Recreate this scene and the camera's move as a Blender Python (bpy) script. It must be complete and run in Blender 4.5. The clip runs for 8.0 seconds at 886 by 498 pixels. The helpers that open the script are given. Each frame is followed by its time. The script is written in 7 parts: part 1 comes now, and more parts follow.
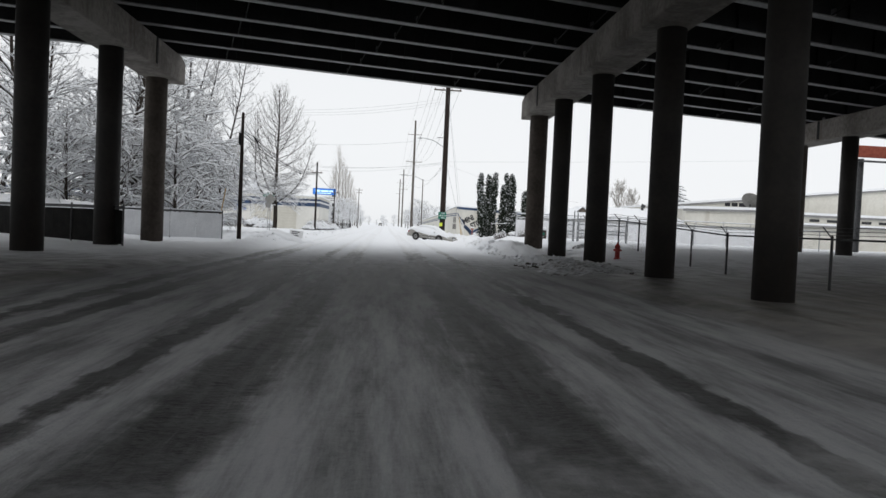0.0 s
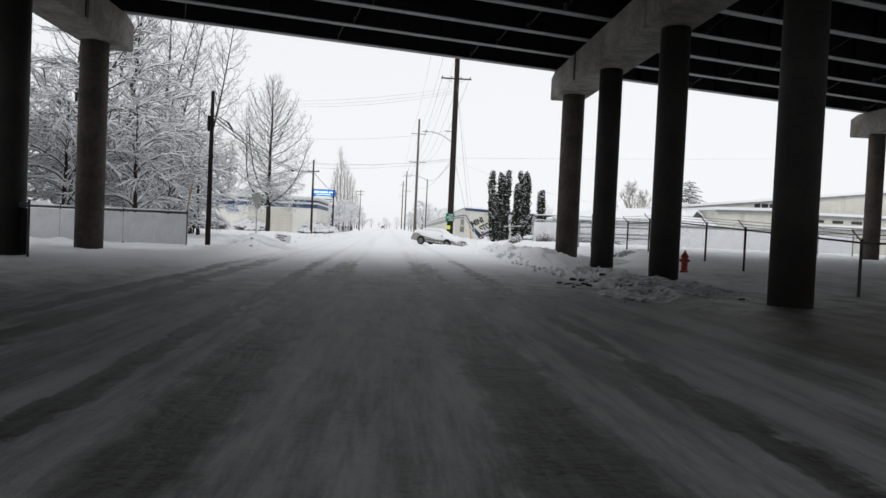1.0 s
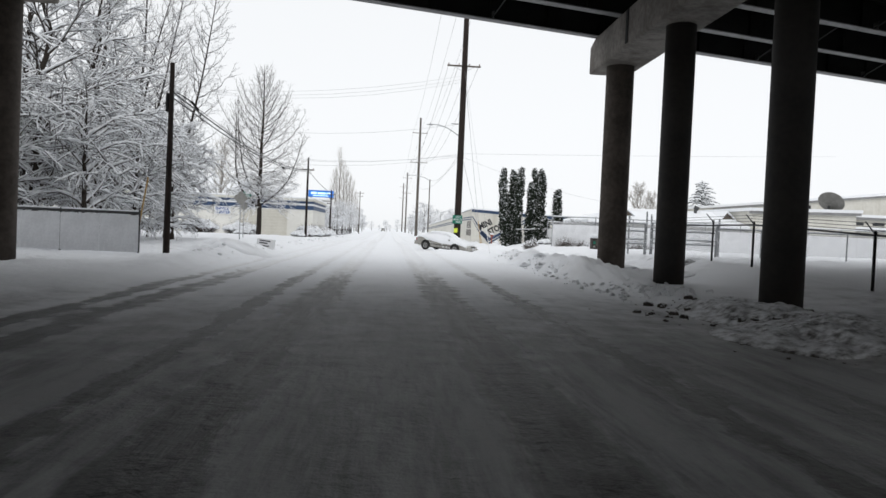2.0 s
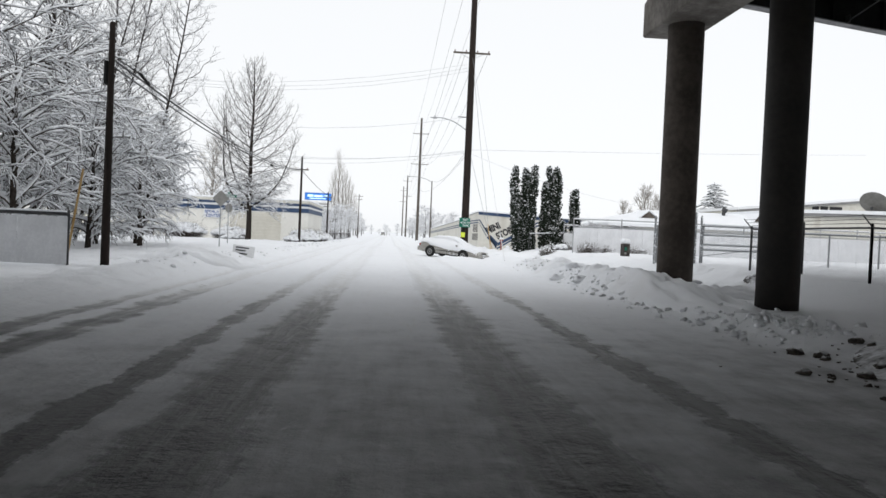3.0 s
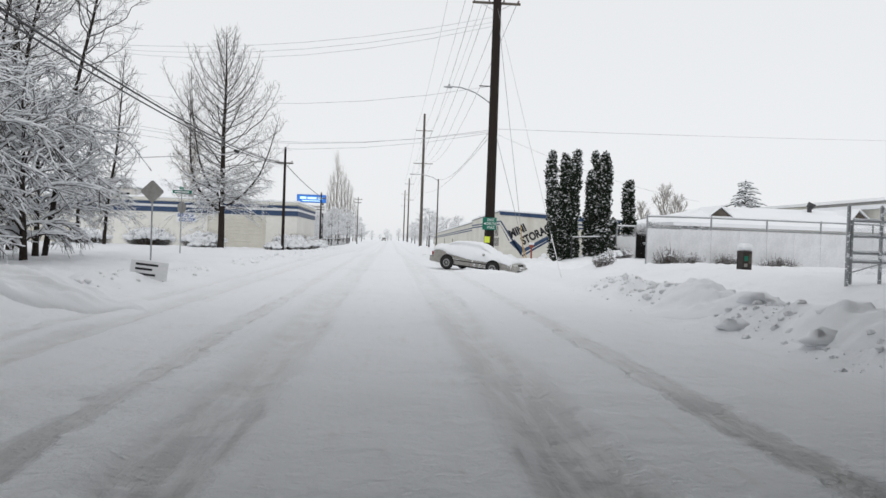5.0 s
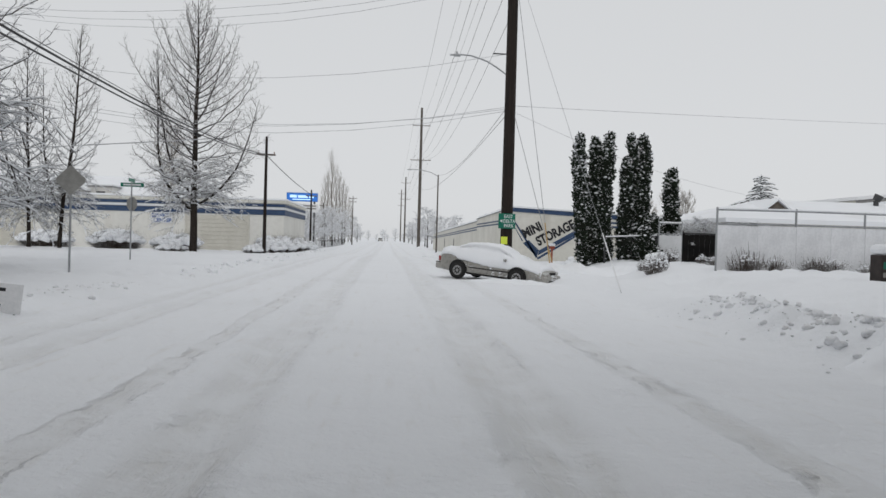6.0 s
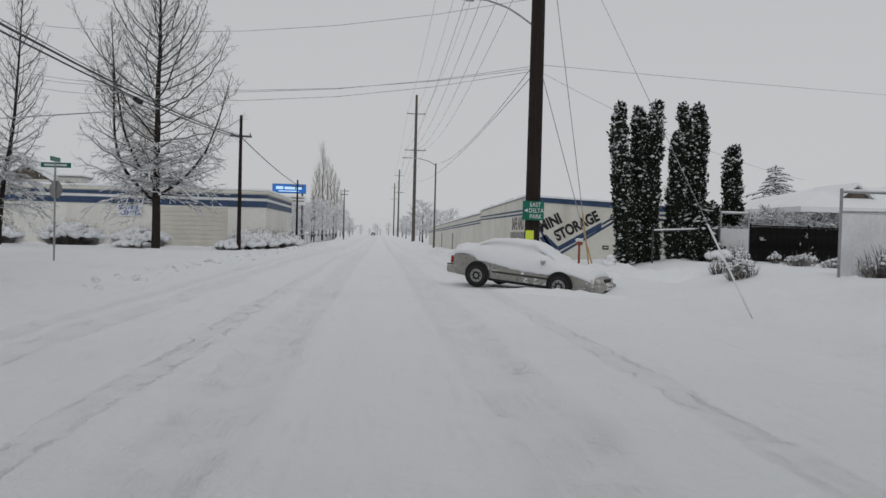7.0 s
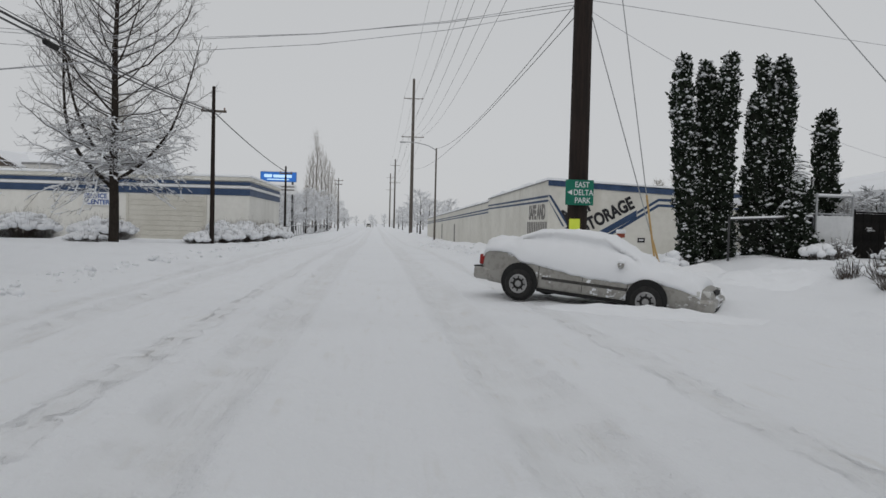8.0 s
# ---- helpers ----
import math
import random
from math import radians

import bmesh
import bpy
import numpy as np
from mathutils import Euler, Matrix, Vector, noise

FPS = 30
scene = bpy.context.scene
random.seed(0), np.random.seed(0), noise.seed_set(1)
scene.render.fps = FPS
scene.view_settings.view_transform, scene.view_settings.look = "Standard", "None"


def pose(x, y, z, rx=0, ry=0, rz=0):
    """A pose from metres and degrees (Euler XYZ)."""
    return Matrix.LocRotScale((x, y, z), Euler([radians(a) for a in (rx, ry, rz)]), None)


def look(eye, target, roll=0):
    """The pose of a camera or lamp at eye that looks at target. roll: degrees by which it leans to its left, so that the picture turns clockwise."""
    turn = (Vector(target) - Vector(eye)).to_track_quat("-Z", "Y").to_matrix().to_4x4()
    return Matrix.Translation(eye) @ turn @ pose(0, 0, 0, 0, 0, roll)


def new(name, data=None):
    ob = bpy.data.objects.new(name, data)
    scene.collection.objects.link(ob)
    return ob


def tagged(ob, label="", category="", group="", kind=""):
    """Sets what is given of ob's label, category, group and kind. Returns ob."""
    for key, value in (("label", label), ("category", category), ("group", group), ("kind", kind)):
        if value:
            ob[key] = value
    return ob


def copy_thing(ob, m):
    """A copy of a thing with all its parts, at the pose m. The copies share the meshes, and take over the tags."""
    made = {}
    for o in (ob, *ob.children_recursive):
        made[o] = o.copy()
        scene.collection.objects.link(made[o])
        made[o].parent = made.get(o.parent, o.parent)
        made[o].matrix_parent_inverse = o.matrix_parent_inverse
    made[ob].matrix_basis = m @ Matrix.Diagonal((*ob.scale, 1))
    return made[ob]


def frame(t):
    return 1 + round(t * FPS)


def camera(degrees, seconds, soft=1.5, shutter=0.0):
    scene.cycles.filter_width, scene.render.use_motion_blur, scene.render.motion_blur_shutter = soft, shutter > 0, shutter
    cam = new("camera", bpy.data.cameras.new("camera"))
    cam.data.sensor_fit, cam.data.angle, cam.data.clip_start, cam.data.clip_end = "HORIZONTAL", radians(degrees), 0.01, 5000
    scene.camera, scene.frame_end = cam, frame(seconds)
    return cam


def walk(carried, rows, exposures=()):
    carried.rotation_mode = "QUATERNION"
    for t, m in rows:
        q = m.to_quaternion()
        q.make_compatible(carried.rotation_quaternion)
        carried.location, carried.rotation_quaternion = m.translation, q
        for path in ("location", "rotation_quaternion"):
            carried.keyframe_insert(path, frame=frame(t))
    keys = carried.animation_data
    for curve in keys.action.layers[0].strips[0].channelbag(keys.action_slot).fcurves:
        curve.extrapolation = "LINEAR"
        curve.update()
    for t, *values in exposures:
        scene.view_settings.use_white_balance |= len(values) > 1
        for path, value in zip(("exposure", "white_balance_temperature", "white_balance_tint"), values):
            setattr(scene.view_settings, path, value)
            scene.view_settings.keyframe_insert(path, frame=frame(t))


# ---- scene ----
cam = camera(61.6, 8.0)
PATH = [
    (0, (0, 0, 1.55), (0.156, 1.993, 1.487), 2.6),
    (0.5, (0.062, 4.015, 1.547), (0.216, 6.008, 1.486), 2.6),
    (1, (0.119, 7.954, 1.548), (0.267, 9.948, 1.492), 2.6),
    (1.5, (0.091, 11.618, 1.57), (0.238, 13.612, 1.516), 2.6),
    (3, (0.054, 21.459, 1.602), (0.201, 23.453, 1.563), 2.5),
    (3.5, (0.077, 24.693, 1.658), (0.212, 26.688, 1.62), 2.3),
    (4, (0.064, 27.983, 1.608), (0.201, 29.978, 1.576), 2.15),
    (4.5, (0.015, 31.59, 1.557), (0.155, 33.585, 1.53), 2.1),
    (6, (0.061, 43.661, 1.62), (0.213, 45.655, 1.594), 1.6),
    (6.5, (0.037, 47.672, 1.617), (0.199, 49.664, 1.586), 1.6),
    (7, (0.019, 51.651, 1.615), (0.19, 53.642, 1.574), 1.5),
    (7.5, (-0.004, 55.358, 1.599), (0.176, 57.349, 1.546), 1.4),
    (8, (0, 58.92, 1.55), (0.183, 60.91, 1.486), 1.4),
]
walk(cam, [(t, look(eye, target, roll)) for t, eye, target, roll in PATH],
     exposures=((0, 0.25), (1.5, 0.31), (3.0, 0.38), (4.5, 0.24), (6.0, -0.16), (6.5, -0.42), (7.0, -0.52), (8.0, -0.45)))

# ---- world: an even overcast snow sky, with one wide, weak sun behind the cloud ----
world = bpy.data.worlds.new("sky")
scene.world = world
world.use_nodes = True
wn, wl = world.node_tree.nodes, world.node_tree.links
wn.clear()
sky = wn.new("ShaderNodeTexSky")
sky.sky_type = "NISHITA"
sky.sun_disc = False
sky.sun_elevation, sky.sun_rotation = radians(38), radians(200)
soft_sky = wn.new("ShaderNodeHueSaturation")
soft_sky.inputs["Saturation"].default_value = 0.12
soft_sky.inputs["Value"].default_value = 0.12
cloud = wn.new("ShaderNodeMix")
cloud.data_type = "RGBA"
cloud.inputs["Factor"].default_value = 0.88
cloud.inputs["B"].default_value = (0.955, 0.975, 1.0, 1)
back = wn.new("ShaderNodeBackground")
back.inputs["Strength"].default_value = 0.8
wout = wn.new("ShaderNodeOutputWorld")
wl.new(sky.outputs[0], soft_sky.inputs["Color"])
wl.new(soft_sky.outputs[0], cloud.inputs["A"])
wl.new(cloud.outputs["Result"], back.inputs["Color"])
wl.new(back.outputs[0], wout.inputs[0])
sun_data = bpy.data.lights.new("sun", "SUN")
sun_data.energy, sun_data.angle, sun_data.color = 0.5, radians(40), (1.0, 0.98, 0.95)
sun = new("sun", sun_data)
sun.matrix_world = look((-20, -60, 60), (0, 20, 0))

# ---- materials ----
class Nodes:
    """Short hand for building a node material."""

    def __init__(self, name, rough=0.7, metal=0.0, spec=0.4):
        self.m = bpy.data.materials.new(name)
        self.m.use_nodes = True
        self.t = self.m.node_tree
        self.b = self.t.nodes["Principled BSDF"]
        self.b.inputs["Roughness"].default_value = rough
        self.b.inputs["Metallic"].default_value = metal
        self.b.inputs["Specular IOR Level"].default_value = spec
        self.pos = None

    def n(self, kind, **values):
        node = self.t.nodes.new(kind)
        for k, v in values.items():
            node.inputs[k.replace("_", " ")].default_value = v
        return node

    def link(self, a, b):
        self.t.links.new(a, b)

    def place(self, world_space=False, scale=(1, 1, 1)):
        if world_space:
            src = self.n("ShaderNodeNewGeometry").outputs["Position"]
        else:
            src = self.n("ShaderNodeTexCoord").outputs["Object"]
        mp = self.n("ShaderNodeMapping")
        mp.inputs["Scale"].default_value = scale
        self.link(src, mp.inputs["Vector"])
        return mp.outputs[0]

    def noise(self, scale, detail=4.0, vec=None, rough=0.55, dist=0.0):
        node = self.n("ShaderNodeTexNoise", Scale=scale, Detail=detail, Roughness=rough, Distortion=dist)
        if vec is not None:
            self.link(vec, node.inputs["Vector"])
        return node.outputs["Fac"]

    def ramp(self, fac, lo, hi, a=0.0, b=1.0):
        node = self.n("ShaderNodeMapRange")
        node.interpolation_type = "SMOOTHSTEP"
        for k, v in (("From Min", lo), ("From Max", hi), ("To Min", a), ("To Max", b)):
            node.inputs[k].default_value = v
        self.link(fac, node.inputs["Value"])
        return node.outputs["Result"]

    def math(self, op, a, b=None, clamp=False):
        node = self.n("ShaderNodeMath")
        node.operation, node.use_clamp = op, clamp
        for i, v in enumerate((a, b)):
            if v is None:
                continue
            if isinstance(v, (int, float)):
                node.inputs[i].default_value = v
            else:
                self.link(v, node.inputs[i])
        return node.outputs[0]

    def mix(self, fac, a, b):
        node = self.n("ShaderNodeMix")
        node.data_type = "RGBA"
        for key, v in (("Factor", fac), ("A", a), ("B", b)):
            if isinstance(v, (int, float)):
                node.inputs[key].default_value = v
            elif isinstance(v, tuple):
                node.inputs[key].default_value = (*v, 1) if len(v) == 3 else v
            else:
                self.link(v, node.inputs[key])
        return node.outputs["Result"]

    def color(self, c):
        if isinstance(c, tuple):
            self.b.inputs["Base Color"].default_value = (*c, 1)
        else:
            self.link(c, self.b.inputs["Base Color"])
        return self

    def bump(self, height, strength=0.4, dist=0.02):
        node = self.n("ShaderNodeBump", Strength=strength, Distance=dist)
        self.link(height, node.inputs["Height"])
        self.link(node.outputs[0], self.b.inputs["Normal"])
        return self

    def up(self):
        """How far the surface faces the sky, -1 to 1."""
        sep = self.n("ShaderNodeSeparateXYZ")
        self.link(self.n("ShaderNodeNewGeometry").outputs["Normal"], sep.inputs[0])
        return sep.outputs["Z"]


SNOW = (0.86, 0.875, 0.9)


def two_tone(name, a, b, scale, rough=0.7, metal=0.0, spec=0.4, bump=0.3, dist=0.01, stretch=(1, 1, 1), stain=None, fine=8.0):
    """Base colour between a and b in large blotches and fine grain, with relief."""
    k = Nodes(name, rough, metal, spec)
    v = k.place(scale=stretch)
    big = k.noise(scale, 5, v)
    small = k.noise(scale * fine, 6, v, 0.65)
    both = k.math("ADD", k.math("MULTIPLY", big, 0.6), k.math("MULTIPLY", small, 0.4))
    c = k.mix(k.ramp(both, 0.35, 0.65), a, b)
    if stain:
        c = k.mix(k.ramp(k.noise(scale * 0.6, 6, k.place(scale=(stretch[0] * 3, stretch[1] * 3, stretch[2] * 0.35))), 0.55, 0.75, 0.0, 0.6), c, stain)
    k.color(c).bump(small, bump, dist)
    return k.m


def snow_material(name, tone=SNOW, dirty=(0.62, 0.6, 0.57), amount=0.25):
    k = Nodes(name, 0.75, 0.0, 0.25)
    v = k.place(True)
    big, mid, fine = k.noise(0.35, 4, v), k.noise(2.5, 5, v), k.noise(30, 4, v, 0.7)
    c = k.mix(k.ramp(big, 0.5, 0.8, 0, amount), tone, dirty)
    k.color(c).bump(k.math("ADD", mid, k.math("MULTIPLY", fine, 0.25)), 0.35, 0.05)
    return k.m


def frosted(name, dark, dark2, level, spread=0.25, scale=6.0, rough=0.9):
    """Bark or leaf with snow lying on what faces up."""
    k = Nodes(name, rough, 0.0, 0.2)
    v = k.place()
    grain = k.noise(scale, 5, v)
    under = k.mix(k.ramp(k.noise(scale * 4, 4, v), 0.35, 0.65), dark, dark2)
    lie = k.math("ADD", k.up(), k.math("MULTIPLY", k.math("SUBTRACT", grain, 0.5), 1.2))
    k.color(k.mix(k.ramp(lie, level - spread, level + spread), under, SNOW)).bump(grain, 0.3, 0.01)
    return k.m


def ground_material():
    """Road, yard and verge as one sheet: asphalt and dirt where the deck keeps the snow off, snow outside it, with tyre tracks."""
    k = Nodes("snowy_ground", 0.8, 0.0, 0.3)
    v = k.place(True)
    sep = k.n("ShaderNodeSeparateXYZ")
    k.link(v, sep.inputs[0])
    x, y = sep.outputs["X"], sep.outputs["Y"]
    along = k.place(True, (1.0, 0.1, 1.0))
    streak = k.noise(1.5, 8, along, 0.7)
    streak_fine = k.noise(6.0, 4, along, 0.6)
    big = k.noise(0.22, 5, v)
    mid = k.noise(1.3, 6, v, 0.62)
    fine = k.noise(14, 5, v, 0.7)
    # distance past the deck's far edge, which runs askew to the road
    past = k.math("SUBTRACT", y, k.math("ADD", k.math("MULTIPLY", x, 0.29), 41.5))
    wheel = None
    for centre, wide in ((-1.4, 0.34), (1.45, 0.38), (-2.5, 0.15), (-4.5, 0.24), (-5.4, 0.2), (3.2, 0.17)):
        d = k.math("ABSOLUTE", k.math("SUBTRACT", x, centre))
        w = k.ramp(k.math("ADD", d, k.math("ADD", k.math("MULTIPLY", k.math("SUBTRACT", mid, 0.5), 0.7), k.math("MULTIPLY", k.math("SUBTRACT", streak, 0.5), 0.7))), wide * 0.7, wide * 1.5, 1.0, 0.0)
        wheel = w if wheel is None else k.math("MAXIMUM", wheel, w)
    wheel = k.math("MULTIPLY", wheel, k.ramp(streak_fine, 0.3, 0.6, 0.6, 1.0))
    on_road = k.ramp(k.math("ABSOLUTE", k.math("SUBTRACT", x, -0.2)), 6.0, 7.2, 1.0, 0.0)
    cover = k.math("ADD", past, k.math("MULTIPLY", k.math("SUBTRACT", streak, 0.5), 12.0))
    cover = k.math("ADD", cover, k.math("MULTIPLY", k.math("SUBTRACT", mid, 0.5), 14.0))
    cover = k.math("SUBTRACT", cover, k.math("MULTIPLY", k.math("MULTIPLY", wheel, on_road), 11.0))
    cover = k.math("ADD", cover, k.math("MULTIPLY", k.math("SUBTRACT", 1.0, on_road), 3.0))
    lies = k.ramp(cover, -23.0, -6.0)
    # a thin dust of blown snow between the wheel tracks under the deck
    dust = k.math("MULTIPLY", k.ramp(streak, 0.35, 0.62, 0.08, 0.4), k.math("SUBTRACT", 1.0, k.math("MULTIPLY", wheel, on_road)))
    lies = k.math("MAXIMUM", lies, k.math("MULTIPLY", dust, k.ramp(on_road, 0.0, 1.0, 0.45, 1.0)))
    near_edge = k.ramp(k.math("ADD", past, k.math("MULTIPLY", k.math("SUBTRACT", mid, 0.5), 5.0)), -42.0, -36.0, 1.0, 0.0)
    lies = k.math("MAXIMUM", lies, near_edge)
    asphalt = k.mix(k.ramp(fine, 0.35, 0.7), (0.022, 0.023, 0.024), (0.06, 0.06, 0.058))
    asphalt = k.mix(k.ramp(streak, 0.5, 0.75, 0, 0.5), asphalt, (0.11, 0.108, 0.1))
    dirt = k.mix(k.ramp(mid, 0.35, 0.65), (0.045, 0.038, 0.03), (0.13, 0.115, 0.095))
    bare = k.mix(on_road, dirt, asphalt)
    dirty = k.math("MULTIPLY", k.math("MULTIPLY", on_road, wheel), k.ramp(y, 38.0, 60.0, 0.5, 0.16))
    snow = k.mix(k.math("MULTIPLY", dirty, k.ramp(mid, 0.35, 0.6, 0.45, 1.0)), SNOW, (0.55, 0.535, 0.5))
    snow = k.mix(k.math("MULTIPLY", k.math("MULTIPLY", k.ramp(streak_fine, 0.5, 0.8, 0, 0.4), k.ramp(mid, 0.4, 0.65)), on_road), snow, (0.66, 0.63, 0.57))
    snow = k.mix(k.ramp(big, 0.5, 0.75, 0, 0.18), snow, (0.66, 0.67, 0.69))
    k.color(k.mix(lies, bare, snow))
    k.link(k.ramp(lies, 0, 1, 0.55, 0.8), k.b.inputs["Roughness"])
    relief = k.math("ADD", k.math("MULTIPLY", mid, 1.0), k.math("MULTIPLY", fine, 0.18))
    relief = k.math("SUBTRACT", relief, k.math("MULTIPLY", k.math("MULTIPLY", wheel, on_road), k.ramp(mid, 0.35, 0.65, 0.0, 0.6)))
    k.bump(relief, 0.85, 0.12)
    return k.m


M_GROUND = ground_material()
M_SNOW = snow_material("snow")
M_SNOW_DIRTY = snow_material("ploughed_snow", (0.82, 0.83, 0.85), (0.5, 0.48, 0.45), 0.6)
# darker than real concrete: under-deck shade is put into the colour
M_CONCRETE = two_tone("darkened_concrete", (0.03, 0.026, 0.022), (0.07, 0.063, 0.055), 0.8, 0.85, stain=(0.035, 0.028, 0.023), bump=0.3)
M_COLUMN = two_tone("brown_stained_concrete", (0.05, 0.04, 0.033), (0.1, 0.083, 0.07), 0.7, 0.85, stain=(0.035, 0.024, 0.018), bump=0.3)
# inner columns: the deck's shade is put into this darker colour
M_COLUMN_DARK = two_tone("shaded_column", (0.013, 0.0115, 0.0105), (0.026, 0.022, 0.019), 0.9, 0.7, stain=(0.03, 0.016, 0.011), bump=0.2)
M_CAP = two_tone("pale_concrete", (0.12, 0.106, 0.092), (0.25, 0.232, 0.21), 0.6, 0.85, stain=(0.06, 0.042, 0.031), bump=0.25)
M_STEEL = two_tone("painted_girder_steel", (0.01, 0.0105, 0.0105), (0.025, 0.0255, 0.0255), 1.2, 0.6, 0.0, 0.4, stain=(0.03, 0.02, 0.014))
# light on the girders' lower edges is put into this pale colour
M_FLANGE = two_tone("lit_girder_flange", (0.13, 0.13, 0.13), (0.25, 0.25, 0.25), 1.0, 0.55, 0.0, 0.5, stain=(0.09, 0.06, 0.04))
M_POLE = two_tone("creosoted_wood", (0.01, 0.007, 0.006), (0.028, 0.018, 0.014), 3.0, 0.9, stretch=(4, 4, 0.25), bump=0.5)
M_POLE_GREY = two_tone("weathered_pole_wood", (0.07, 0.06, 0.052), (0.14, 0.125, 0.11), 3.0, 0.9, stretch=(4, 4, 0.25), bump=0.5)
M_ARM = frosted("snowed_timber_arm", (0.1, 0.085, 0.07), (0.17, 0.15, 0.13), 0.45)
M_GALV = two_tone("galvanised_steel", (0.3, 0.31, 0.32), (0.45, 0.46, 0.47), 5.0, 0.5, 0.7, 0.5)
M_DARK_METAL = two_tone("dark_fence_metal", (0.045, 0.047, 0.05), (0.09, 0.09, 0.092), 5.0, 0.6, 0.3)
M_WIRE = two_tone("cable_black", (0.03, 0.03, 0.032), (0.07, 0.07, 0.075), 2.0, 0.6)
M_WIRE_ICE = two_tone("snow_crusted_cable", (0.3, 0.3, 0.31), (0.62, 0.63, 0.65), 2.0, 0.8)
M_CERAMIC = two_tone("glazed_insulator", (0.2, 0.12, 0.09), (0.28, 0.2, 0.16), 4.0, 0.25)
M_BARK = frosted("snowed_bark", (0.018, 0.014, 0.012), (0.05, 0.041, 0.034), 0.76, 0.2)
# bark of far trees, paled to put distance haze into the colour
M_BARK_GREY = frosted("hazed_snowed_bark", (0.13, 0.115, 0.1), (0.22, 0.2, 0.18), 0.4, 0.25)
M_TWIG = frosted("snowed_twigs", (0.06, 0.048, 0.04), (0.13, 0.105, 0.088), 0.35, 0.3)
M_TWIG_BARE = frosted("bare_twigs", (0.032, 0.024, 0.02), (0.075, 0.06, 0.048), 0.7, 0.25)
# far twigs: haze is put into these pale colours, besides the snow
M_TWIG_FAR = frosted("snowy_hazed_far_twigs", (0.5, 0.49, 0.48), (0.64, 0.63, 0.62), -0.1, 0.4)
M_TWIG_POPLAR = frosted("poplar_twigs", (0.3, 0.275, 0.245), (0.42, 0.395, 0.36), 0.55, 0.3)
M_LEAF = frosted("dark_evergreen_spray", (0.012, 0.018, 0.012), (0.03, 0.042, 0.026), 1.05, 0.25, 3.0)
# near-black: the shade inside the cedars is put into this colour
M_CORE = two_tone("evergreen_core_shade", (0.008, 0.01, 0.007), (0.02, 0.024, 0.016), 3.0, 0.95)
M_WALL_WHITE = two_tone("cream_painted_block", (0.6, 0.585, 0.53), (0.7, 0.685, 0.63), 0.35, 0.75, stain=(0.5, 0.47, 0.41), bump=0.15)
M_WALL_SERVICE = two_tone("off_white_stucco", (0.66, 0.65, 0.61), (0.74, 0.73, 0.69), 0.4, 0.8, stain=(0.55, 0.53, 0.48), bump=0.2)
M_WALL_GREY = two_tone("pale_grey_siding", (0.58, 0.57, 0.55), (0.68, 0.67, 0.65), 0.3, 0.75, stain=(0.5, 0.48, 0.45), bump=0.15)
M_BLUE = two_tone("faded_blue_paint", (0.02, 0.045, 0.1), (0.04, 0.075, 0.155), 1.5, 0.6)
M_LETTER = two_tone("charcoal_sign_paint", (0.012, 0.012, 0.015), (0.03, 0.03, 0.034), 2.5, 0.7)
M_LETTER_GREY = two_tone("faded_grey_sign_paint", (0.12, 0.115, 0.11), (0.24, 0.225, 0.21), 2.5, 0.7)
M_SIGN_BLUE = two_tone("bright_blue_sign_face", (0.03, 0.16, 0.5), (0.05, 0.22, 0.6), 1.0, 0.35)
M_SERVICE_BLUE = two_tone("blue_board_lettering", (0.012, 0.06, 0.24), (0.02, 0.09, 0.3), 1.5, 0.5)
M_SIGN_GREEN = two_tone("green_sign_sheeting", (0.004, 0.13, 0.085), (0.01, 0.18, 0.115), 2.0, 0.35)
M_SIGN_WHITE = two_tone("white_sign_sheeting", (0.7, 0.71, 0.72), (0.8, 0.8, 0.81), 2.0, 0.4)
M_SIGN_BACK = two_tone("bare_aluminium_sign_back", (0.24, 0.235, 0.22), (0.33, 0.325, 0.31), 3.0, 0.55, 0.2)
M_YELLOW = two_tone("yellow_marker_sheet", (0.68, 0.8, 0.06), (0.75, 0.86, 0.1), 3.0, 0.5)
M_GUARD = two_tone("yellow_guy_guard", (0.4, 0.25, 0.09), (0.5, 0.34, 0.14), 3.0, 0.5)
M_RED = two_tone("red_hydrant_paint", (0.28, 0.016, 0.012), (0.4, 0.03, 0.02), 5.0, 0.45)
M_RUST = two_tone("rusty_red_metal", (0.25, 0.05, 0.03), (0.36, 0.1, 0.06), 4.0, 0.7)
M_DOOR = two_tone("cream_roller_door", (0.52, 0.5, 0.44), (0.6, 0.58, 0.52), 0.8, 0.6)
M_TRIM = two_tone("grey_roof_trim", (0.2, 0.2, 0.2), (0.3, 0.3, 0.3), 2.0, 0.6)
M_BLACK_BOARD = two_tone("black_stained_boards", (0.006, 0.006, 0.006), (0.016, 0.015, 0.014), 2.0, 0.95, 0.0, 0.1)
M_SHEET = two_tone("white_ribbed_sheeting", (0.56, 0.57, 0.58), (0.66, 0.67, 0.68), 0.6, 0.6, stain=(0.48, 0.47, 0.46))

# snow on sheeting; on the fence by the wood also light through mesh
M_PLASTERED = two_tone("snow_plastered_sheeting", (0.7, 0.71, 0.73), (0.82, 0.83, 0.85), 1.2, 0.8, bump=0.4, dist=0.03)


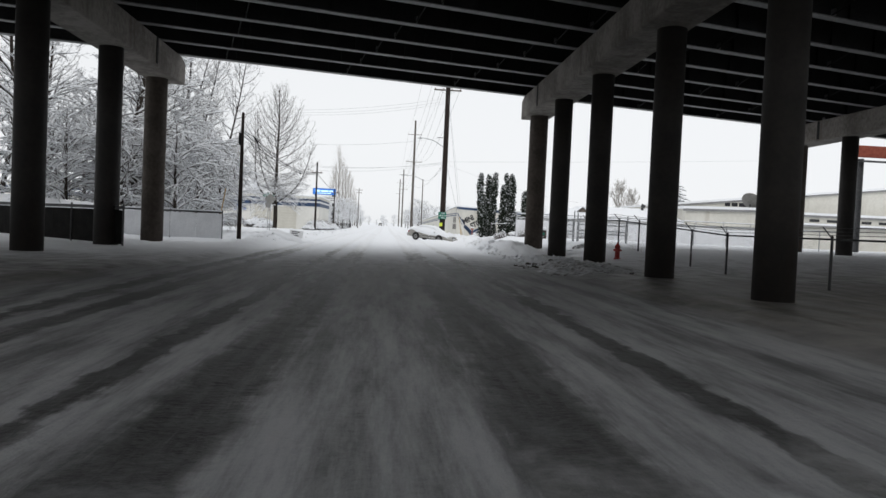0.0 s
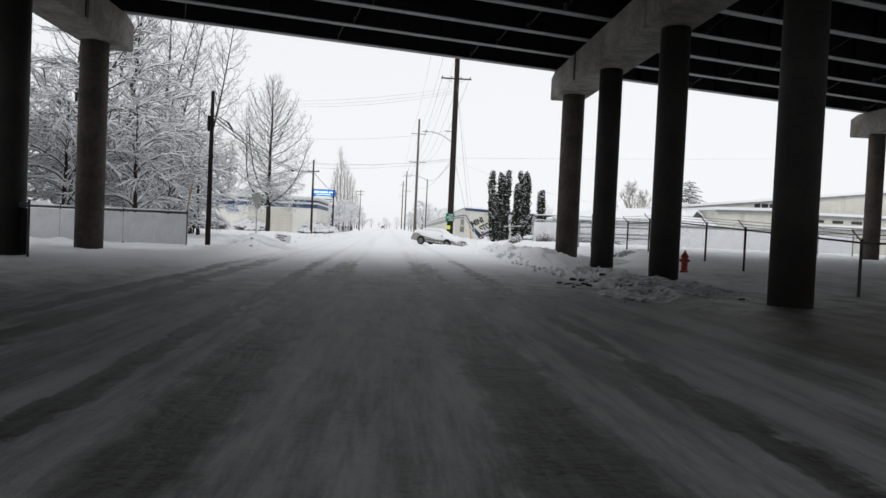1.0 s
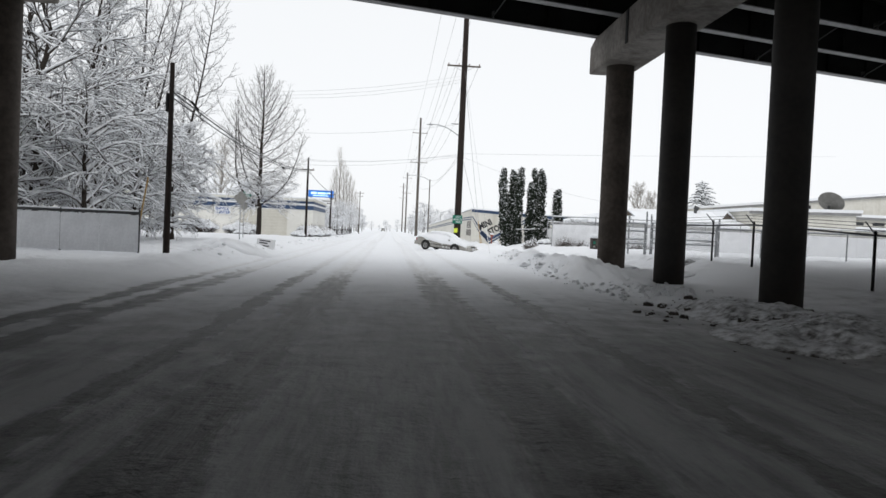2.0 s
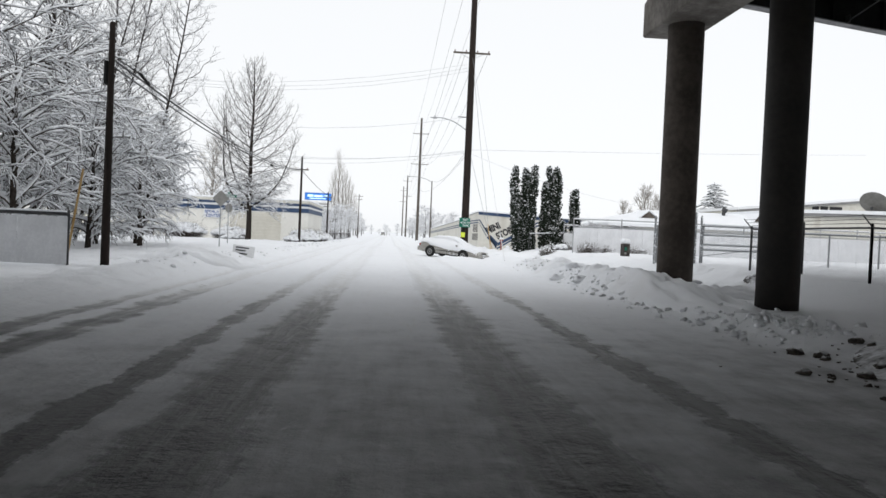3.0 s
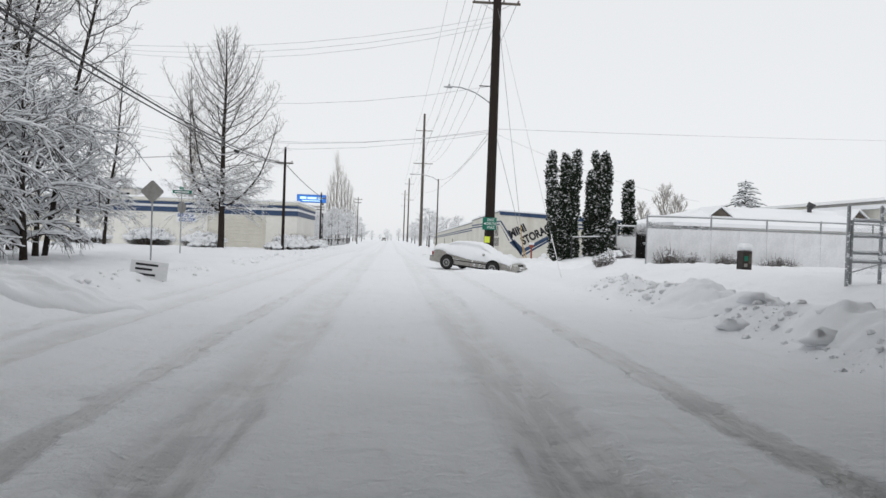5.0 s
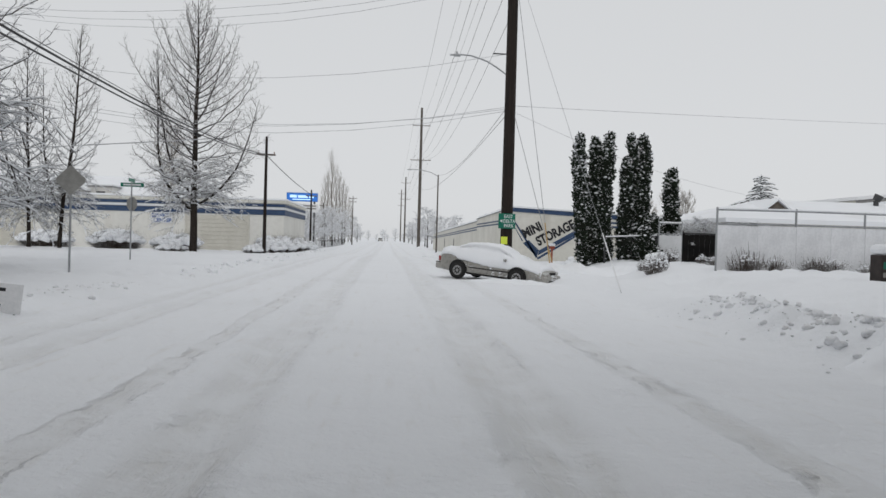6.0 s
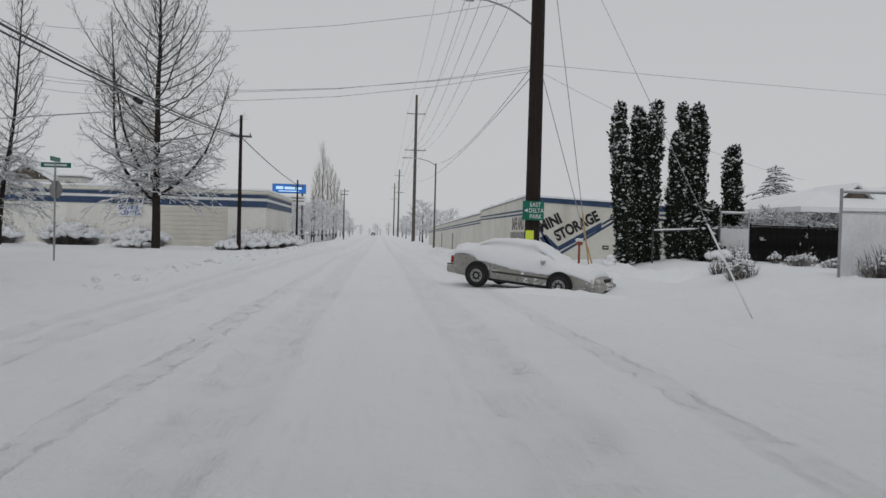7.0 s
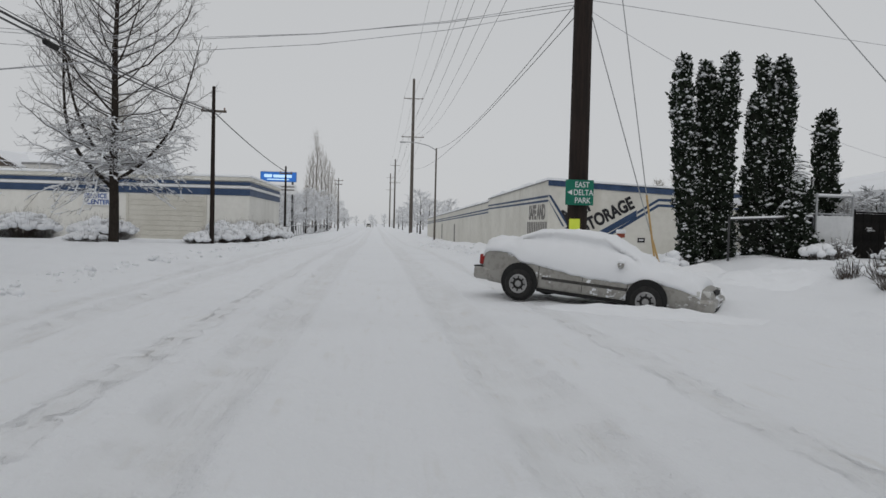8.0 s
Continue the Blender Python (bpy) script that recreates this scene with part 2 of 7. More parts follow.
def plastered_paint():
    """Car paint with wet snow stuck to it in ragged patches."""
    k = Nodes("champagne_car_paint", 0.35, 0.2, 0.5)
    v = k.place()
    paint = k.mix(k.noise(2.0, 3, v), (0.3, 0.29, 0.265), (0.38, 0.37, 0.345))
    grime = k.mix(k.ramp(k.noise(9.0, 5, v), 0.45, 0.7, 0, 0.5), paint, (0.16, 0.15, 0.135))
    stuck = k.ramp(k.math("ADD", k.noise(1.3, 6, v, 0.7), k.math("MULTIPLY", k.noise(16, 4, v), 0.15)), 0.66, 0.7)
    k.color(k.mix(stuck, grime, SNOW))
    k.link(k.ramp(stuck, 0, 1, 0.35, 0.85), k.b.inputs["Roughness"])
    k.bump(stuck, 0.5, 0.02)
    return k.m


M_PAINT = plastered_paint()
M_PLASTIC = two_tone("grey_bumper_plastic", (0.03, 0.028, 0.026), (0.06, 0.057, 0.053), 3.0, 0.5)
M_RUBBER = two_tone("tyre_rubber", (0.012, 0.012, 0.012), (0.028, 0.027, 0.026), 8.0, 0.85)
M_RIM = two_tone("dull_alloy", (0.26, 0.26, 0.26), (0.36, 0.36, 0.36), 4.0, 0.45, 0.25)
M_BLACK = two_tone("matt_black", (0.008, 0.008, 0.008), (0.016, 0.016, 0.016), 4.0, 0.85)
M_LENS_RED = two_tone("red_lamp_lens", (0.22, 0.012, 0.01), (0.3, 0.02, 0.015), 4.0, 0.2)
M_LENS = two_tone("clear_lamp_lens", (0.5, 0.5, 0.48), (0.62, 0.62, 0.6), 4.0, 0.12)
M_DARK_GLASS = two_tone("dark_car_glass", (0.012, 0.014, 0.016), (0.02, 0.022, 0.025), 2.0, 0.08, 0.0, 0.6, bump=0.0)
M_EARTH_SNOWY = frosted("snow_dusted_dirt", (0.03, 0.026, 0.022), (0.085, 0.075, 0.064), 0.85, 0.3, 5.0)
M_CABINET = two_tone("dark_cabinet_paint", (0.02, 0.016, 0.015), (0.045, 0.034, 0.03), 4.0, 0.6)
M_SHINGLE = two_tone("brown_gable_boards", (0.08, 0.065, 0.055), (0.14, 0.12, 0.1), 2.0, 0.8)


def glow_material(name, c, strength):
    k = Nodes(name, 0.4)
    k.color(c)
    k.b.inputs["Emission Color"].default_value = (*c, 1)
    k.b.inputs["Emission Strength"].default_value = strength
    return k.m


M_LIT_PALE = glow_material("lit_pale_lettering", (0.55, 0.8, 1.0), 0.7)
M_LIT_BLUE = glow_material("lit_blue_sign_face", (0.03, 0.17, 0.6), 0.3)

# ---- mesh helpers ----
def part(name, bm, material, parent=None, label="", smooth=False):
    """Links a bmesh as one mesh object, under a thing or part if one is given."""
    me = bpy.data.meshes.new(name)
    bm.normal_update()
    bm.to_mesh(me)
    bm.free()
    return part_mesh(name, me, material, parent, label, smooth)


def part_mesh(name, me, material, parent=None, label="", smooth=False):
    for mat in material if isinstance(material, (list, tuple)) else (material,):
        me.materials.append(mat)
    if smooth:
        me.shade_smooth()
    ob = new(name, me)
    if parent is not None:
        ob.parent = parent
    if label:
        ob["label"] = label
    return ob


def thing(name, place, label, category, group="", kind=""):
    ob = new(name)
    ob.empty_display_size = 0.2
    ob.matrix_world = place
    return tagged(ob, label, category, group, kind)


def box(bm, lo, hi, bevel=0.0, turn=None):
    c = [(a + b) / 2 for a, b in zip(lo, hi)]
    s = [max(abs(b - a), 1e-4) for a, b in zip(lo, hi)]
    m = Matrix.Translation(c) @ Matrix.Diagonal((*s, 1))
    if turn is not None:
        m = turn @ m
    made = bmesh.ops.create_cube(bm, size=1, matrix=m)["verts"]
    if bevel:
        edges = {e for v in made for e in v.link_edges}
        bmesh.ops.bevel(bm, geom=list(edges), offset=bevel, segments=2, affect="EDGES", profile=0.5)
    return bm


def tube(bm, a, b, r0, r1=None, seg=10, caps=True):
    a, b = Vector(a), Vector(b)
    r1 = r0 if r1 is None else r1
    d = b - a
    m = Matrix.Translation((a + b) / 2) @ d.to_track_quat("Z", "Y").to_matrix().to_4x4()
    bmesh.ops.create_cone(bm, cap_ends=caps, segments=seg, radius1=r0, radius2=r1, depth=d.length, matrix=m)
    return bm


def spin_profile(bm, pts, seg=16):
    """A solid of revolution about z from (radius, z) pairs."""
    rings = []
    for r, z in pts:
        rings.append([bm.verts.new((r * math.cos(2 * math.pi * i / seg), r * math.sin(2 * math.pi * i / seg), z)) for i in range(seg)])
    for a, b in zip(rings, rings[1:]):
        for i in range(seg):
            bm.faces.new((a[i], a[(i + 1) % seg], b[(i + 1) % seg], b[i]))
    bm.faces.new(rings[0][::-1])
    bm.faces.new(rings[-1])
    return bm


def poly(bm, pts, depth_vec):
    """A flat outline pushed out along depth_vec."""
    a = [bm.verts.new(p) for p in pts]
    b = [bm.verts.new(Vector(p) + Vector(depth_vec)) for p in pts]
    n = len(pts)
    bm.faces.new(a[::-1])
    bm.faces.new(b)
    for i in range(n):
        bm.faces.new((a[i], a[(i + 1) % n], b[(i + 1) % n], b[i]))
    bmesh.ops.recalc_face_normals(bm, faces=bm.faces)
    return bm


def tubes_mesh(name, p0, p1, r0, r1, sides=3):
    """Many thin tapered sticks as one mesh."""
    p0, p1 = np.asarray(p0, float), np.asarray(p1, float)
    r0, r1 = np.asarray(r0, float), np.asarray(r1, float)
    n = len(p0)
    d = p1 - p0
    d /= np.linalg.norm(d, axis=1, keepdims=True) + 1e-9
    ref = np.where(np.abs(d[:, 2:3]) > 0.9, np.array([[1.0, 0, 0]]), np.array([[0, 0, 1.0]]))
    u = np.cross(d, ref)
    u /= np.linalg.norm(u, axis=1, keepdims=True) + 1e-9
    w = np.cross(u, d)
    ang = np.arange(sides) * 2 * math.pi / sides + math.pi / 2
    ring = u[:, None, :] * np.cos(ang)[None, :, None] + w[:, None, :] * np.sin(ang)[None, :, None]
    v = np.concatenate([p0[:, None, :] + ring * r0[:, None, None], p1[:, None, :] + ring * r1[:, None, None]], 1).reshape(-1, 3)
    i = np.arange(sides)
    j = (i + 1) % sides
    quad = np.stack([i, j, j + sides, i + sides], 1)
    faces = (quad[None] + (np.arange(n) * 2 * sides)[:, None, None]).reshape(-1, 4)
    return quads_mesh(name, v, faces)


def quads_mesh(name, v, faces):
    me = bpy.data.meshes.new(name)
    faces = np.asarray(faces, np.int32)
    k = faces.shape[1]
    me.vertices.add(len(v))
    me.vertices.foreach_set("co", np.asarray(v, np.float32).ravel())
    me.loops.add(faces.size)
    me.loops.foreach_set("vertex_index", faces.ravel())
    me.polygons.add(len(faces))
    me.polygons.foreach_set("loop_start", np.arange(0, faces.size, k, dtype=np.int32))
    me.update(calc_edges=True)
    me.validate()
    return me


def cable_mesh(name, pts, r, sides=5):
    """One continuous round cable through the points."""
    p = np.asarray(pts, float)
    d = np.gradient(p, axis=0)
    d /= np.linalg.norm(d, axis=1, keepdims=True)
    u = np.cross(d, np.array([[0, 0, 1.0]]))
    u /= np.linalg.norm(u, axis=1, keepdims=True) + 1e-9
    w = np.cross(u, d)
    a = np.arange(sides) * 2 * math.pi / sides
    v = p[:, None] + r * (u[:, None] * np.cos(a)[None, :, None] + w[:, None] * np.sin(a)[None, :, None])
    i, j = np.arange(sides), (np.arange(sides) + 1) % sides
    quad = np.stack([i, j, j + sides, i + sides], 1)
    return quads_mesh(name, v.reshape(-1, 3), (quad[None] + (np.arange(len(p) - 1) * sides)[:, None, None]).reshape(-1, 4))


def lumps_mesh(name, centres, sizes, seed=0, flat=0.6):
    """Many small uneven lumps (squashed octahedra) as one mesh."""
    rng = np.random.default_rng(seed)
    c, s = np.asarray(centres, float), np.asarray(sizes, float)
    base = np.array([(1, 0, 0), (0, 1, 0), (-1, 0, 0), (0, -1, 0), (0, 0, 1), (0, 0, -1)], float)
    n = len(c)
    v = base[None] * (0.7 + 0.6 * rng.random((n, 6, 1)))
    a = rng.random(n) * 6.28
    ca, sa = np.cos(a), np.sin(a)
    vx = v[..., 0] * ca[:, None] - v[..., 1] * sa[:, None]
    vy = v[..., 0] * sa[:, None] + v[..., 1] * ca[:, None]
    v = np.stack([vx, vy, v[..., 2] * flat], -1) * s[:, None, None] + c[:, None]
    f = np.array([(0, 1, 4), (1, 2, 4), (2, 3, 4), (3, 0, 4), (1, 0, 5), (2, 1, 5), (3, 2, 5), (0, 3, 5)])
    faces = (f[None] + (np.arange(n) * 6)[:, None, None]).reshape(-1, 3)
    return quads_mesh(name, v.reshape(-1, 3), faces)


def cards_mesh(name, centres, normals, lengths, widths, seed=0):
    """Many small pointed leaf sprays as one mesh of kite shapes, bent along the middle."""
    rng = np.random.default_rng(seed)
    c, nrm = np.asarray(centres, float), np.asarray(normals, float)
    n = len(c)
    tip = nrm * 0.55 + rng.normal(0, 0.45, (n, 3)) + np.array([0, 0, 0.55])
    tip /= np.linalg.norm(tip, axis=1, keepdims=True)
    side = np.cross(tip, rng.normal(0, 1, (n, 3)))
    side /= np.linalg.norm(side, axis=1, keepdims=True)
    out = np.cross(side, tip)
    L, W = np.asarray(lengths)[:, None], np.asarray(widths)[:, None]
    v = np.stack([c - tip * L * 0.5, c + side * W * 0.5 + out * W * 0.2, c + tip * L * 0.5, c - side * W * 0.5 + out * W * 0.2], 1).reshape(-1, 3)
    faces = (np.array([(0, 1, 2), (0, 2, 3)])[None] + (np.arange(n) * 4)[:, None, None]).reshape(-1, 3)
    return quads_mesh(name, v, faces)


def letters(name, words, size, material, parent, place, depth=0.01, label="", spacing=1.0, squeeze=1.0, bold=0.012):
    """Built-in font lettering as a mesh; place puts its baseline start and turn."""
    cu = bpy.data.curves.new(name, "FONT")
    cu.body, cu.size, cu.extrude, cu.space_character, cu.offset = words, size, depth, spacing, bold * size
    tmp = bpy.data.objects.new(name, cu)
    scene.collection.objects.link(tmp)
    me = bpy.data.meshes.new_from_object(tmp.evaluated_get(bpy.context.evaluated_depsgraph_get()))
    bpy.data.objects.remove(tmp)
    bpy.data.curves.remove(cu)
    me.transform(Matrix.Diagonal((squeeze, 1, 1, 1)))
    ob = part_mesh(name, me, material, parent, label)
    ob.matrix_local = place
    return ob


def smooth01(a, b, v):
    t = np.clip((np.asarray(v, float) - a) / (b - a), 0, 1)
    return t * t * (3 - 2 * t)


def fbm(x, y, seed=0, octaves=4, lac=2.1):
    """Cheap smooth value noise over arrays, about -1 to 1."""
    x, y = np.asarray(x, float), np.asarray(y, float)
    total, amp, norm = np.zeros(np.broadcast(x, y).shape), 1.0, 0.0
    for o in range(octaves):
        xi, yi = np.floor(x), np.floor(y)
        fx, fy = x - xi, y - yi
        fx, fy = fx * fx * (3 - 2 * fx), fy * fy * (3 - 2 * fy)

        def h(a, b):
            s = np.sin(a * 127.1 + b * 311.7 + (seed + o) * 74.7) * 43758.5453
            return (s - np.floor(s)) * 2 - 1
        total += amp * (h(xi, yi) * (1 - fx) * (1 - fy) + h(xi + 1, yi) * fx * (1 - fy) + h(xi, yi + 1) * (1 - fx) * fy + h(xi + 1, yi + 1) * fx * fy)
        norm += amp
        amp *= 0.5
        x, y = x * lac, y * lac
    return total / norm


def ground_height(x, y):
    """Height of the ground sheet: road at 0, verges a step higher, ploughed banks beside the road, falling slightly beyond the crossing."""
    x, y = np.asarray(x, float), np.asarray(y, float)
    far = -0.6 * smooth01(95, 145, y)
    past = y - (41.5 + 0.29 * x)
    open_air = smooth01(-8, 2, past)
    right, left = smooth01(6.3, 7.4, x), smooth01(6.0, 7.5, -x)
    z = far + 0.17 * right + 0.14 * left
    z += right * smooth01(9.8, 12.9, x) * smooth01(26, 42, y) * 0.55 * (1 - smooth01(86, 98, y)) + right * 0.1 * smooth01(28, 38, y) * (1 - smooth01(60, 80, y))
    bank = np.exp(-((x - 7.3 - 0.5 * fbm(y * 0.25, 3.1, 5)) / 0.75) ** 2) * smooth01(38, 43, y) * (1 - smooth01(58, 64, y))
    z += bank * (0.38 + 0.3 * fbm(x * 1.3, y * 1.3, 2))
    bank_l = np.exp(-((x + 7.2) / 0.9) ** 2) * smooth01(36, 44, y) * (1 - smooth01(58, 66, y))
    z += bank_l * (0.22 + 0.2 * fbm(x * 1.1, y * 1.1, 8))
    bank_f = np.exp(-((x - 7.0) / 0.9) ** 2) * smooth01(90, 98, y) * 0.35 + np.exp(-((x + 7.0) / 1.0) ** 2) * smooth01(108, 116, y) * 0.3
    z += bank_f * (1 + 0.5 * fbm(x * 0.9, y * 0.9, 4))
    lumpy = (0.05 * fbm(x * 0.8, y * 0.8, 3) + 0.06 * fbm(x * 0.2, y * 0.2, 6)) * np.maximum(np.maximum(right, left), 0.15) * (0.35 + 0.65 * open_air)
    churn = smooth01(-0.45, 0.2, fbm(x * 0.3, y * 0.3, 33)) * np.maximum(right, left) * open_air
    lumpy = lumpy + churn * (0.24 * np.abs(fbm(x * 1.7, y * 1.7, 31)) - 0.05 + 0.08 * fbm(x * 4.0, y * 4.0, 35))
    rut = np.zeros_like(z)
    for c in (-1.4, 1.45, -4.5, -5.4):
        rut = np.maximum(rut, np.exp(-((x - c - 0.12 * fbm(y * 0.08, c, 9)) / 0.28) ** 2))
    road = (1 - right) * (1 - left)
    ridge = np.zeros_like(z)
    for c in (-1.4, 1.45, -4.5, -5.4):
        ridge = np.maximum(ridge, np.exp(-((np.abs(x - c - 0.12 * fbm(y * 0.08, c, 9)) - 0.5) / 0.16) ** 2))
    broken = 0.5 + 0.5 * fbm(x * 2.2, y * 0.7, 21)
    z += lumpy + open_air * road * (0.075 * ridge * broken - 0.06 * rut + 0.04 * fbm(x * 3.0, y * 1.6, 23))
    return z


def gz(x, y):
    return float(ground_height(x, y))

# ---- the ground: one sheet to the horizon ----
def spread(parts):
    out = []
    for a, b, step in parts:
        out += list(np.arange(a, b, step))
    return out


def far_steps(start, end, first, grow=1.35):
    out, v, s = [], start, first
    while v < end:
        out.append(v)
        v += s
        s *= grow
    return out + [end]


def build_ground():
    xr = far_steps(20, 2600, 1.2)
    xl = [-v for v in far_steps(16, 2600, 1.2)][::-1]
    xs = np.array(xl[:-1] + spread([(-16, -7.5, 0.25), (-7.5, 9, 0.14), (9, 20, 0.2)]) + xr)
    ys = np.array([-v for v in far_steps(10, 2600, 2.0)][::-1][:-1] + spread([(-10, 30, 0.8), (30, 80, 0.22), (80, 112, 0.5)]) + far_steps(112, 3000, 2.0, 1.25))
    gx, gy = np.meshgrid(xs, ys)
    z = ground_height(gx, gy)
    v = np.stack([gx, gy, z], -1).reshape(-1, 3)
    nx, ny = len(xs), len(ys)
    i = (np.arange(ny - 1)[:, None] * nx + np.arange(nx - 1)[None]).reshape(-1)
    me = quads_mesh("ground", v, np.stack([i, i + 1, i + nx + 1, i + nx], 1))
    ob = part_mesh("ground", me, M_GROUND, smooth=True)
    tagged(ob, "snow-covered street and verges, bare wet asphalt below the viaduct", "ground", kind="structure")


build_ground()

# ---- the viaduct: steel girders on concrete bents, askew to the road ----
SKEW = 16.9
viaduct = thing("viaduct", Matrix.Identity(4), "highway viaduct of dark steel girders on round concrete columns", "viaduct", kind="structure")
DECK = pose(0, 41.75, 0, 0, 0, SKEW)
SPAN0, SPAN1, GIRDERS, PITCH, SOFFIT = -48.0, 70.0, 14, 2.86, 9.5


def viaduct_part(name, bm, material, local=None, parent=None, label=""):
    ob = part(name, bm, material, parent or viaduct, label)
    if local is not None:
        ob.matrix_local = local
    return ob


def build_deck():
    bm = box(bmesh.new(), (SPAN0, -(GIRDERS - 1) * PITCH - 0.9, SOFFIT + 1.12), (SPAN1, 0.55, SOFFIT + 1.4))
    viaduct_part("deck_slab", bm, M_CONCRETE, DECK, label="concrete deck slab, under-deck shade put into its dark colour")
    for y in (0.3, -(GIRDERS - 1) * PITCH - 0.9):
        bm = box(bmesh.new(), (SPAN0, y, SOFFIT + 1.4), (SPAN1, y + 0.25, SOFFIT + 2.2), 0.03)
        viaduct_part("parapet", bm, M_CONCRETE, DECK)
    web = flange = None
    for j in range(GIRDERS):
        at = DECK @ pose(0, -j * PITCH, 0)
        if web is None:
            bm = bmesh.new()
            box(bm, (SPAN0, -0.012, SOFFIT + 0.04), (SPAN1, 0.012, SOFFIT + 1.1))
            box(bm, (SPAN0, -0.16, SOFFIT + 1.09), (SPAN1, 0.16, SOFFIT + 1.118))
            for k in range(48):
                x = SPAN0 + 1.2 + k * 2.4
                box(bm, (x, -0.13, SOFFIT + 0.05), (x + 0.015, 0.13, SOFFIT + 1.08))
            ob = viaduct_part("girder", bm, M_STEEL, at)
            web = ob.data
            # lower flange painted pale where light catches the girder
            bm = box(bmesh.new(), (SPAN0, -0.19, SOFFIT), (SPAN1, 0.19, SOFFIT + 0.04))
            low = viaduct_part("bottom_flange", bm, M_FLANGE, None, ob, "lower flange, light on it put into its pale colour")
            flange = low.data
        else:
            ob = new("girder", web)
            ob.parent = viaduct
            ob.matrix_local = at
            low = new("bottom_flange", flange)
            low.parent = ob
            low["label"] = "lower flange, light on it put into its pale colour"
    # diagonal cross bracing between the girders, one panel about every six metres
    bm = bmesh.new()
    for s in (-1, 1):
        tube(bm, (0, -0.06, SOFFIT + (0.1 if s < 0 else 1.0)), (0, -PITCH + 0.06, SOFFIT + (1.0 if s < 0 else 0.1)), 0.035, seg=4)
    brace = gusset = None
    for j in range(GIRDERS - 1):
        for k in range(10):
            at = DECK @ pose(-21.5 + 6.3 * k, -j * PITCH, 0)
            if brace is None:
                ob = viaduct_part("cross_brace", bm, M_STEEL, at)
                brace = ob.data
                bm = bmesh.new()
                for y in (-0.13, -PITCH + 0.13):
                    box(bm, (-0.008, y - 0.11, SOFFIT + 0.05), (0.008, y + 0.11, SOFFIT + 0.32))
                gusset = viaduct_part("gusset_plate", bm, M_FLANGE, None, ob, "gusset plate, light on it put into its pale colour").data
            else:
                ob = new("cross_brace", brace)
                ob.parent = viaduct
                ob.matrix_local = at
                tip = new("gusset_plate", gusset)
                tip.parent = ob
                tip["label"] = "gusset plate, light on it put into its pale colour"


build_deck()


def bent(x, y_far, y_near, columns, half=0.79):
    """A concrete cap beam along the road on its row of round columns, each given as (x, y, radius)."""
    bm = bmesh.new()
    outline = [(y_far, 8.2), (y_far, 9.28), (y_far - 0.7, 9.5), (y_near, 9.5), (y_near, 8.2)]
    poly(bm, [(x - half, y, z) for y, z in outline], (2 * half, 0, 0))
    bmesh.ops.bevel(bm, geom=list(bm.edges), offset=0.03, segments=2, affect="EDGES")
    cap = viaduct_part("cap_beam", bm, M_CAP, label="pale stained concrete cap beam")
    for s in (-1, 1):
        bm = box(bmesh.new(), (x + s * (half + 0.001) - 0.03, y_far - 4.9, 8.3), (x + s * (half + 0.001) + 0.03, y_far - 4.66, 9.46), 0.01)
        viaduct_part("drain_pipe", bm, M_BLACK, None, cap, "dark drain channel")
    for cx, y, r in columns:
        z = gz(cx, y) - 0.4
        bm = bmesh.new()
        spin_profile(bm, [(r * q, h) for q, h in ((1, z), (1, 2.6), (1.006, 2.62), (1, 2.64), (1, 5.6), (1.006, 5.62), (1, 5.64), (1, 8.24))], 32)
        # outer column keeps the concrete colour, inner ones carry painted shade
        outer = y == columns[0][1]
        ob = viaduct_part("column", bm, M_COLUMN if outer else M_COLUMN_DARK, pose(cx, y, 0), label="round brown-stained concrete column" if outer else "round inner column, deck shade put into its dark colour")
        ob.data.shade_smooth()


# unseen slab added behind the start to block light, a strip of sky between
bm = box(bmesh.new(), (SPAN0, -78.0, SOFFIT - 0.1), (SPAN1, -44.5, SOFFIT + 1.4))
viaduct_part("light_block_slab", bm, M_CONCRETE, DECK, label="unseen concrete slab added behind the start to block light")
# unseen columns added to carry the light-blocking slab
for x in (-11.55, 8.85, 28.6):
    for k in range(4):
        y = -6.0 - 8.0 * k + 0.29 * x
        bm = spin_profile(bmesh.new(), [(0.5, gz(x, y) - 0.4), (0.5, 5.0), (0.5, SOFFIT - 0.12)], 20)
        viaduct_part("column", bm, M_CONCRETE, pose(x, y, 0), label="round concrete column added under the unseen slab")
bent(8.72, 45.0, 8.5, ((8.73, 43.4, 0.53), (8.78, 37.5, 0.46), (8.94, 31.15, 0.465), (8.95, 23.6, 0.47), (8.98, 16.5, 0.47)))
bent(-11.44, 39.6, 3.5, ((-11.65, 38.2, 0.53), (-11.48, 31.6, 0.48), (-11.5, 24.9, 0.49), (-11.5, 18.1, 0.49), (-11.5, 11.4, 0.49)))
bent(28.7, 51.6, 14.0, ((28.62, 50.0, 0.46), (28.6, 44.4, 0.48), (28.6, 37.6, 0.48), (28.6, 30.9, 0.48), (28.6, 24.2, 0.48)))

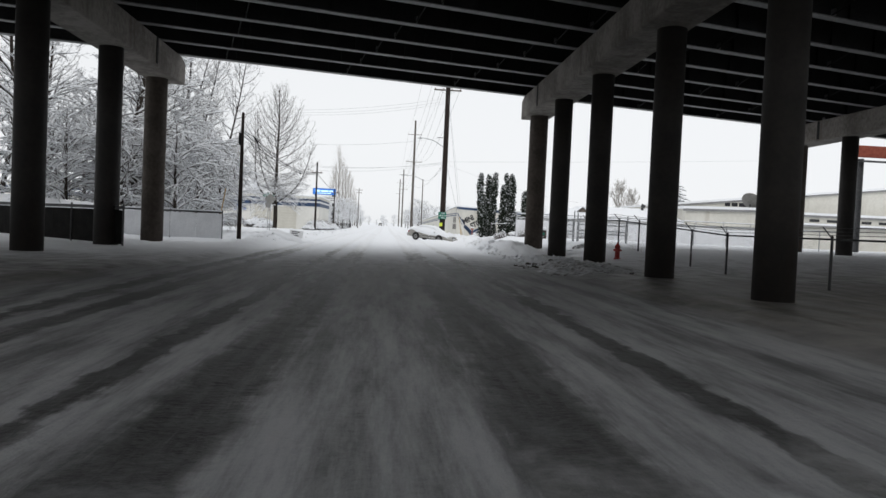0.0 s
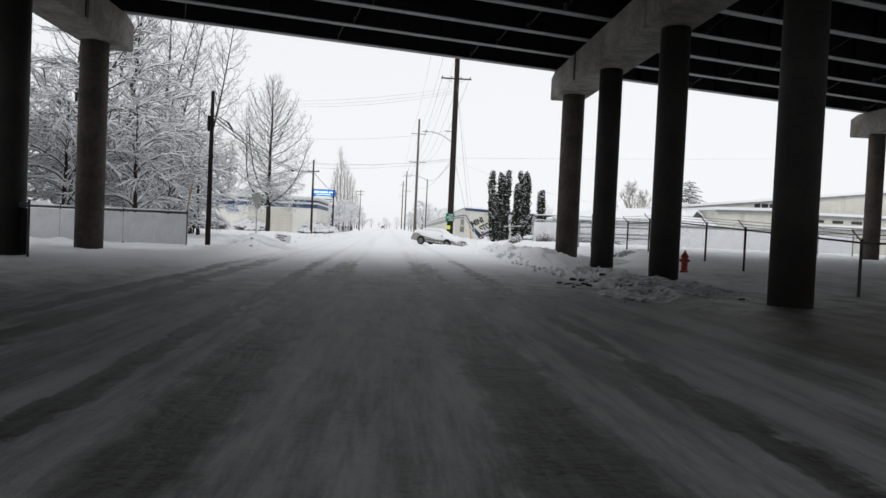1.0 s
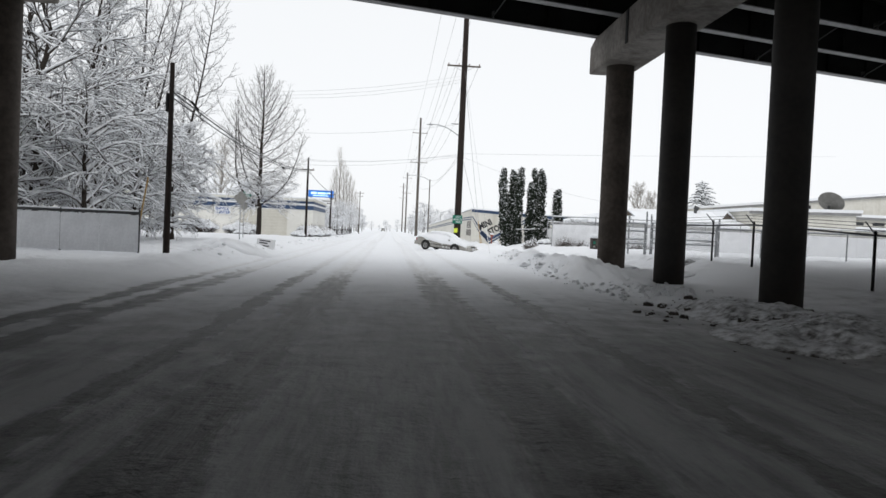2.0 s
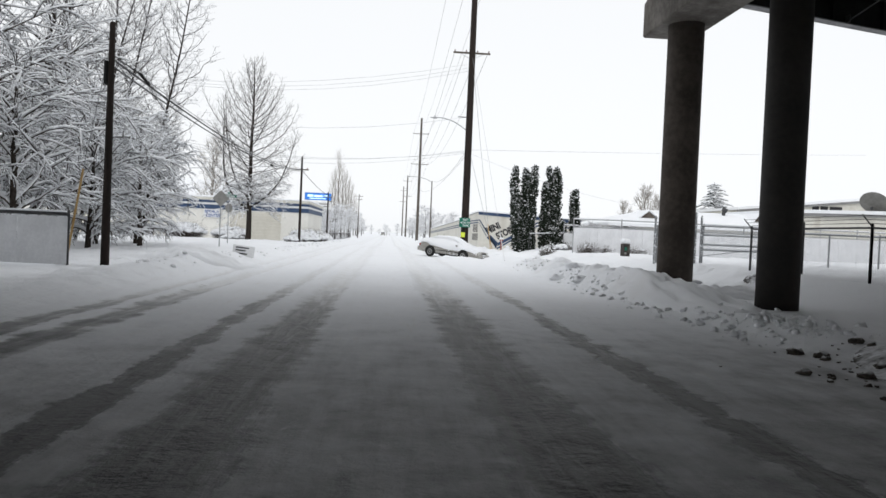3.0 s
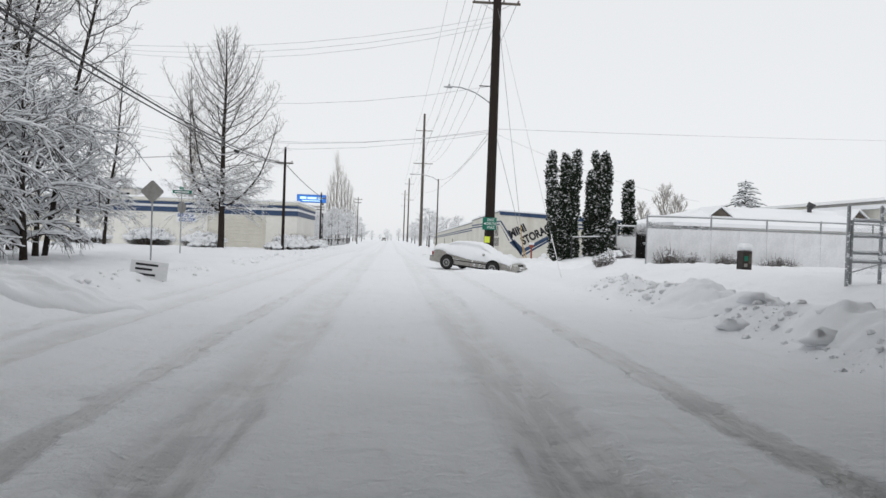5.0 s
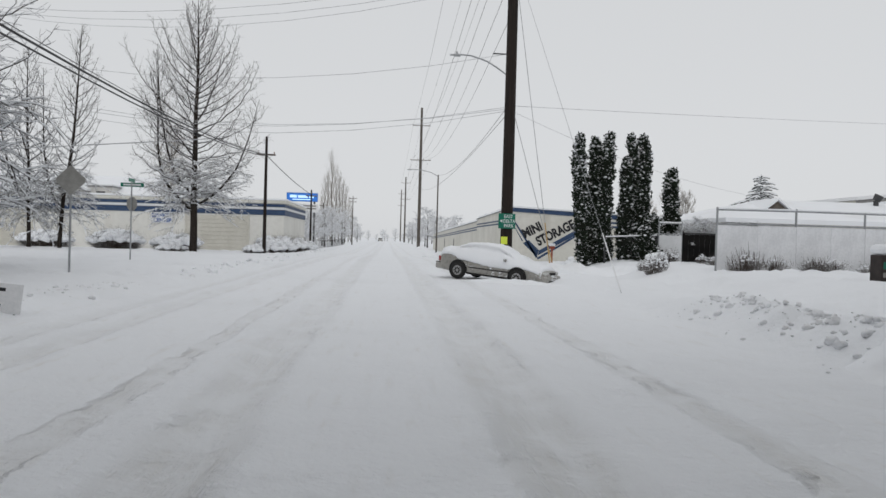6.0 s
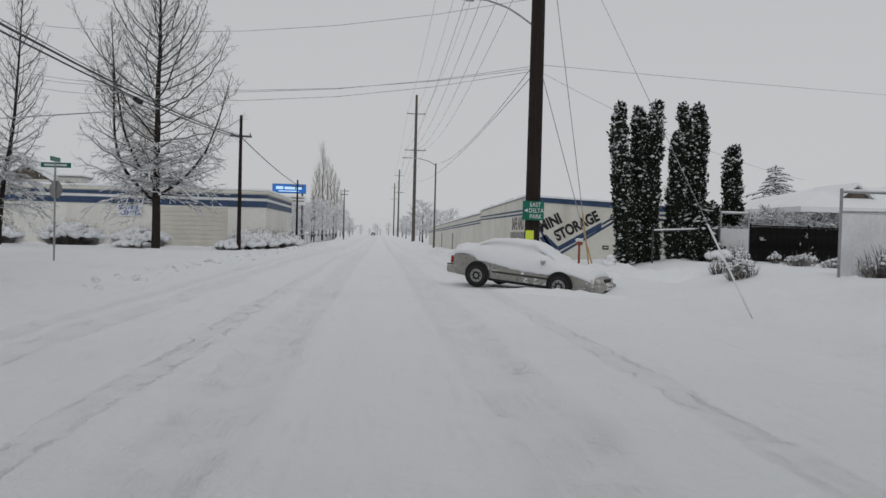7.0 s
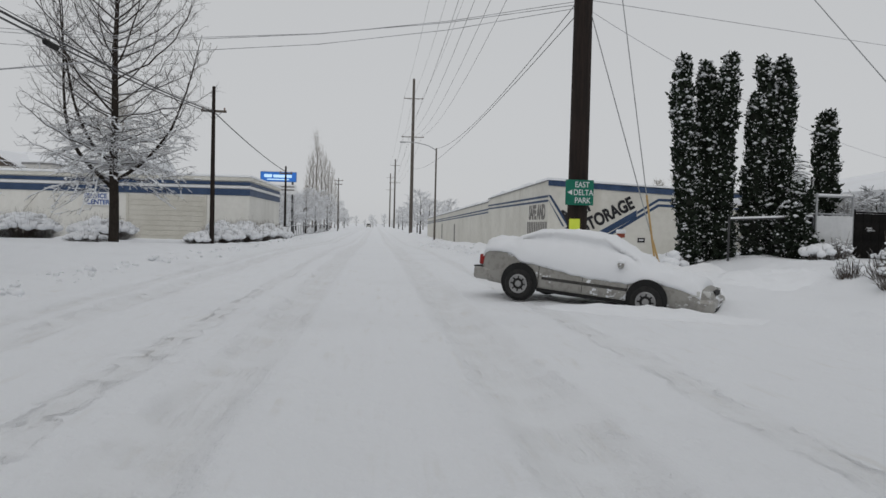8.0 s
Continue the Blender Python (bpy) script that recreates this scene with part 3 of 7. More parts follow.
# ---- the storage building beyond the crossing ----
def build_storage():
    t = thing("storage_building", pose(9.36, 98.8, -0.02) @ Matrix.Scale(1.03, 4), "long cream painted block storage building with blue stripes and snowy roof", "building")

    def top(y):
        return 4.05 - 0.0139 * y if y < 20.9 else 3.52 - 0.0128 * (y - 20.9)
    bm = bmesh.new()
    poly(bm, [(0, 0, -1.2), (0, 0, 4.05), (0, 20.9, top(20.8)), (0, 20.9, -1.2)], (24, 0, 0))
    for v in bm.verts:
        if v.co.z > 2:
            v.co.z -= 0.048 * v.co.x * (1 if v.co.x < 20 else 1)
    body = part("front_wall_block", bm, M_WALL_WHITE, t)
    bm = bmesh.new()
    poly(bm, [(0.03, 20.902, -1.6), (0.03, 20.902, 3.52), (0.03, 91, top(91)), (0.03, 91, -1.6)], (20, 0, 0))
    rear = part("rear_wall_block", bm, M_WALL_WHITE, t)
    # blue band and snow along the front parapet
    bm = bmesh.new()
    poly(bm, [(-0.02, -0.05, 3.76), (-0.02, -0.05, 4.06), (24, -0.05, 4.06 - 1.15), (24, -0.05, 3.76 - 1.15)], (0, 0.047, 0))
    part("parapet_band", bm, M_BLUE, t, "dark blue parapet band")
    bm = bmesh.new()
    for y0, y1, lift in ((-0.1, 20.95, 0), (20.95, 91, 0)):
        n = max(6, int((y1 - y0) / 1.5))
        for i in range(n):
            a, b = y0 + (y1 - y0) * i / n, y0 + (y1 - y0) * (i + 1) / n
            h = 0.13 + 0.05 * math.sin(i * 2.3) + 0.03 * math.sin(i * 5.1)
            za, zb = top(max(a, 0)), top(max(b, 0) - (0.05 if y0 < 1 else 0))
            if y0 > 1:
                za, zb = 3.52 - 0.0128 * (a - 20.9), 3.52 - 0.0128 * (b - 20.9)
            w = [bm.verts.new(p) for p in ((-0.09, a, za + 0.004), (-0.05, a, za + h), (20, a, za + h - 0.9), (-0.09, b, zb + 0.004), (-0.05, b, zb + h), (20, b, zb + h - 0.9))]
            for f in ((0, 1, 4, 3), (1, 2, 5, 4), (0, 2, 1), (3, 4, 5), (0, 3, 5, 2)):
                bm.faces.new([w[q] for q in f])
    bmesh.ops.recalc_face_normals(bm, faces=bm.faces)
    part("roof_snow", bm, M_SNOW, t, "snow lying on the flat roof")
    bm = bmesh.new()
    poly(bm, [(-0.06, 0, 4.0), (-0.06, 0, 4.07), (-0.06, 20.9, top(20.8) + 0.02), (-0.06, 20.9, top(20.8) - 0.08)], (0.055, 0, 0))
    poly(bm, [(-0.03, 20.95, 3.44), (-0.03, 20.95, 3.54), (-0.03, 91, top(91) + 0.02), (-0.03, 91, top(91) - 0.08)], (0.055, 0, 0))
    part("eaves_trim", bm, M_TRIM, t, "grey metal eaves trim")
    # paired stripes along the side wall
    for a, b in ((3.26, 3.14), (3.02, 2.9)):
        bm = bmesh.new()
        poly(bm, [(-0.012, 0.0, b), (-0.012, 0.0, a), (-0.012, 20.85, a - 0.02), (-0.012, 20.85, b - 0.02)], (0.009, 0, 0))
        part("stripe", bm, M_BLUE, body)
        bm = bmesh.new()
        poly(bm, [(0.018, 20.95, b - 0.3), (0.018, 20.95, a - 0.3), (0.018, 91, a - 1.2), (0.018, 91, b - 1.2)], (0.009, 0, 0))
        part("stripe", bm, M_BLUE, rear)
    # the tick-shaped stripes on the front, in wall x and height
    shapes = [
        [(0.0, 3.26), (0.13, 3.26), (1.98, 0.52), (1.86, 0.42)],
        [(0.0, 3.0), (0.05, 2.95), (0.9, 1.62), (0.8, 1.62)],
        [(0.87, 1.48), (1.28, 1.72), (2.08, 0.98), (1.92, 0.52)],
        [(2.08, 0.98), (4.83, 2.58), (4.83, 2.2), (2.0, 0.62)],
        [(1.95, 0.45), (6.0, 2.93), (6.03, 2.79), (2.0, 0.3)],
        [(4.86, 2.5), (6.0, 3.23), (6.03, 3.09), (4.86, 2.36)],
        [(6.0, 3.23), (14, 3.1), (14, 2.96), (6.03, 3.09)],
        [(6.0, 2.93), (14, 2.8), (14, 2.66), (6.03, 2.79)],
    ]
    for s in shapes:
        bm = bmesh.new()
        poly(bm, [(x, -0.012, z) for x, z in s], (0, 0.009, 0))
        part("stripe", bm, M_BLUE, body, "painted blue stripe")
    stand = pose(0, 0, 0, 90, 0, 0)
    letters("lettering", "MINI", 0.92, M_LETTER, body, Matrix.Translation((0.98, -0.013, 1.84)) @ stand @ pose(0, 0, 0, 0, 0, 27), 0.004, "slanting black painted word MINI", squeeze=0.8, bold=0.045)
    letters("lettering", "STORAGE", 0.92, M_LETTER, body, Matrix.Translation((2.04, -0.013, 1.32)) @ stand @ pose(0, 0, 0, 0, 0, 27.7), 0.004, "slanting black painted word STORAGE", squeeze=0.75, bold=0.045)
    # wording on the side wall, the lower row too faded to read: plain bars
    words = letters("lettering", "SAFE AND", 1.0, M_LETTER_GREY, body, Matrix.Identity(4), 0.004, "faded dark painted words SAFE AND", bold=0.05)
    wide, tall = max(v.co.x for v in words.data.vertices), max(v.co.y for v in words.data.vertices)
    words.data.transform(Matrix.Diagonal((4.2 / wide, 0.8 / tall, 1, 1)))
    words.matrix_local = Matrix(((0, 0, -1, -0.008), (-1, 0, 0, 4.8), (0, 1, 0, 2.02), (0, 0, 0, 1)))
    for count, y0, y1, z, h in ((11, 0.2, 5.4, 1.14, 0.7),):
        step = (y1 - y0) / count
        for k in range(count):
            bm = box(bmesh.new(), (-0.014, y0 + k * step, z), (-0.004, y0 + (k + 0.62) * step, z + h))
            part("lettering", bm, M_LETTER_GREY, body, "faded dark painted wording")
    bm = box(bmesh.new(), (4.93, -0.03, 0.86), (5.32, -0.004, 1.1))
    plate = part("notice_plate", bm, M_LETTER, t, "small dark notice plate")
    bm = box(bmesh.new(), (5.0, -0.036, 0.95), (5.25, -0.031, 1.02))
    part("bar", bm, M_SIGN_WHITE, plate)
    for y in (46, 62):
        bm = box(bmesh.new(), (0.0, y, -0.3), (0.025, y + 1.0, 1.7))
        part("door", bm, M_LETTER_GREY, t, "grey side door")


build_storage()


# ---- the service building on the other corner ----
def build_service():
    t = thing("service_building", pose(-11.4, 127.7, -0.5) @ Matrix.Scale(1.45, 4), "low off-white service building with two blue bands under a snowy roof", "building")
    W, D = 40.0, 14.5
    bm = box(bmesh.new(), (-W, 0, -1.0), (0, D, 4.0))
    body = part("wall", bm, M_WALL_SERVICE, t)
    bm = box(bmesh.new(), (-W - 0.05, -0.12, 3.86), (0.12, D + 0.05, 4.08), 0.02)
    part("parapet", bm, M_WALL_WHITE, t, "white parapet edge")
    bm = box(bmesh.new(), (-W - 0.1, -0.17, 4.084), (0.17, D + 0.1, 4.24), 0.06)
    part("roof_snow", bm, M_SNOW, t, "snow lying on the flat roof")
    for a, b in ((3.58, 3.8), (2.95, 3.36)):
        bm = box(bmesh.new(), (-W, -0.05, a), (0.05, -0.003, b))
        box(bm, (0.003, -0.003, a), (0.05, D, b))
        part("band", bm, M_BLUE, body, "dark blue painted band")
    bm = box(bmesh.new(), (-W, -0.04, 3.4), (0.04, -0.003, 3.54))
    box(bm, (0.003, -0.003, 3.4), (0.04, D, 3.54))
    part("band", bm, M_SIGN_WHITE, body, "white painted band")
    # roller doors
    for x0, x1 in ((-7.3, -2.75), (-22.5, -18.6)):
        door = None
        for k in range(9):
            z = 0.05 + k * 0.31
            bm = box(bmesh.new(), (x0, -0.03, z), (x1, -0.002, z + 0.295), 0.012)
            if door is None:
                door = part("roller_door", bm, M_DOOR, t, "cream roller door")
            else:
                part("door_panel", bm, M_DOOR, door)
        for a, b in ((x0 - 0.14, x0 - 0.004), (x1 + 0.004, x1 + 0.14)):
            part("door_jamb", box(bmesh.new(), (a, -0.045, 0), (b, -0.002, 2.98)), M_DOOR, door)
    # the hanging board
    bm = box(bmesh.new(), (-9.95, -0.12, 2.12), (-8.35, -0.06, 2.92), 0.01)
    board = part("sign_board", bm, M_SIGN_WHITE, t, "white sign board with blue lettering")
    for k, word in enumerate(("SERVICE", "CENTER")):
        letters("lettering", word, 0.4, M_SERVICE_BLUE, board, Matrix.Translation((-9.87 + 0.12 * k, -0.124, 2.56 - 0.37 * k)) @ pose(0, 0, 0, 90, 0, 0), 0.003, bold=0.03, squeeze=0.92)
    # gabled roofs behind
    for x, y, w, d, h, rise in ((-34, 18, 22, 12, 4.9, 2.3),):
        bm = box(bmesh.new(), (x, y, -1), (x + w, y + d, h))
        blk = part("rear_wing", bm, M_WALL_GREY, t, "grey rear wing")
        bm = bmesh.new()
        poly(bm, [(x - 0.5, y - 0.5, h + 0.004), (x - 0.5, y + d / 2, h + rise), (x - 0.5, y + d + 0.5, h + 0.004)], (w + 1, 0, 0))
        part("gable_roof", bm, M_SNOW, blk, "snow-covered gable roof")


build_service()


def rear_house():
    """A taller house behind the service building, of which the roof shows."""
    t = thing("rear_house", pose(-45.5, 152, -0.6), "grey house with a snowy gable roof behind the service building", "house")
    part("wall", box(bmesh.new(), (-3.0, 0, 0), (2.9, 9, 7.9)), M_WALL_GREY, t)
    bm = bmesh.new()
    poly(bm, [(-2.95, -0.002, 7.9), (0, -0.002, 9.6), (2.85, -0.002, 7.9)], (0, 9, 0))
    part("gable", bm, M_SHINGLE, t, "brown gable wall")
    bm = bmesh.new()
    poly(bm, [(-3.6, -0.5, 7.65), (0, -0.5, 9.7), (3.5, -0.5, 7.65), (3.5, -0.5, 7.95), (0, -0.5, 10.0), (-3.6, -0.5, 7.95)], (0, 10, 0))
    part("roof", bm, M_SNOW, t, "snow-laden roof")
    part("eave", box(bmesh.new(), (3.0, -0.45, 7.45), (3.4, 9.4, 7.64)), M_TRIM, t, "dark eave board")
    wing = part("wing", box(bmesh.new(), (2.95, 1, 0), (6.4, 8, 8.3)), M_WALL_GREY, t, "grey flat-roofed wing")
    part("fascia", box(bmesh.new(), (2.95, 0.9, 8.304), (6.5, 8.1, 8.5)), M_TRIM, wing)
    part("wing_snow", box(bmesh.new(), (2.9, 0.85, 8.504), (6.55, 8.15, 8.75), 0.06), M_SNOW, wing)
    part("window", box(bmesh.new(), (4.2, 0.95, 6.4), (5.4, 0.997, 7.7), 0.01), M_DARK_GLASS, wing, "dark window")


rear_house()


# ---- low buildings on the other side, behind the fences ----
def build_house():
    t = thing("gabled_house", pose(19.5, 84, 0), "low pale house under a deep snow-covered roof", "house")
    bm = box(bmesh.new(), (0, 0, -0.5), (14.6, 12, 3.1))
    part("wall", bm, M_WALL_GREY, t)
    bm = bmesh.new()
    poly(bm, [(-1, -1, 3.0), (-1, 6, 4.45), (-1, 13, 3.0), (-1, 13, 3.25), (-1, 6, 4.75), (-1, -1, 3.25)], (15.6, 0, 0))
    for v in bm.verts:
        if v.co.x < 0 and v.co.z > 4:
            v.co.x += 5.6
    poly(bm, [(-1.0, -1.0, 3.0), (4.64, 6.0, 4.5), (-1.0, 13.0, 3.0)], (0, 0, 0.25))
    part("roof", bm, M_SNOW, t, "snow-laden roof")
    bm = bmesh.new()
    poly(bm, [(2.6, 1.8, 3.7), (3.4, 1.8, 4.42), (4.3, 1.8, 3.7)], (0, 3.0, 0))
    gable = part("dormer", bm, M_SHINGLE, t, "dark brown dormer gable")
    bm = bmesh.new()
    poly(bm, [(2.3, 1.6, 3.6), (3.4, 1.6, 4.47), (4.55, 1.6, 3.6), (4.55, 1.6, 3.72), (3.4, 1.6, 4.6), (2.3, 1.6, 3.72)], (0, 3.5, 0))
    part("dormer_roof", bm, M_SNOW, gable, "snow on the dormer")
    bm = bmesh.new()
    poly(bm, [(13.2, 2.4, 3.6), (13.8, 2.4, 4.6), (14.9, 2.4, 3.6)], (0, 2.6, 0))
    gable = part("dormer", bm, M_SHINGLE, t, "dark brown dormer gable")
    bm = bmesh.new()
    poly(bm, [(13.0, 2.2, 3.55), (13.8, 2.2, 4.64), (15.1, 2.2, 3.55), (15.1, 2.2, 3.68), (13.8, 2.2, 4.77), (13.0, 2.2, 3.68)], (0, 3.0, 0))
    part("dormer_roof", bm, M_SNOW, gable, "snow on the dormer")
    bm = tube(bmesh.new(), (11.7, 5, 4.0), (11.7, 5, 4.85), 0.16, seg=10)
    tube(bm, (11.7, 5, 4.85), (11.85, 4.9, 5.2), 0.24, 0.28, seg=10)
    part("roof_vent", bm, M_DARK_METAL, t, "dark roof vent")
    for x in (3, 10):
        bm = box(bmesh.new(), (x, -0.06, 1.0), (x + 1.6, -0.004, 2.2), 0.01)
        part("window", bm, M_DARK_GLASS, t, "dark window")


build_house()


def warehouse(x, y, w, d, h0, h1, label):
    """A long shed whose front roofline climbs from h0 to h1."""
    t = thing("warehouse", pose(x, y, 0), label, "warehouse", "sheds behind the fences")
    bm = bmesh.new()
    poly(bm, [(0, 0, -1), (0, 0, h0), (w, 0, h1), (w, 0, -1)], (0, d, 0))
    body = part("wall", bm, M_WALL_WHITE, t)
    bm = bmesh.new()
    poly(bm, [(-0.4, -0.4, h0 + 0.004), (-0.4, -0.4, h0 + 0.3), (w + 0.4, -0.4, h1 + 0.3), (w + 0.4, -0.4, h1 + 0.004)], (0, d + 0.8, 0))
    part("roof_snow", bm, M_SNOW, t, "snow along the roof edge")
    bm = bmesh.new()
    poly(bm, [(-0.3, -0.3, h0 - 0.25), (-0.3, -0.3, h0), (w + 0.3, -0.3, h1), (w + 0.3, -0.3, h1 - 0.25)], (0, 0.296, 0))
    part("fascia", bm, M_TRIM, t, "grey fascia board")
    n = int(w / 2.4)
    for k in range(n):
        bm = box(bmesh.new(), (0.3 + k * 2.4, -0.03, -0.5), (0.36 + k * 2.4, -0.002, min(h0, h1) - 0.3))
        part("wall_rib", bm, M_WALL_WHITE, body)
    return t


warehouse(34.2, 83.0, 10.3, 12, 4.75, 5.0, "low pale shed with a flat snowy roof")
big_shed = warehouse(40.0, 104.0, 36, 20, 5.9, 10.1, "large pale warehouse with a rising snowy roofline")
shed = warehouse(46.5, 90, 30, 12, 4.95, 4.95, "pale office block with narrow dark windows and a snowy canopy")
for k in range(7):
    bm = box(bmesh.new(), (2.1 + k * 2.3, -0.05, 4.12), (3.4 + k * 2.3, -0.004, 4.45), 0.01)
    part("window", bm, M_DARK_GLASS, shed, "narrow dark window")
canopy = part("canopy", box(bmesh.new(), (0.6, -1.0, 3.5), (29.5, -0.004, 3.68), 0.01), M_TRIM, shed, "grey canopy")
part("canopy_snow", box(bmesh.new(), (0.55, -1.05, 3.684), (29.5, -0.004, 3.92), 0.06), M_SNOW, canopy)
for x0, x1 in ((8.6, 9.4), (9.6, 10.5), (10.7, 12.2)):
    part("bar", box(bmesh.new(), (x0, -0.06, 6.2), (x1, -0.032, 6.75)), M_LETTER, big_shed, "dark unreadable wording")

# ---- trees ----
def unit(v):
    return v / (np.linalg.norm(v) + 1e-9)


def grow_tree(seed, height, radius, start=0.2, limbs=34, limb_len=0.42, rise=0.75, subs=7, twigs=5, droop=0.0, twig_len=0.6, lean=0.0, slim=1.0, loose=0.65, jitter=0.13, twig_r=0.008, bend=None, taper=0.75, sub_up=None, steps=5, limb_r=0.42):
    """Sticks of a bare tree: trunk, limbs, boughs and twigs. Returns lists of (p0, p1, r0, r1) for trunk and crown."""
    rng = np.random.default_rng(seed)
    trunk, crown = [], []
    n = 12
    line = [np.array([0, 0, -0.5])]
    side = rng.normal(0, 1, 2)
    for i in range(1, n + 1):
        f = i / n
        wob = rng.normal(0, 0.012 * height, 2) * f
        line.append(np.array([side[0] * lean * f * height * 0.3 + wob[0], side[1] * lean * f * height * 0.3 + wob[1], f * height]))
    def rad(f):
        return radius * (1 - f) ** 0.85 + 0.012
    for i in range(n):
        trunk.append((line[i], line[i + 1], rad(i / n) * (1.25 if i == 0 else 1), rad((i + 1) / n)))

    def limb(p, d, length, r, steps, bend, store):
        pts = [p]
        for i in range(steps):
            d = unit(d + np.array([0, 0, bend]) + rng.normal(0, jitter, 3))
            q = pts[-1] + d * length / steps
            a, b = r * (1 - i / steps) + 0.006, r * (1 - (i + 1) / steps) + 0.006
            store.append((pts[-1], q, a, b))
            pts.append(q)
        return pts
    for k in range(limbs):
        f = start + (0.97 - start) * (k + rng.random()) / limbs
        at = f * n
        i = min(int(at), n - 1)
        p = line[i] + (line[i + 1] - line[i]) * (at - i)
        ang = k * 2.4 + rng.normal(0, 0.4)
        tilt = rise + 0.35 * f + rng.normal(0, 0.12)
        d = np.array([math.cos(ang), math.sin(ang), tilt])
        shape = (0.35 + 0.65 * math.sin(math.pi * min(1, 0.25 + 0.8 * (1 - f)))) * (1.05 - f * taper)
        L = height * limb_len * shape * slim * (0.75 + 0.5 * rng.random())
        pts = limb(p, unit(d), L, max(0.014, rad(f) * limb_r), steps, 0.1 - droop * 0.25 if bend is None else bend, crown)
        for s in range(subs):
            u = 0.2 + 0.8 * (s + rng.random()) / subs
            j = min(int(u * steps), steps - 1)
            q = pts[j] + (pts[j + 1] - pts[j]) * (u * steps - j)
            base = unit(pts[j + 1] - pts[j])
            d2 = unit(base + rng.normal(0, loose, 3) + np.array([0, 0, 0.25 - droop * 0.6 if sub_up is None else sub_up]))
            L2 = L * (0.5 - 0.22 * u) * (0.7 + 0.6 * rng.random())
            pts2 = limb(q, d2, L2, rad(f) * 0.15 + 0.005, 3, 0.06 - droop * 0.3, crown)
            for w in range(twigs):
                g = (w + rng.random()) / twigs
                j2 = min(int(g * 3), 2)
                q2 = pts2[j2] + (pts2[j2 + 1] - pts2[j2]) * (g * 3 - j2)
                d3 = unit(unit(pts2[j2 + 1] - pts2[j2]) + rng.normal(0, loose * 1.05, 3) + np.array([0, 0, 0.15 - droop]))
                limb(q2, d3, twig_len * (0.5 + rng.random()), twig_r, 2, 0.05 - droop * 0.4, crown)
    return trunk, crown


def stick_arrays(sticks):
    a = np.array([s[0] for s in sticks]), np.array([s[1] for s in sticks])
    return a[0], a[1], np.array([s[2] for s in sticks]), np.array([s[3] for s in sticks])


def bare_tree(label, place, tree, bark, twig, snow=1.0, seed=0, thick=1.0, group="", name="tree", load=1.0):
    """A leafless tree with snow lying along its limbs."""
    trunk, crown = tree
    t = thing(name, place, label, "tree", group)
    p0, p1, r0, r1 = stick_arrays(trunk)
    part_mesh("trunk", tubes_mesh("trunk", p0, p1, r0, r1, 9), bark, t, smooth=True)
    p0, p1, r0, r1 = stick_arrays(crown)
    part_mesh("crown", tubes_mesh("crown", p0, p1, r0 * thick, r1 * thick, 3), twig, t)
    if snow:
        rng = np.random.default_rng(seed)
        d = p1 - p0
        flat = np.hypot(d[:, 0], d[:, 1]) / (np.linalg.norm(d, axis=1) + 1e-9)
        keep = (flat > 0.35) & (rng.random(len(p0)) < snow)
        w = load * np.clip(r0[keep] * thick * 0.6 + 0.01 * flat[keep], 0.011, 0.055) * (0.6 + 0.8 * rng.random(keep.sum()))
        lift = np.stack([0 * w, 0 * w, r0[keep] * thick * 0.7 + w * 0.6], 1)
        part_mesh("snow_load", tubes_mesh("snow_load", p0[keep] + lift, p1[keep] + lift, w, w * 0.75, 3), M_SNOW, t, "snow lying along the branches")
    return t


def stem_line(rng, spots, wander=0.05, n=14):
    """A slightly crooked stem through the given spots."""
    spots = np.array(spots, float)
    at = np.linspace(0, len(spots) - 1, n + 1)
    line = np.stack([np.interp(at, range(len(spots)), spots[:, k]) for k in range(3)], 1)
    line[1:-1, :2] += rng.normal(0, wander, (n - 1, 2))
    line[1:-1] = 0.5 * line[1:-1] + 0.25 * (line[:-2] + line[2:])
    return line


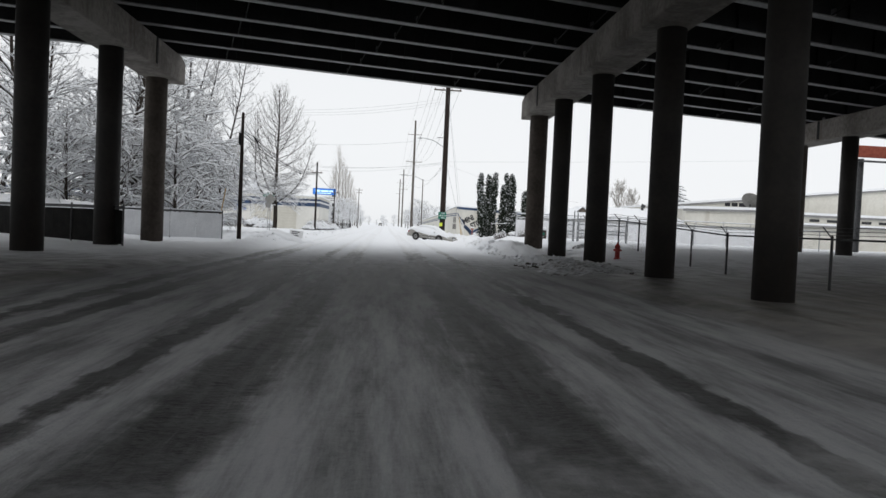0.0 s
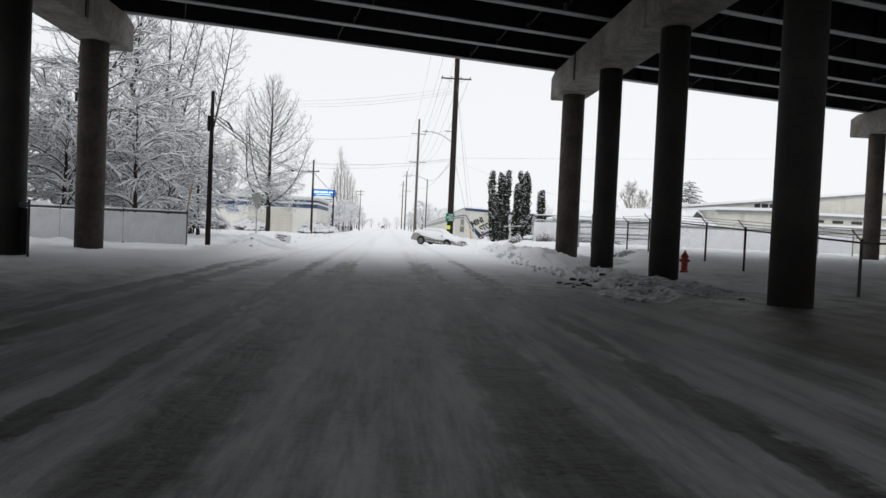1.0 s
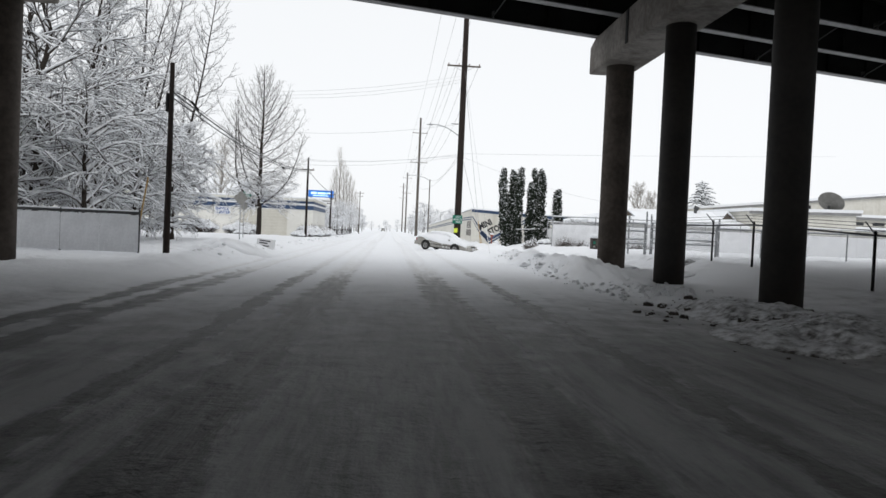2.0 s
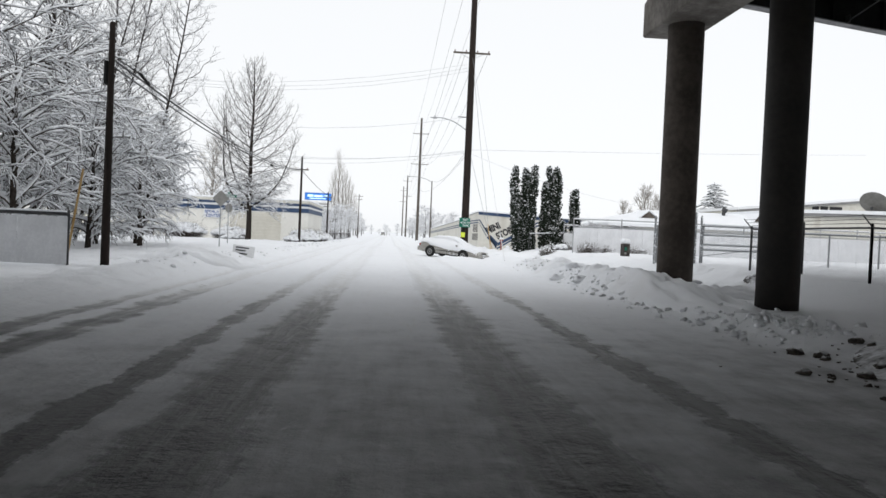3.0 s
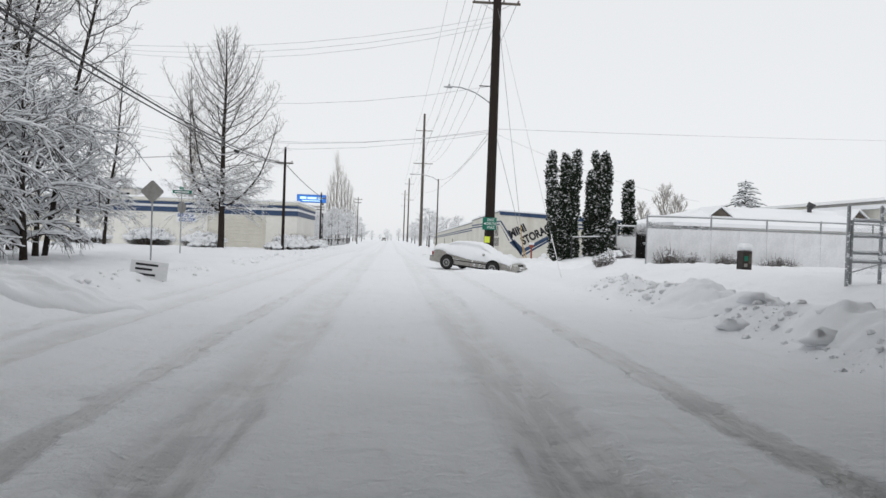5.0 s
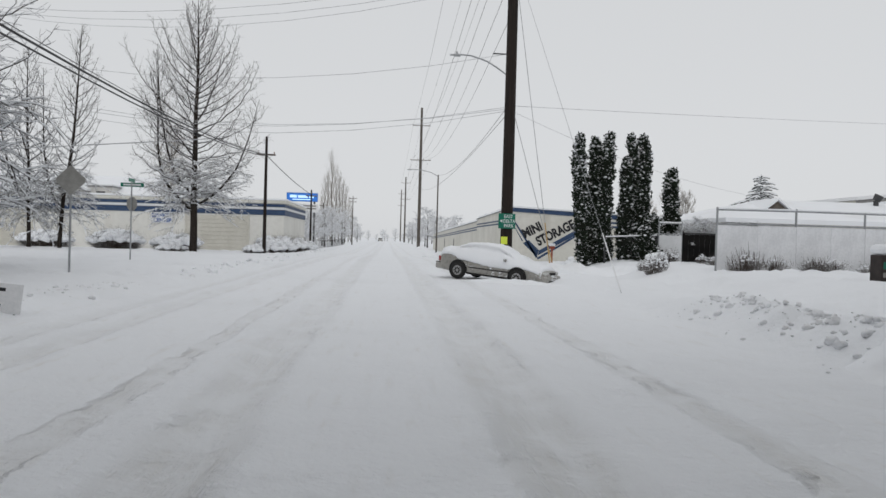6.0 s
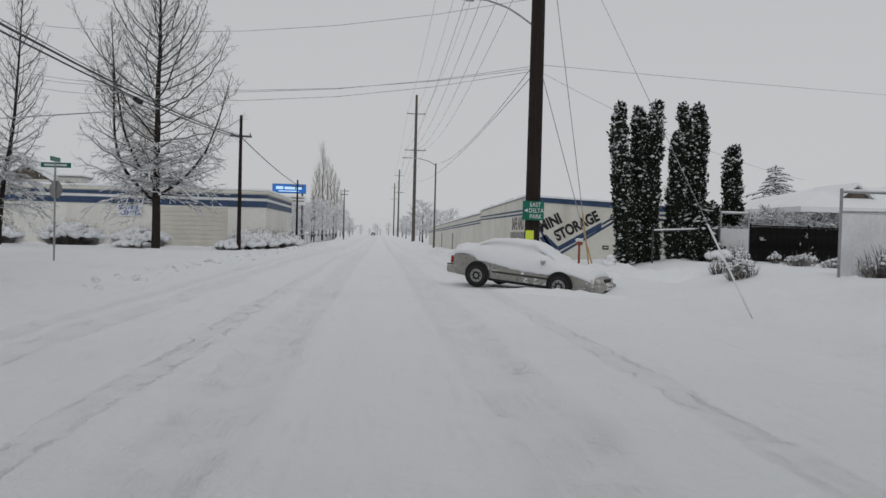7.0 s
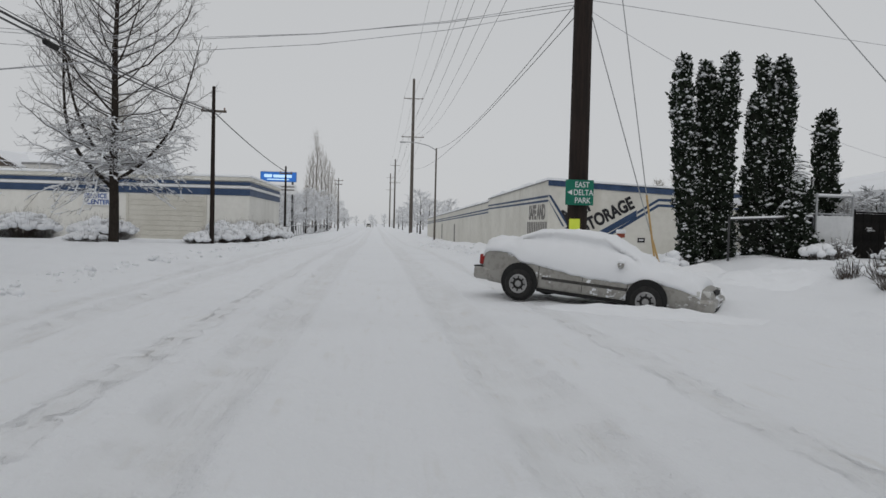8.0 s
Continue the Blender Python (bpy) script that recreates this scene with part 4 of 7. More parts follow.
def fan_tree(seed, stems, gap=0.5, twig=0.42, droop=0.0, fine=0.009):
    """Sticks of a bare tree whose limbs leave each stem outwards and sweep up, with shoots along them.
    A stem is (spots, radius, outline of (height, half width), limbs, first height, slopes low and high)."""
    rng = np.random.default_rng(seed)
    trunk, crown = [], []

    def shoot(p, d, length, r0, r1, steps, up, wild):
        pts = [p]
        for k in range(steps):
            d = unit(d + np.array([0, 0, up]) + rng.normal(0, wild, 3))
            q = pts[-1] + d * length / steps
            crown.append((pts[-1], q, r0 + (r1 - r0) * k / steps, r0 + (r1 - r0) * (k + 1) / steps))
            pts.append(q)
        return pts

    def beside(tangent, sign, width, high):
        side = unit(np.cross(tangent, [0, 0, 1]) + 1e-6)
        other = np.cross(side, tangent)
        a = rng.normal(0, 0.8) + (0 if sign > 0 else math.pi)
        return unit(tangent * 0.75 + width * (side * math.cos(a) + other * math.sin(a)) + np.array([0, 0, 0.28 * high - 0.08 - droop]))

    for spots, radius, outline, limbs, first, slopes in stems:
        line = stem_line(rng, spots)
        n = len(line) - 1
        low, top = line[0][2], line[-1][2]
        zs, ws = [o[0] for o in outline], [o[1] for o in outline]
        for k in range(n):
            f0, f1 = k / n, (k + 1) / n
            trunk.append((line[k], line[k + 1], radius * (1 - f0) ** 0.9 + 0.014, radius * (1 - f1) ** 0.9 + 0.014))
        for k in range(limbs):
            f = (k + rng.random()) / limbs
            z0 = first + (top * 0.96 - first) * f
            at = float(np.interp(z0, line[:, 2], range(n + 1)))
            c = min(int(at), n - 1)
            p = line[c] + (line[c + 1] - line[c]) * (at - c)
            a = k * 2.4 + rng.normal(0, 0.35)
            slope = slopes[0] + (slopes[1] - slopes[0]) * f ** 0.8 + rng.normal(0, 0.18)
            reach = float(np.interp(z0, zs, ws))
            for _ in range(5):
                reach = 0.5 * reach + 0.5 * float(np.interp(z0 + reach * slope, zs, ws))
            reach = max(0.25, reach * (0.6 + 0.45 * rng.random()))
            long = reach * math.hypot(1, slope)
            steps = 5 + int(long * 0.8)
            girth = min(radius * (1 - (z0 - low) / (top - low)) ** 0.9 * 0.5 + 0.012, 0.016 + 0.0085 * long)
            pts, bow = [p], rng.normal(0, 0.16)
            for m in range(1, steps + 1):
                u = m / steps
                h = reach * (0.35 * u + 0.65 * (1 - (1 - u) ** 1.7))
                b = a + bow * u
                q = p + np.array([math.cos(b) * h, math.sin(b) * h, reach * slope * (0.6 * u + 0.4 * u * u)]) + rng.normal(0, 0.06, 3) * (long / steps) ** 0.5
                crown.append((pts[-1], q, girth + (fine - girth) * (m - 1) / steps, girth + (fine - girth) * u))
                pts.append(q)
            for w in range(max(3, int(long / gap))):
                u = 0.12 + 0.86 * (w + rng.random()) / max(3, int(long / gap))
                m = min(int(u * steps), steps - 1)
                g = pts[m] + (pts[m + 1] - pts[m]) * (u * steps - m)
                size = (0.35 + 0.3 * long * (1.05 - u)) * (0.55 + 0.7 * rng.random())
                side = shoot(g, beside(unit(pts[m + 1] - pts[m]), 1 if w % 2 else -1, 0.8, f), size, fine * 1.25, fine * 0.8, 3, 0.16 * f - 0.03 - droop * 0.5, 0.11)
                for v in range(max(2, int(size / 0.24))):
                    h = rng.random() * 2.99
                    m2 = int(h)
                    g2 = side[m2] + (side[m2 + 1] - side[m2]) * (h - m2)
                    shoot(g2, beside(unit(side[m2 + 1] - side[m2]), 1 if v % 2 else -1, 0.9, f), twig * (0.5 + 0.8 * rng.random()), fine * 0.85, fine * 0.6, 2, 0.16 * f - 0.03 - droop * 0.5, 0.12)
    return trunk, crown


def street_tree(label, place, tree, seed, low, group=""):
    """A bare street tree: snow lies thick along what is below the height low, and thinly above it."""
    trunk, crown = tree
    t = thing("tree", place, label, "tree", group)
    p0, p1, r0, r1 = stick_arrays(trunk)
    part_mesh("trunk", tubes_mesh("trunk", p0, p1, r0, r1, 10), M_BARK, t, smooth=True)
    p0, p1, r0, r1 = stick_arrays(crown)
    part_mesh("crown", tubes_mesh("crown", p0, p1, r0, r1, 3), M_TWIG_BARE, t)
    rng = np.random.default_rng(seed)
    d = p1 - p0
    flat = np.hypot(d[:, 0], d[:, 1]) / (np.linalg.norm(d, axis=1) + 1e-9)
    keep = (flat > 0.45) & (rng.random(len(p0)) < np.where(p0[:, 2] < low, 0.75, 0.26))
    w = np.clip(r0[keep] * 0.8, 0.008, 0.05) * np.where(p0[keep, 2] < low, 1.7, 1.0) * (0.7 + 0.6 * rng.random(keep.sum()))
    rise = np.stack([0 * w, 0 * w, r0[keep] * 0.6 + w * 0.6], 1)
    part_mesh("snow_load", tubes_mesh("snow_load", p0[keep] + rise, p1[keep] + rise, w, w * 0.8, 3), M_SNOW, t, "snow lying along the branches")
    return t


def skirt(tree, seed, boughs, heights, reach, fall):
    """The low fringe of drooping boughs under a street tree, with snow in runs and clumps on them."""
    rng = np.random.default_rng(seed)
    sticks, snow, clumps, sizes = [], [], [], []

    def run(p, d, length, r, steps, sag, load):
        pts = [p]
        for k in range(steps):
            d = unit(d + np.array([0, 0, -sag]) + rng.normal(0, 0.12, 3))
            q = pts[-1] + d * length / steps
            sticks.append((pts[-1], q, r * (1 - 0.6 * k / steps), r * (1 - 0.6 * (k + 1) / steps)))
            if rng.random() < load:
                up = np.array([0, 0, r * 0.7 + 0.012])
                thick = (0.5 + 0.9 * rng.random()) * (0.014 + r * 0.9)
                snow.append((pts[-1] + up, q + up, thick, thick * 0.8))
                if rng.random() < 0.16:
                    clumps.append(q + up)
                    sizes.append(0.05 + 0.11 * rng.random() ** 2)
            pts.append(q)
        return pts
    for k in range(boughs):
        a = k * 2.4 + rng.normal(0, 0.3)
        z0 = heights[0] + (heights[1] - heights[0]) * rng.random()
        long = reach * (0.55 + 0.5 * rng.random())
        pts = run(np.array([0, 0, z0]), unit(np.array([math.cos(a), math.sin(a), 0.35 + 0.3 * rng.random()])), long, 0.026, 8, fall * (0.6 + 0.8 * rng.random()), 0.8)
        for w in range(8):
            h = 1.4 + 6.5 * rng.random()
            m = int(h)
            g = pts[m] + (pts[m + 1] - pts[m]) * (h - m)
            b = a + rng.normal(0, 0.85)
            side = run(g, unit(np.array([math.cos(b), math.sin(b), 0.1 + rng.normal(0, 0.25)])), 0.5 + 0.9 * rng.random(), 0.015, 3, fall * 1.3, 0.5)
            for v in range(3):
                c = b + rng.normal(0, 0.9)
                run(side[1 + v % 2], unit(np.array([math.cos(c), math.sin(c), -0.1 + rng.normal(0, 0.35)])), 0.25 + 0.4 * rng.random(), 0.01, 2, fall * 1.5, 0.22)
    low_crown = part_mesh("lower_crown", tubes_mesh("lower_crown", *stick_arrays(sticks), 3), M_TWIG_BARE, tree)
    part_mesh("snow_load", tubes_mesh("snow_load", *stick_arrays(snow), 4), M_SNOW, low_crown, "snow lying along the branches")
    part_mesh("snow_clump", lumps_mesh("snow_clump", np.array(clumps), np.array(sizes), seed, 0.6), M_SNOW, low_crown, "clumps of snow in the forks", True)["kind"] = "stuff"


# the tall tree before the service building, with side leaders
BIG = fan_tree(3, [([(0, 0, -0.5), (0.05, 0, 5), (0, 0.1, 10), (0.1, 0, 15), (0, 0, 20.2)], 0.3, [(3, 4.6), (5, 5.4), (8, 5.9), (12, 6.1), (14, 5.9), (16, 5.3), (17.4, 4.3), (19.2, 2.3), (20.5, 0.4)], 92, 3.8, (0.1, 1.85)),
                   ([(-0.1, 0, 3.4), (-1.5, 0.3, 4.6), (-2.7, 0.3, 6.2), (-3.1, 0.4, 9.5), (-3.0, 0.4, 12.5), (-3.3, 0.3, 15.8)], 0.13, [(4, 1.2), (8, 2.4), (13, 2.2), (15, 1.2), (16, 0.3)], 24, 6.0, (0.8, 1.9)),
                   ([(0, 0, 4.6), (-1.1, -0.9, 6.0), (-1.9, -1.3, 8.5), (-2.4, -1.4, 12), (-2.6, -1.5, 16.2)], 0.1, [(6, 1.4), (12, 2.0), (16.4, 0.3)], 16, 7.5, (0.9, 1.9)),
                   ([(0.1, 0, 3.8), (1.8, -0.2, 4.9), (3.3, -0.3, 6.8), (4.3, -0.3, 9.4), (5.0, -0.3, 12.4)], 0.1, [(5, 1.4), (9, 1.9), (12.6, 0.3)], 18, 5.6, (0.7, 1.8))], 0.38, 0.45)
big_tree = street_tree("tall bare street tree with snow along its lower branches", pose(-15.3, 104.1, -0.1), BIG, 1, 6.5)
skirt(big_tree, 5, 60, (3.2, 7.2), 5.0, 0.15)
SLIM = fan_tree(8, [([(0, 0, -0.5), (0.4, 0, 5), (0.9, 0, 9), (1.2, 0, 13), (1.4, 0, 17.6)], 0.16, [(3, 2.6), (7, 3.2), (11, 2.9), (15, 1.7), (17.8, 0.3)], 54, 3.4, (0.6, 2.0)),
                    ([(0, 0, 3.0), (-1.0, 0.4, 4.6), (-1.5, 0.4, 8), (-1.6, 0.3, 14.2)], 0.1, [(4, 1.4), (9, 1.9), (14.4, 0.3)], 22, 5.0, (0.8, 2.0))])
SLIM_B = fan_tree(11, [([(0, 0, -0.5), (0.1, 0, 5), (0, 0.1, 10), (0.3, 0, 15.6)], 0.15, [(2, 2.4), (6, 3.2), (10, 3.0), (13, 2.0), (16, 0.3)], 54, 3.0, (0.6, 1.9)),
                       ([(0, 0, 3.6), (-1.1, -0.4, 5.6), (-1.7, -0.3, 9), (-1.9, -0.3, 13.5)], 0.09, [(4, 1.4), (9, 1.9), (13.8, 0.3)], 20, 5.2, (0.8, 2.0))])
slim_tree = street_tree("slim bare street tree dusted with snow", pose(-25.5, 104.0, 0), SLIM, 2, 9.0, "street trees by the service building")
skirt(slim_tree, 6, 46, (2.6, 6.4), 4.0, 0.2)
slim_tree = street_tree("slim bare street tree dusted with snow", pose(-27.6, 103.5, 0, 0, -2, 0), SLIM_B, 3, 9.0, "street trees by the service building")
skirt(slim_tree, 7, 44, (2.4, 6.2), 3.9, 0.22)
# the wood beside the viaduct, heavy with snow
WOOD_A = grow_tree(21, 16.0, 0.24, 0.1, 34, 0.44, 0.75, 11, 5, 0.3, 0.42, 0.2, 1.0, 0.5, 0.1, 0.004, bend=-0.1)
WOOD_B = fan_tree(22, [([(0, 0, -0.5), (0.3, 0, 6), (0.1, 0.2, 12), (0.5, 0, 18), (0.4, 0, 22.5)], 0.19, [(3, 3.2), (8, 4.2), (14, 3.7), (19, 2.0), (22.8, 0.4)], 58, 3.5, (0.45, 1.7))], 0.42, 0.44, 0.05, 0.008)
WOOD_C = grow_tree(23, 7.6, 0.13, 0.05, 32, 0.8, 1.15, 9, 5, 0.4, 0.4, 0.2, 1.0, 0.5, 0.1, 0.003, bend=-0.22, steps=7)
WOOD_D = fan_tree(24, [([(0, 0, -0.5), (0.2, 0, 6), (-0.1, 0.1, 12), (0.2, 0, 20.5)], 0.13, [(3, 1.8), (8, 2.6), (14, 2.5), (18, 1.6), (20.8, 0.3)], 60, 3.0, (0.6, 1.7))], 0.36, 0.46, 0.02, 0.007)
wood_spots = [(-17.5, 53, 0, 20, 0), (-15.0, 60, 2, 0, 0), (-21, 58, 1, 80, 4), (-18.5, 64, 0, 200, 0), (-23, 72, 1, 300, 6), (-16.5, 71.5, 2, 75, 0), (-28, 56, 1, 10, 5), (-30, 68, 1, 45, 0),
              (-20, 48.5, 2, 190, 0), (-20.6, 77.5, 1, 160, 2), (-27, 80, 1, 40, 5), (-34, 60, 0, 100, 0), (-33, 50, 1, 330, 4), (-33, 84, 0, 20, 0),
              (-20.6, 72, 3, 40, 12), (-19.5, 72.8, 3, 130, 11), (-16.5, 72.5, 3, 260, 9), (-30, 95, 1, 200, 4),
              (-13.8, 50, 2, 100, 0), (-14.4, 66, 2, 210, 0), (-17, 57, 2, 310, 0), (-23, 53, 2, 70, 0), (-20, 68, 2, 15, 0), (-17.5, 67.5, 2, 330, 0), (-19, 55.5, 2, 120, 0), (-21.5, 63.5, 2, 280, 0), (-17.5, 49.5, 2, 0, 0), (-22.5, 49, 0, 130, 0)]
firsts = {}
for x, y, kind, turn, tilt in wood_spots:
    at = pose(x, y, gz(x, y)) @ pose(0, 0, 0, 0, tilt, 0) @ pose(0, 0, 0, 0, 0, turn)
    if kind in firsts:
        copy_thing(firsts[kind], at)
    else:
        firsts[kind] = bare_tree(("snow-laden drooping bare tree of the roadside wood", "tall leaning bare tree of the wood lined with snow", "low thicket tree bowed under snow", "tall slim bare tree at the edge of the wood")[kind], at,
                                 (WOOD_A, WOOD_B, WOOD_C, WOOD_D)[kind], M_BARK, M_TWIG_BARE, (0.9, 0.8, 0.9, 0.8)[kind], 30 + kind, (1.2, 1.0, 1.2, 1.0)[kind], "wood beside the viaduct", load=(1.8, 1.0, 2.0, 1.0)[kind])

# far street trees, pale in the snowy air
FAR = grow_tree(41, 6.5, 0.13, 0.13, 20, 0.6, 0.7, 5, 3, 0.25, 0.6, 0.0, 1.0, 0.5, 0.1, bend=-0.05)
first = None
for x, y, s, turn in ((-12.8, 158, 0.85, 0), (-13.6, 166, 0.8, 60), (-12.6, 174, 0.95, 130), (-13.4, 183, 0.9, 200), (-12.2, 192, 1.1, 280), (-13.6, 203, 1.0, 45), (-12.4, 215, 1.25, 15), (-13.4, 230, 1.1, 250), (-12.2, 250, 1.3, 300), (-13, 275, 1.2, 120), (-12, 305, 1.25, 190), (-12, 350, 1.1, 95), (-17, 200, 1.2, 230), (-18, 230, 1.2, 10),
                      (9.9, 196, 0.95, 10), (9.5, 216, 1.3, 80), (10.2, 240, 1.0, 150), (9.8, 272, 1.2, 210), (9.2, 310, 1.1, 30), (9.5, 365, 1.1, 0), (17, 262, 1.25, 33), (22, 275, 1.35, 140), (27, 258, 1.15, 260), (33, 266, 1.1, 75)):
    at = pose(x, y, gz(x, y), 0, 0, turn) @ Matrix.Scale(s, 4)
    if first is None:
        first = bare_tree("small street tree white with snow", pose(0, 0, 0), FAR, M_BARK, M_TWIG, 1.0, 50, 1.0, "far street trees", load=2.6)
        first.matrix_world = at
    else:
        c = copy_thing(first, pose(0, 0, 0))
        c.matrix_world = at
# the tall poplar clump far down the street
POPLAR = grow_tree(61, 26.0, 0.26, 0.06, 38, 0.2, 1.8, 5, 3, 0.0, 1.4, 0.0, 1.0, 0.4, 0.06, bend=0.1, taper=0.7)
for x, y, s in ((-21.3, 330, 1.28), (-22.6, 331, 1.0), (-24.0, 332, 0.95), (-19.9, 333, 1.08), (-18.6, 334, 0.98), (-17.4, 335, 0.9), (-16.2, 336, 0.82), (-25.6, 336, 0.7), (-15.0, 338, 0.66), (-14.0, 339, 0.55)):
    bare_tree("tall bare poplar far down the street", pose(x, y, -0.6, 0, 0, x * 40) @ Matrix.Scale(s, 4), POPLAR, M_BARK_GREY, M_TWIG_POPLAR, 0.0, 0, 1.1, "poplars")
# far tree line behind the roofs, haze put into its pale colours
LINE = grow_tree(71, 12.0, 0.2, 0.06, 18, 0.42, 1.0, 4, 2, 0.0, 1.0, steps=3)
TINY = grow_tree(43, 6.5, 0.16, 0.13, 12, 0.6, 0.7, 3, 2, 0.25, 0.7, 0.0, 1.0, 0.5, 0.1, 0.02, bend=-0.05, steps=3)
first = None
for k in range(46):
    x = -150 + k * 8.2 + 4 * math.sin(k * 7.1)
    if abs(x) < 12:
        continue
    y = 330 + 60 * math.sin(k * 2.7) + abs(x) * 0.2
    s = 0.75 + 0.35 * math.sin(k * 4.3)
    at = pose(x, y, -0.6, 0, 0, k * 67) @ Matrix.Scale(s, 4)
    if first is None:
        first = bare_tree("distant snowy bare tree, haze put into its pale colour", pose(0, 0, 0), LINE, M_BARK_GREY, M_TWIG_FAR, 0.0, 0, 2.6, "distant tree line")
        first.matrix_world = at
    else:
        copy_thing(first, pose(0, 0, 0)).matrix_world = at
tiny = bare_tree("white snowy tree at the far street end, haze put into its colour", pose(0, 560, -0.6), TINY, M_BARK_GREY, M_TWIG_FAR, 1.0, 51, 2.0, "trees at the end of the street", load=3.0)
tiny.matrix_world = pose(-41, 565, -0.6)
for k in range(22):
    copy_thing(tiny, pose(0, 0, 0)).matrix_world = pose(-38 + k * 3.7 + 2 * math.sin(k * 5), 560 + 40 * math.sin(k * 3.1), -0.6, 0, 0, k * 77) @ Matrix.Scale(0.95 + 0.3 * math.sin(k * 2.2), 4)
# a bare bush-like tree seen over the fence
MID = grow_tree(73, 12.0, 0.2, 0.08, 30, 0.45, 0.85, 6, 4, 0.0, 0.8, steps=4)
for x, y, size, turn in ((73.0, 230, 1.4, 0), (79.0, 236, 1.25, 120), (67.5, 232, 1.05, 200)):
    bare_tree("wide snowy bare tree behind the roofs, haze put into its pale colour", pose(x, y, -0.3, 0, 0, turn) @ Matrix.Scale(size, 4), MID, M_BARK_GREY, M_TWIG_POPLAR, 0.0, 0, 3.0, "pale trees behind the roofs")
bare_tree("snowy bare tree behind the service building, haze put into its pale colour", pose(-29.5, 148, -0.3, 0, 0, 60) @ Matrix.Scale(1.25, 4), MID, M_BARK_GREY, M_TWIG_POPLAR, 0.0, 0, 1.6)
HEDGE = grow_tree(47, 3.2, 0.07, 0.12, 26, 0.62, 0.7, 7, 4, 0.35, 0.32, 0.0, 1.0, 0.55, 0.12, 0.006, bend=-0.1)
for x, y, turn, size in ((16.5, 83.3, 0, 0.62), (17.5, 83.5, 120, 0.68), (18.5, 83.3, 240, 0.6), (19.5, 83.5, 60, 0.68), (20.6, 83.4, 170, 0.64)):
    bare_tree("frosted shrub tree drooping over the black fence", pose(x, y, gz(x, y), 0, 0, turn) @ Matrix.Scale(size, 4), HEDGE, M_BARK, M_TWIG, 1.0, turn, 1.0, "shrubs over the black fence", load=1.9)


def cedar(x, y, height, radius, seed, label, tilt=0.0):
    """A columnar evergreen: dark scale sprays round a hidden stem, flecked with caught snow."""
    rng = np.random.default_rng(seed)
    t = thing("columnar_cedar", pose(x, y, gz(x, y), 0, tilt, 0), label, "tree", "columnar cedars")
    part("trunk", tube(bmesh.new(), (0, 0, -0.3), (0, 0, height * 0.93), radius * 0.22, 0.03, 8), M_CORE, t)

    def envelope(f, a):
        base = radius * np.clip((1.03 - f) / 0.16, 0.05, 1) ** 0.5 * (0.86 + 0.4 * np.clip(f, 0, 0.36)) * (1.02 - 0.4 * f)
        return base * (1 + 0.13 * np.sin(a * 3 + f * 7 + seed) + 0.12 * np.sin(a * 2 - f * 23 + seed * 2) + 0.08 * np.sin(a * 5 - f * 41))
    # tufts over the whole outline, in tiers, with leaf sprays round each and a cap of snow on many
    n = int(230 * height * radius)
    f = np.sort(rng.random(n))
    a = np.arange(n) * 2.39996 + rng.normal(0, 0.5, n)
    r = envelope(f, a) * (0.86 + 0.26 * rng.random(n))
    lean = np.stack([0.2 * np.sin(f * 5 + seed) + np.clip(f - 0.88, 0, 1) * 3 * math.sin(seed * 2.3), 0.2 * np.cos(f * 4 + seed)], 1) * radius
    c = np.stack([r * np.cos(a) + lean[:, 0], r * np.sin(a) + lean[:, 1], 0.06 + f * height], 1)
    out = np.stack([np.cos(a), np.sin(a), 0 * a], 1)
    k = 13
    cc = np.repeat(c, k, 0) + rng.normal(0, 0.075, (n * k, 3)) - np.repeat(out, k, 0) * (0.12 * rng.random((n * k, 1)))
    part_mesh("crown", cards_mesh("crown", cc, np.repeat(out, k, 0), 0.13 + 0.17 * rng.random(n * k), 0.07 + 0.08 * rng.random(n * k), seed), M_LEAF, t, "dark green scale sprays")
    # solid dark core stands in for the shade between the sprays
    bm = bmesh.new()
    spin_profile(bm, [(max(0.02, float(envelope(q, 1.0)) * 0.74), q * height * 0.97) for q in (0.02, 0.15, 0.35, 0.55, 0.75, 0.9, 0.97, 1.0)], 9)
    part("crown_shade_core", bm, M_CORE, t)
    patch = np.sin(a * 2 + f * 19 + seed) + np.sin(a - f * 33 + 2 * seed)
    hold = rng.random(n) < 0.23 + 0.16 * patch + 0.12 * f + 0.45 * np.clip(f - 0.62, 0, 1) * 2.6
    top = c[hold] + out[hold] * 0.05 + np.array([0, 0, 0.08])
    size = 0.03 + 0.085 * rng.random(hold.sum()) ** 1.5
    top = np.concatenate([top, top + rng.normal(0, 0.05, top.shape) * np.array([1, 1, 0.35])])
    part_mesh("snow_clump", lumps_mesh("snow_clump", top, np.concatenate([size, size * 0.8]), seed, 0.62), M_SNOW, t, "clumps of caught snow", True)["kind"] = "stuff"
    m = n * 2
    pick = rng.integers(0, n, m)
    fleck = cards_mesh("snow_fleck", c[pick] + rng.normal(0, 0.07, (m, 3)) + out[pick] * 0.05, out[pick], 0.04 + 0.05 * rng.random(m), 0.03 + 0.03 * rng.random(m), seed + 50)
    part_mesh("snow_fleck", fleck, M_SNOW, t, "small flecks of snow")["kind"] = "stuff"
    return t


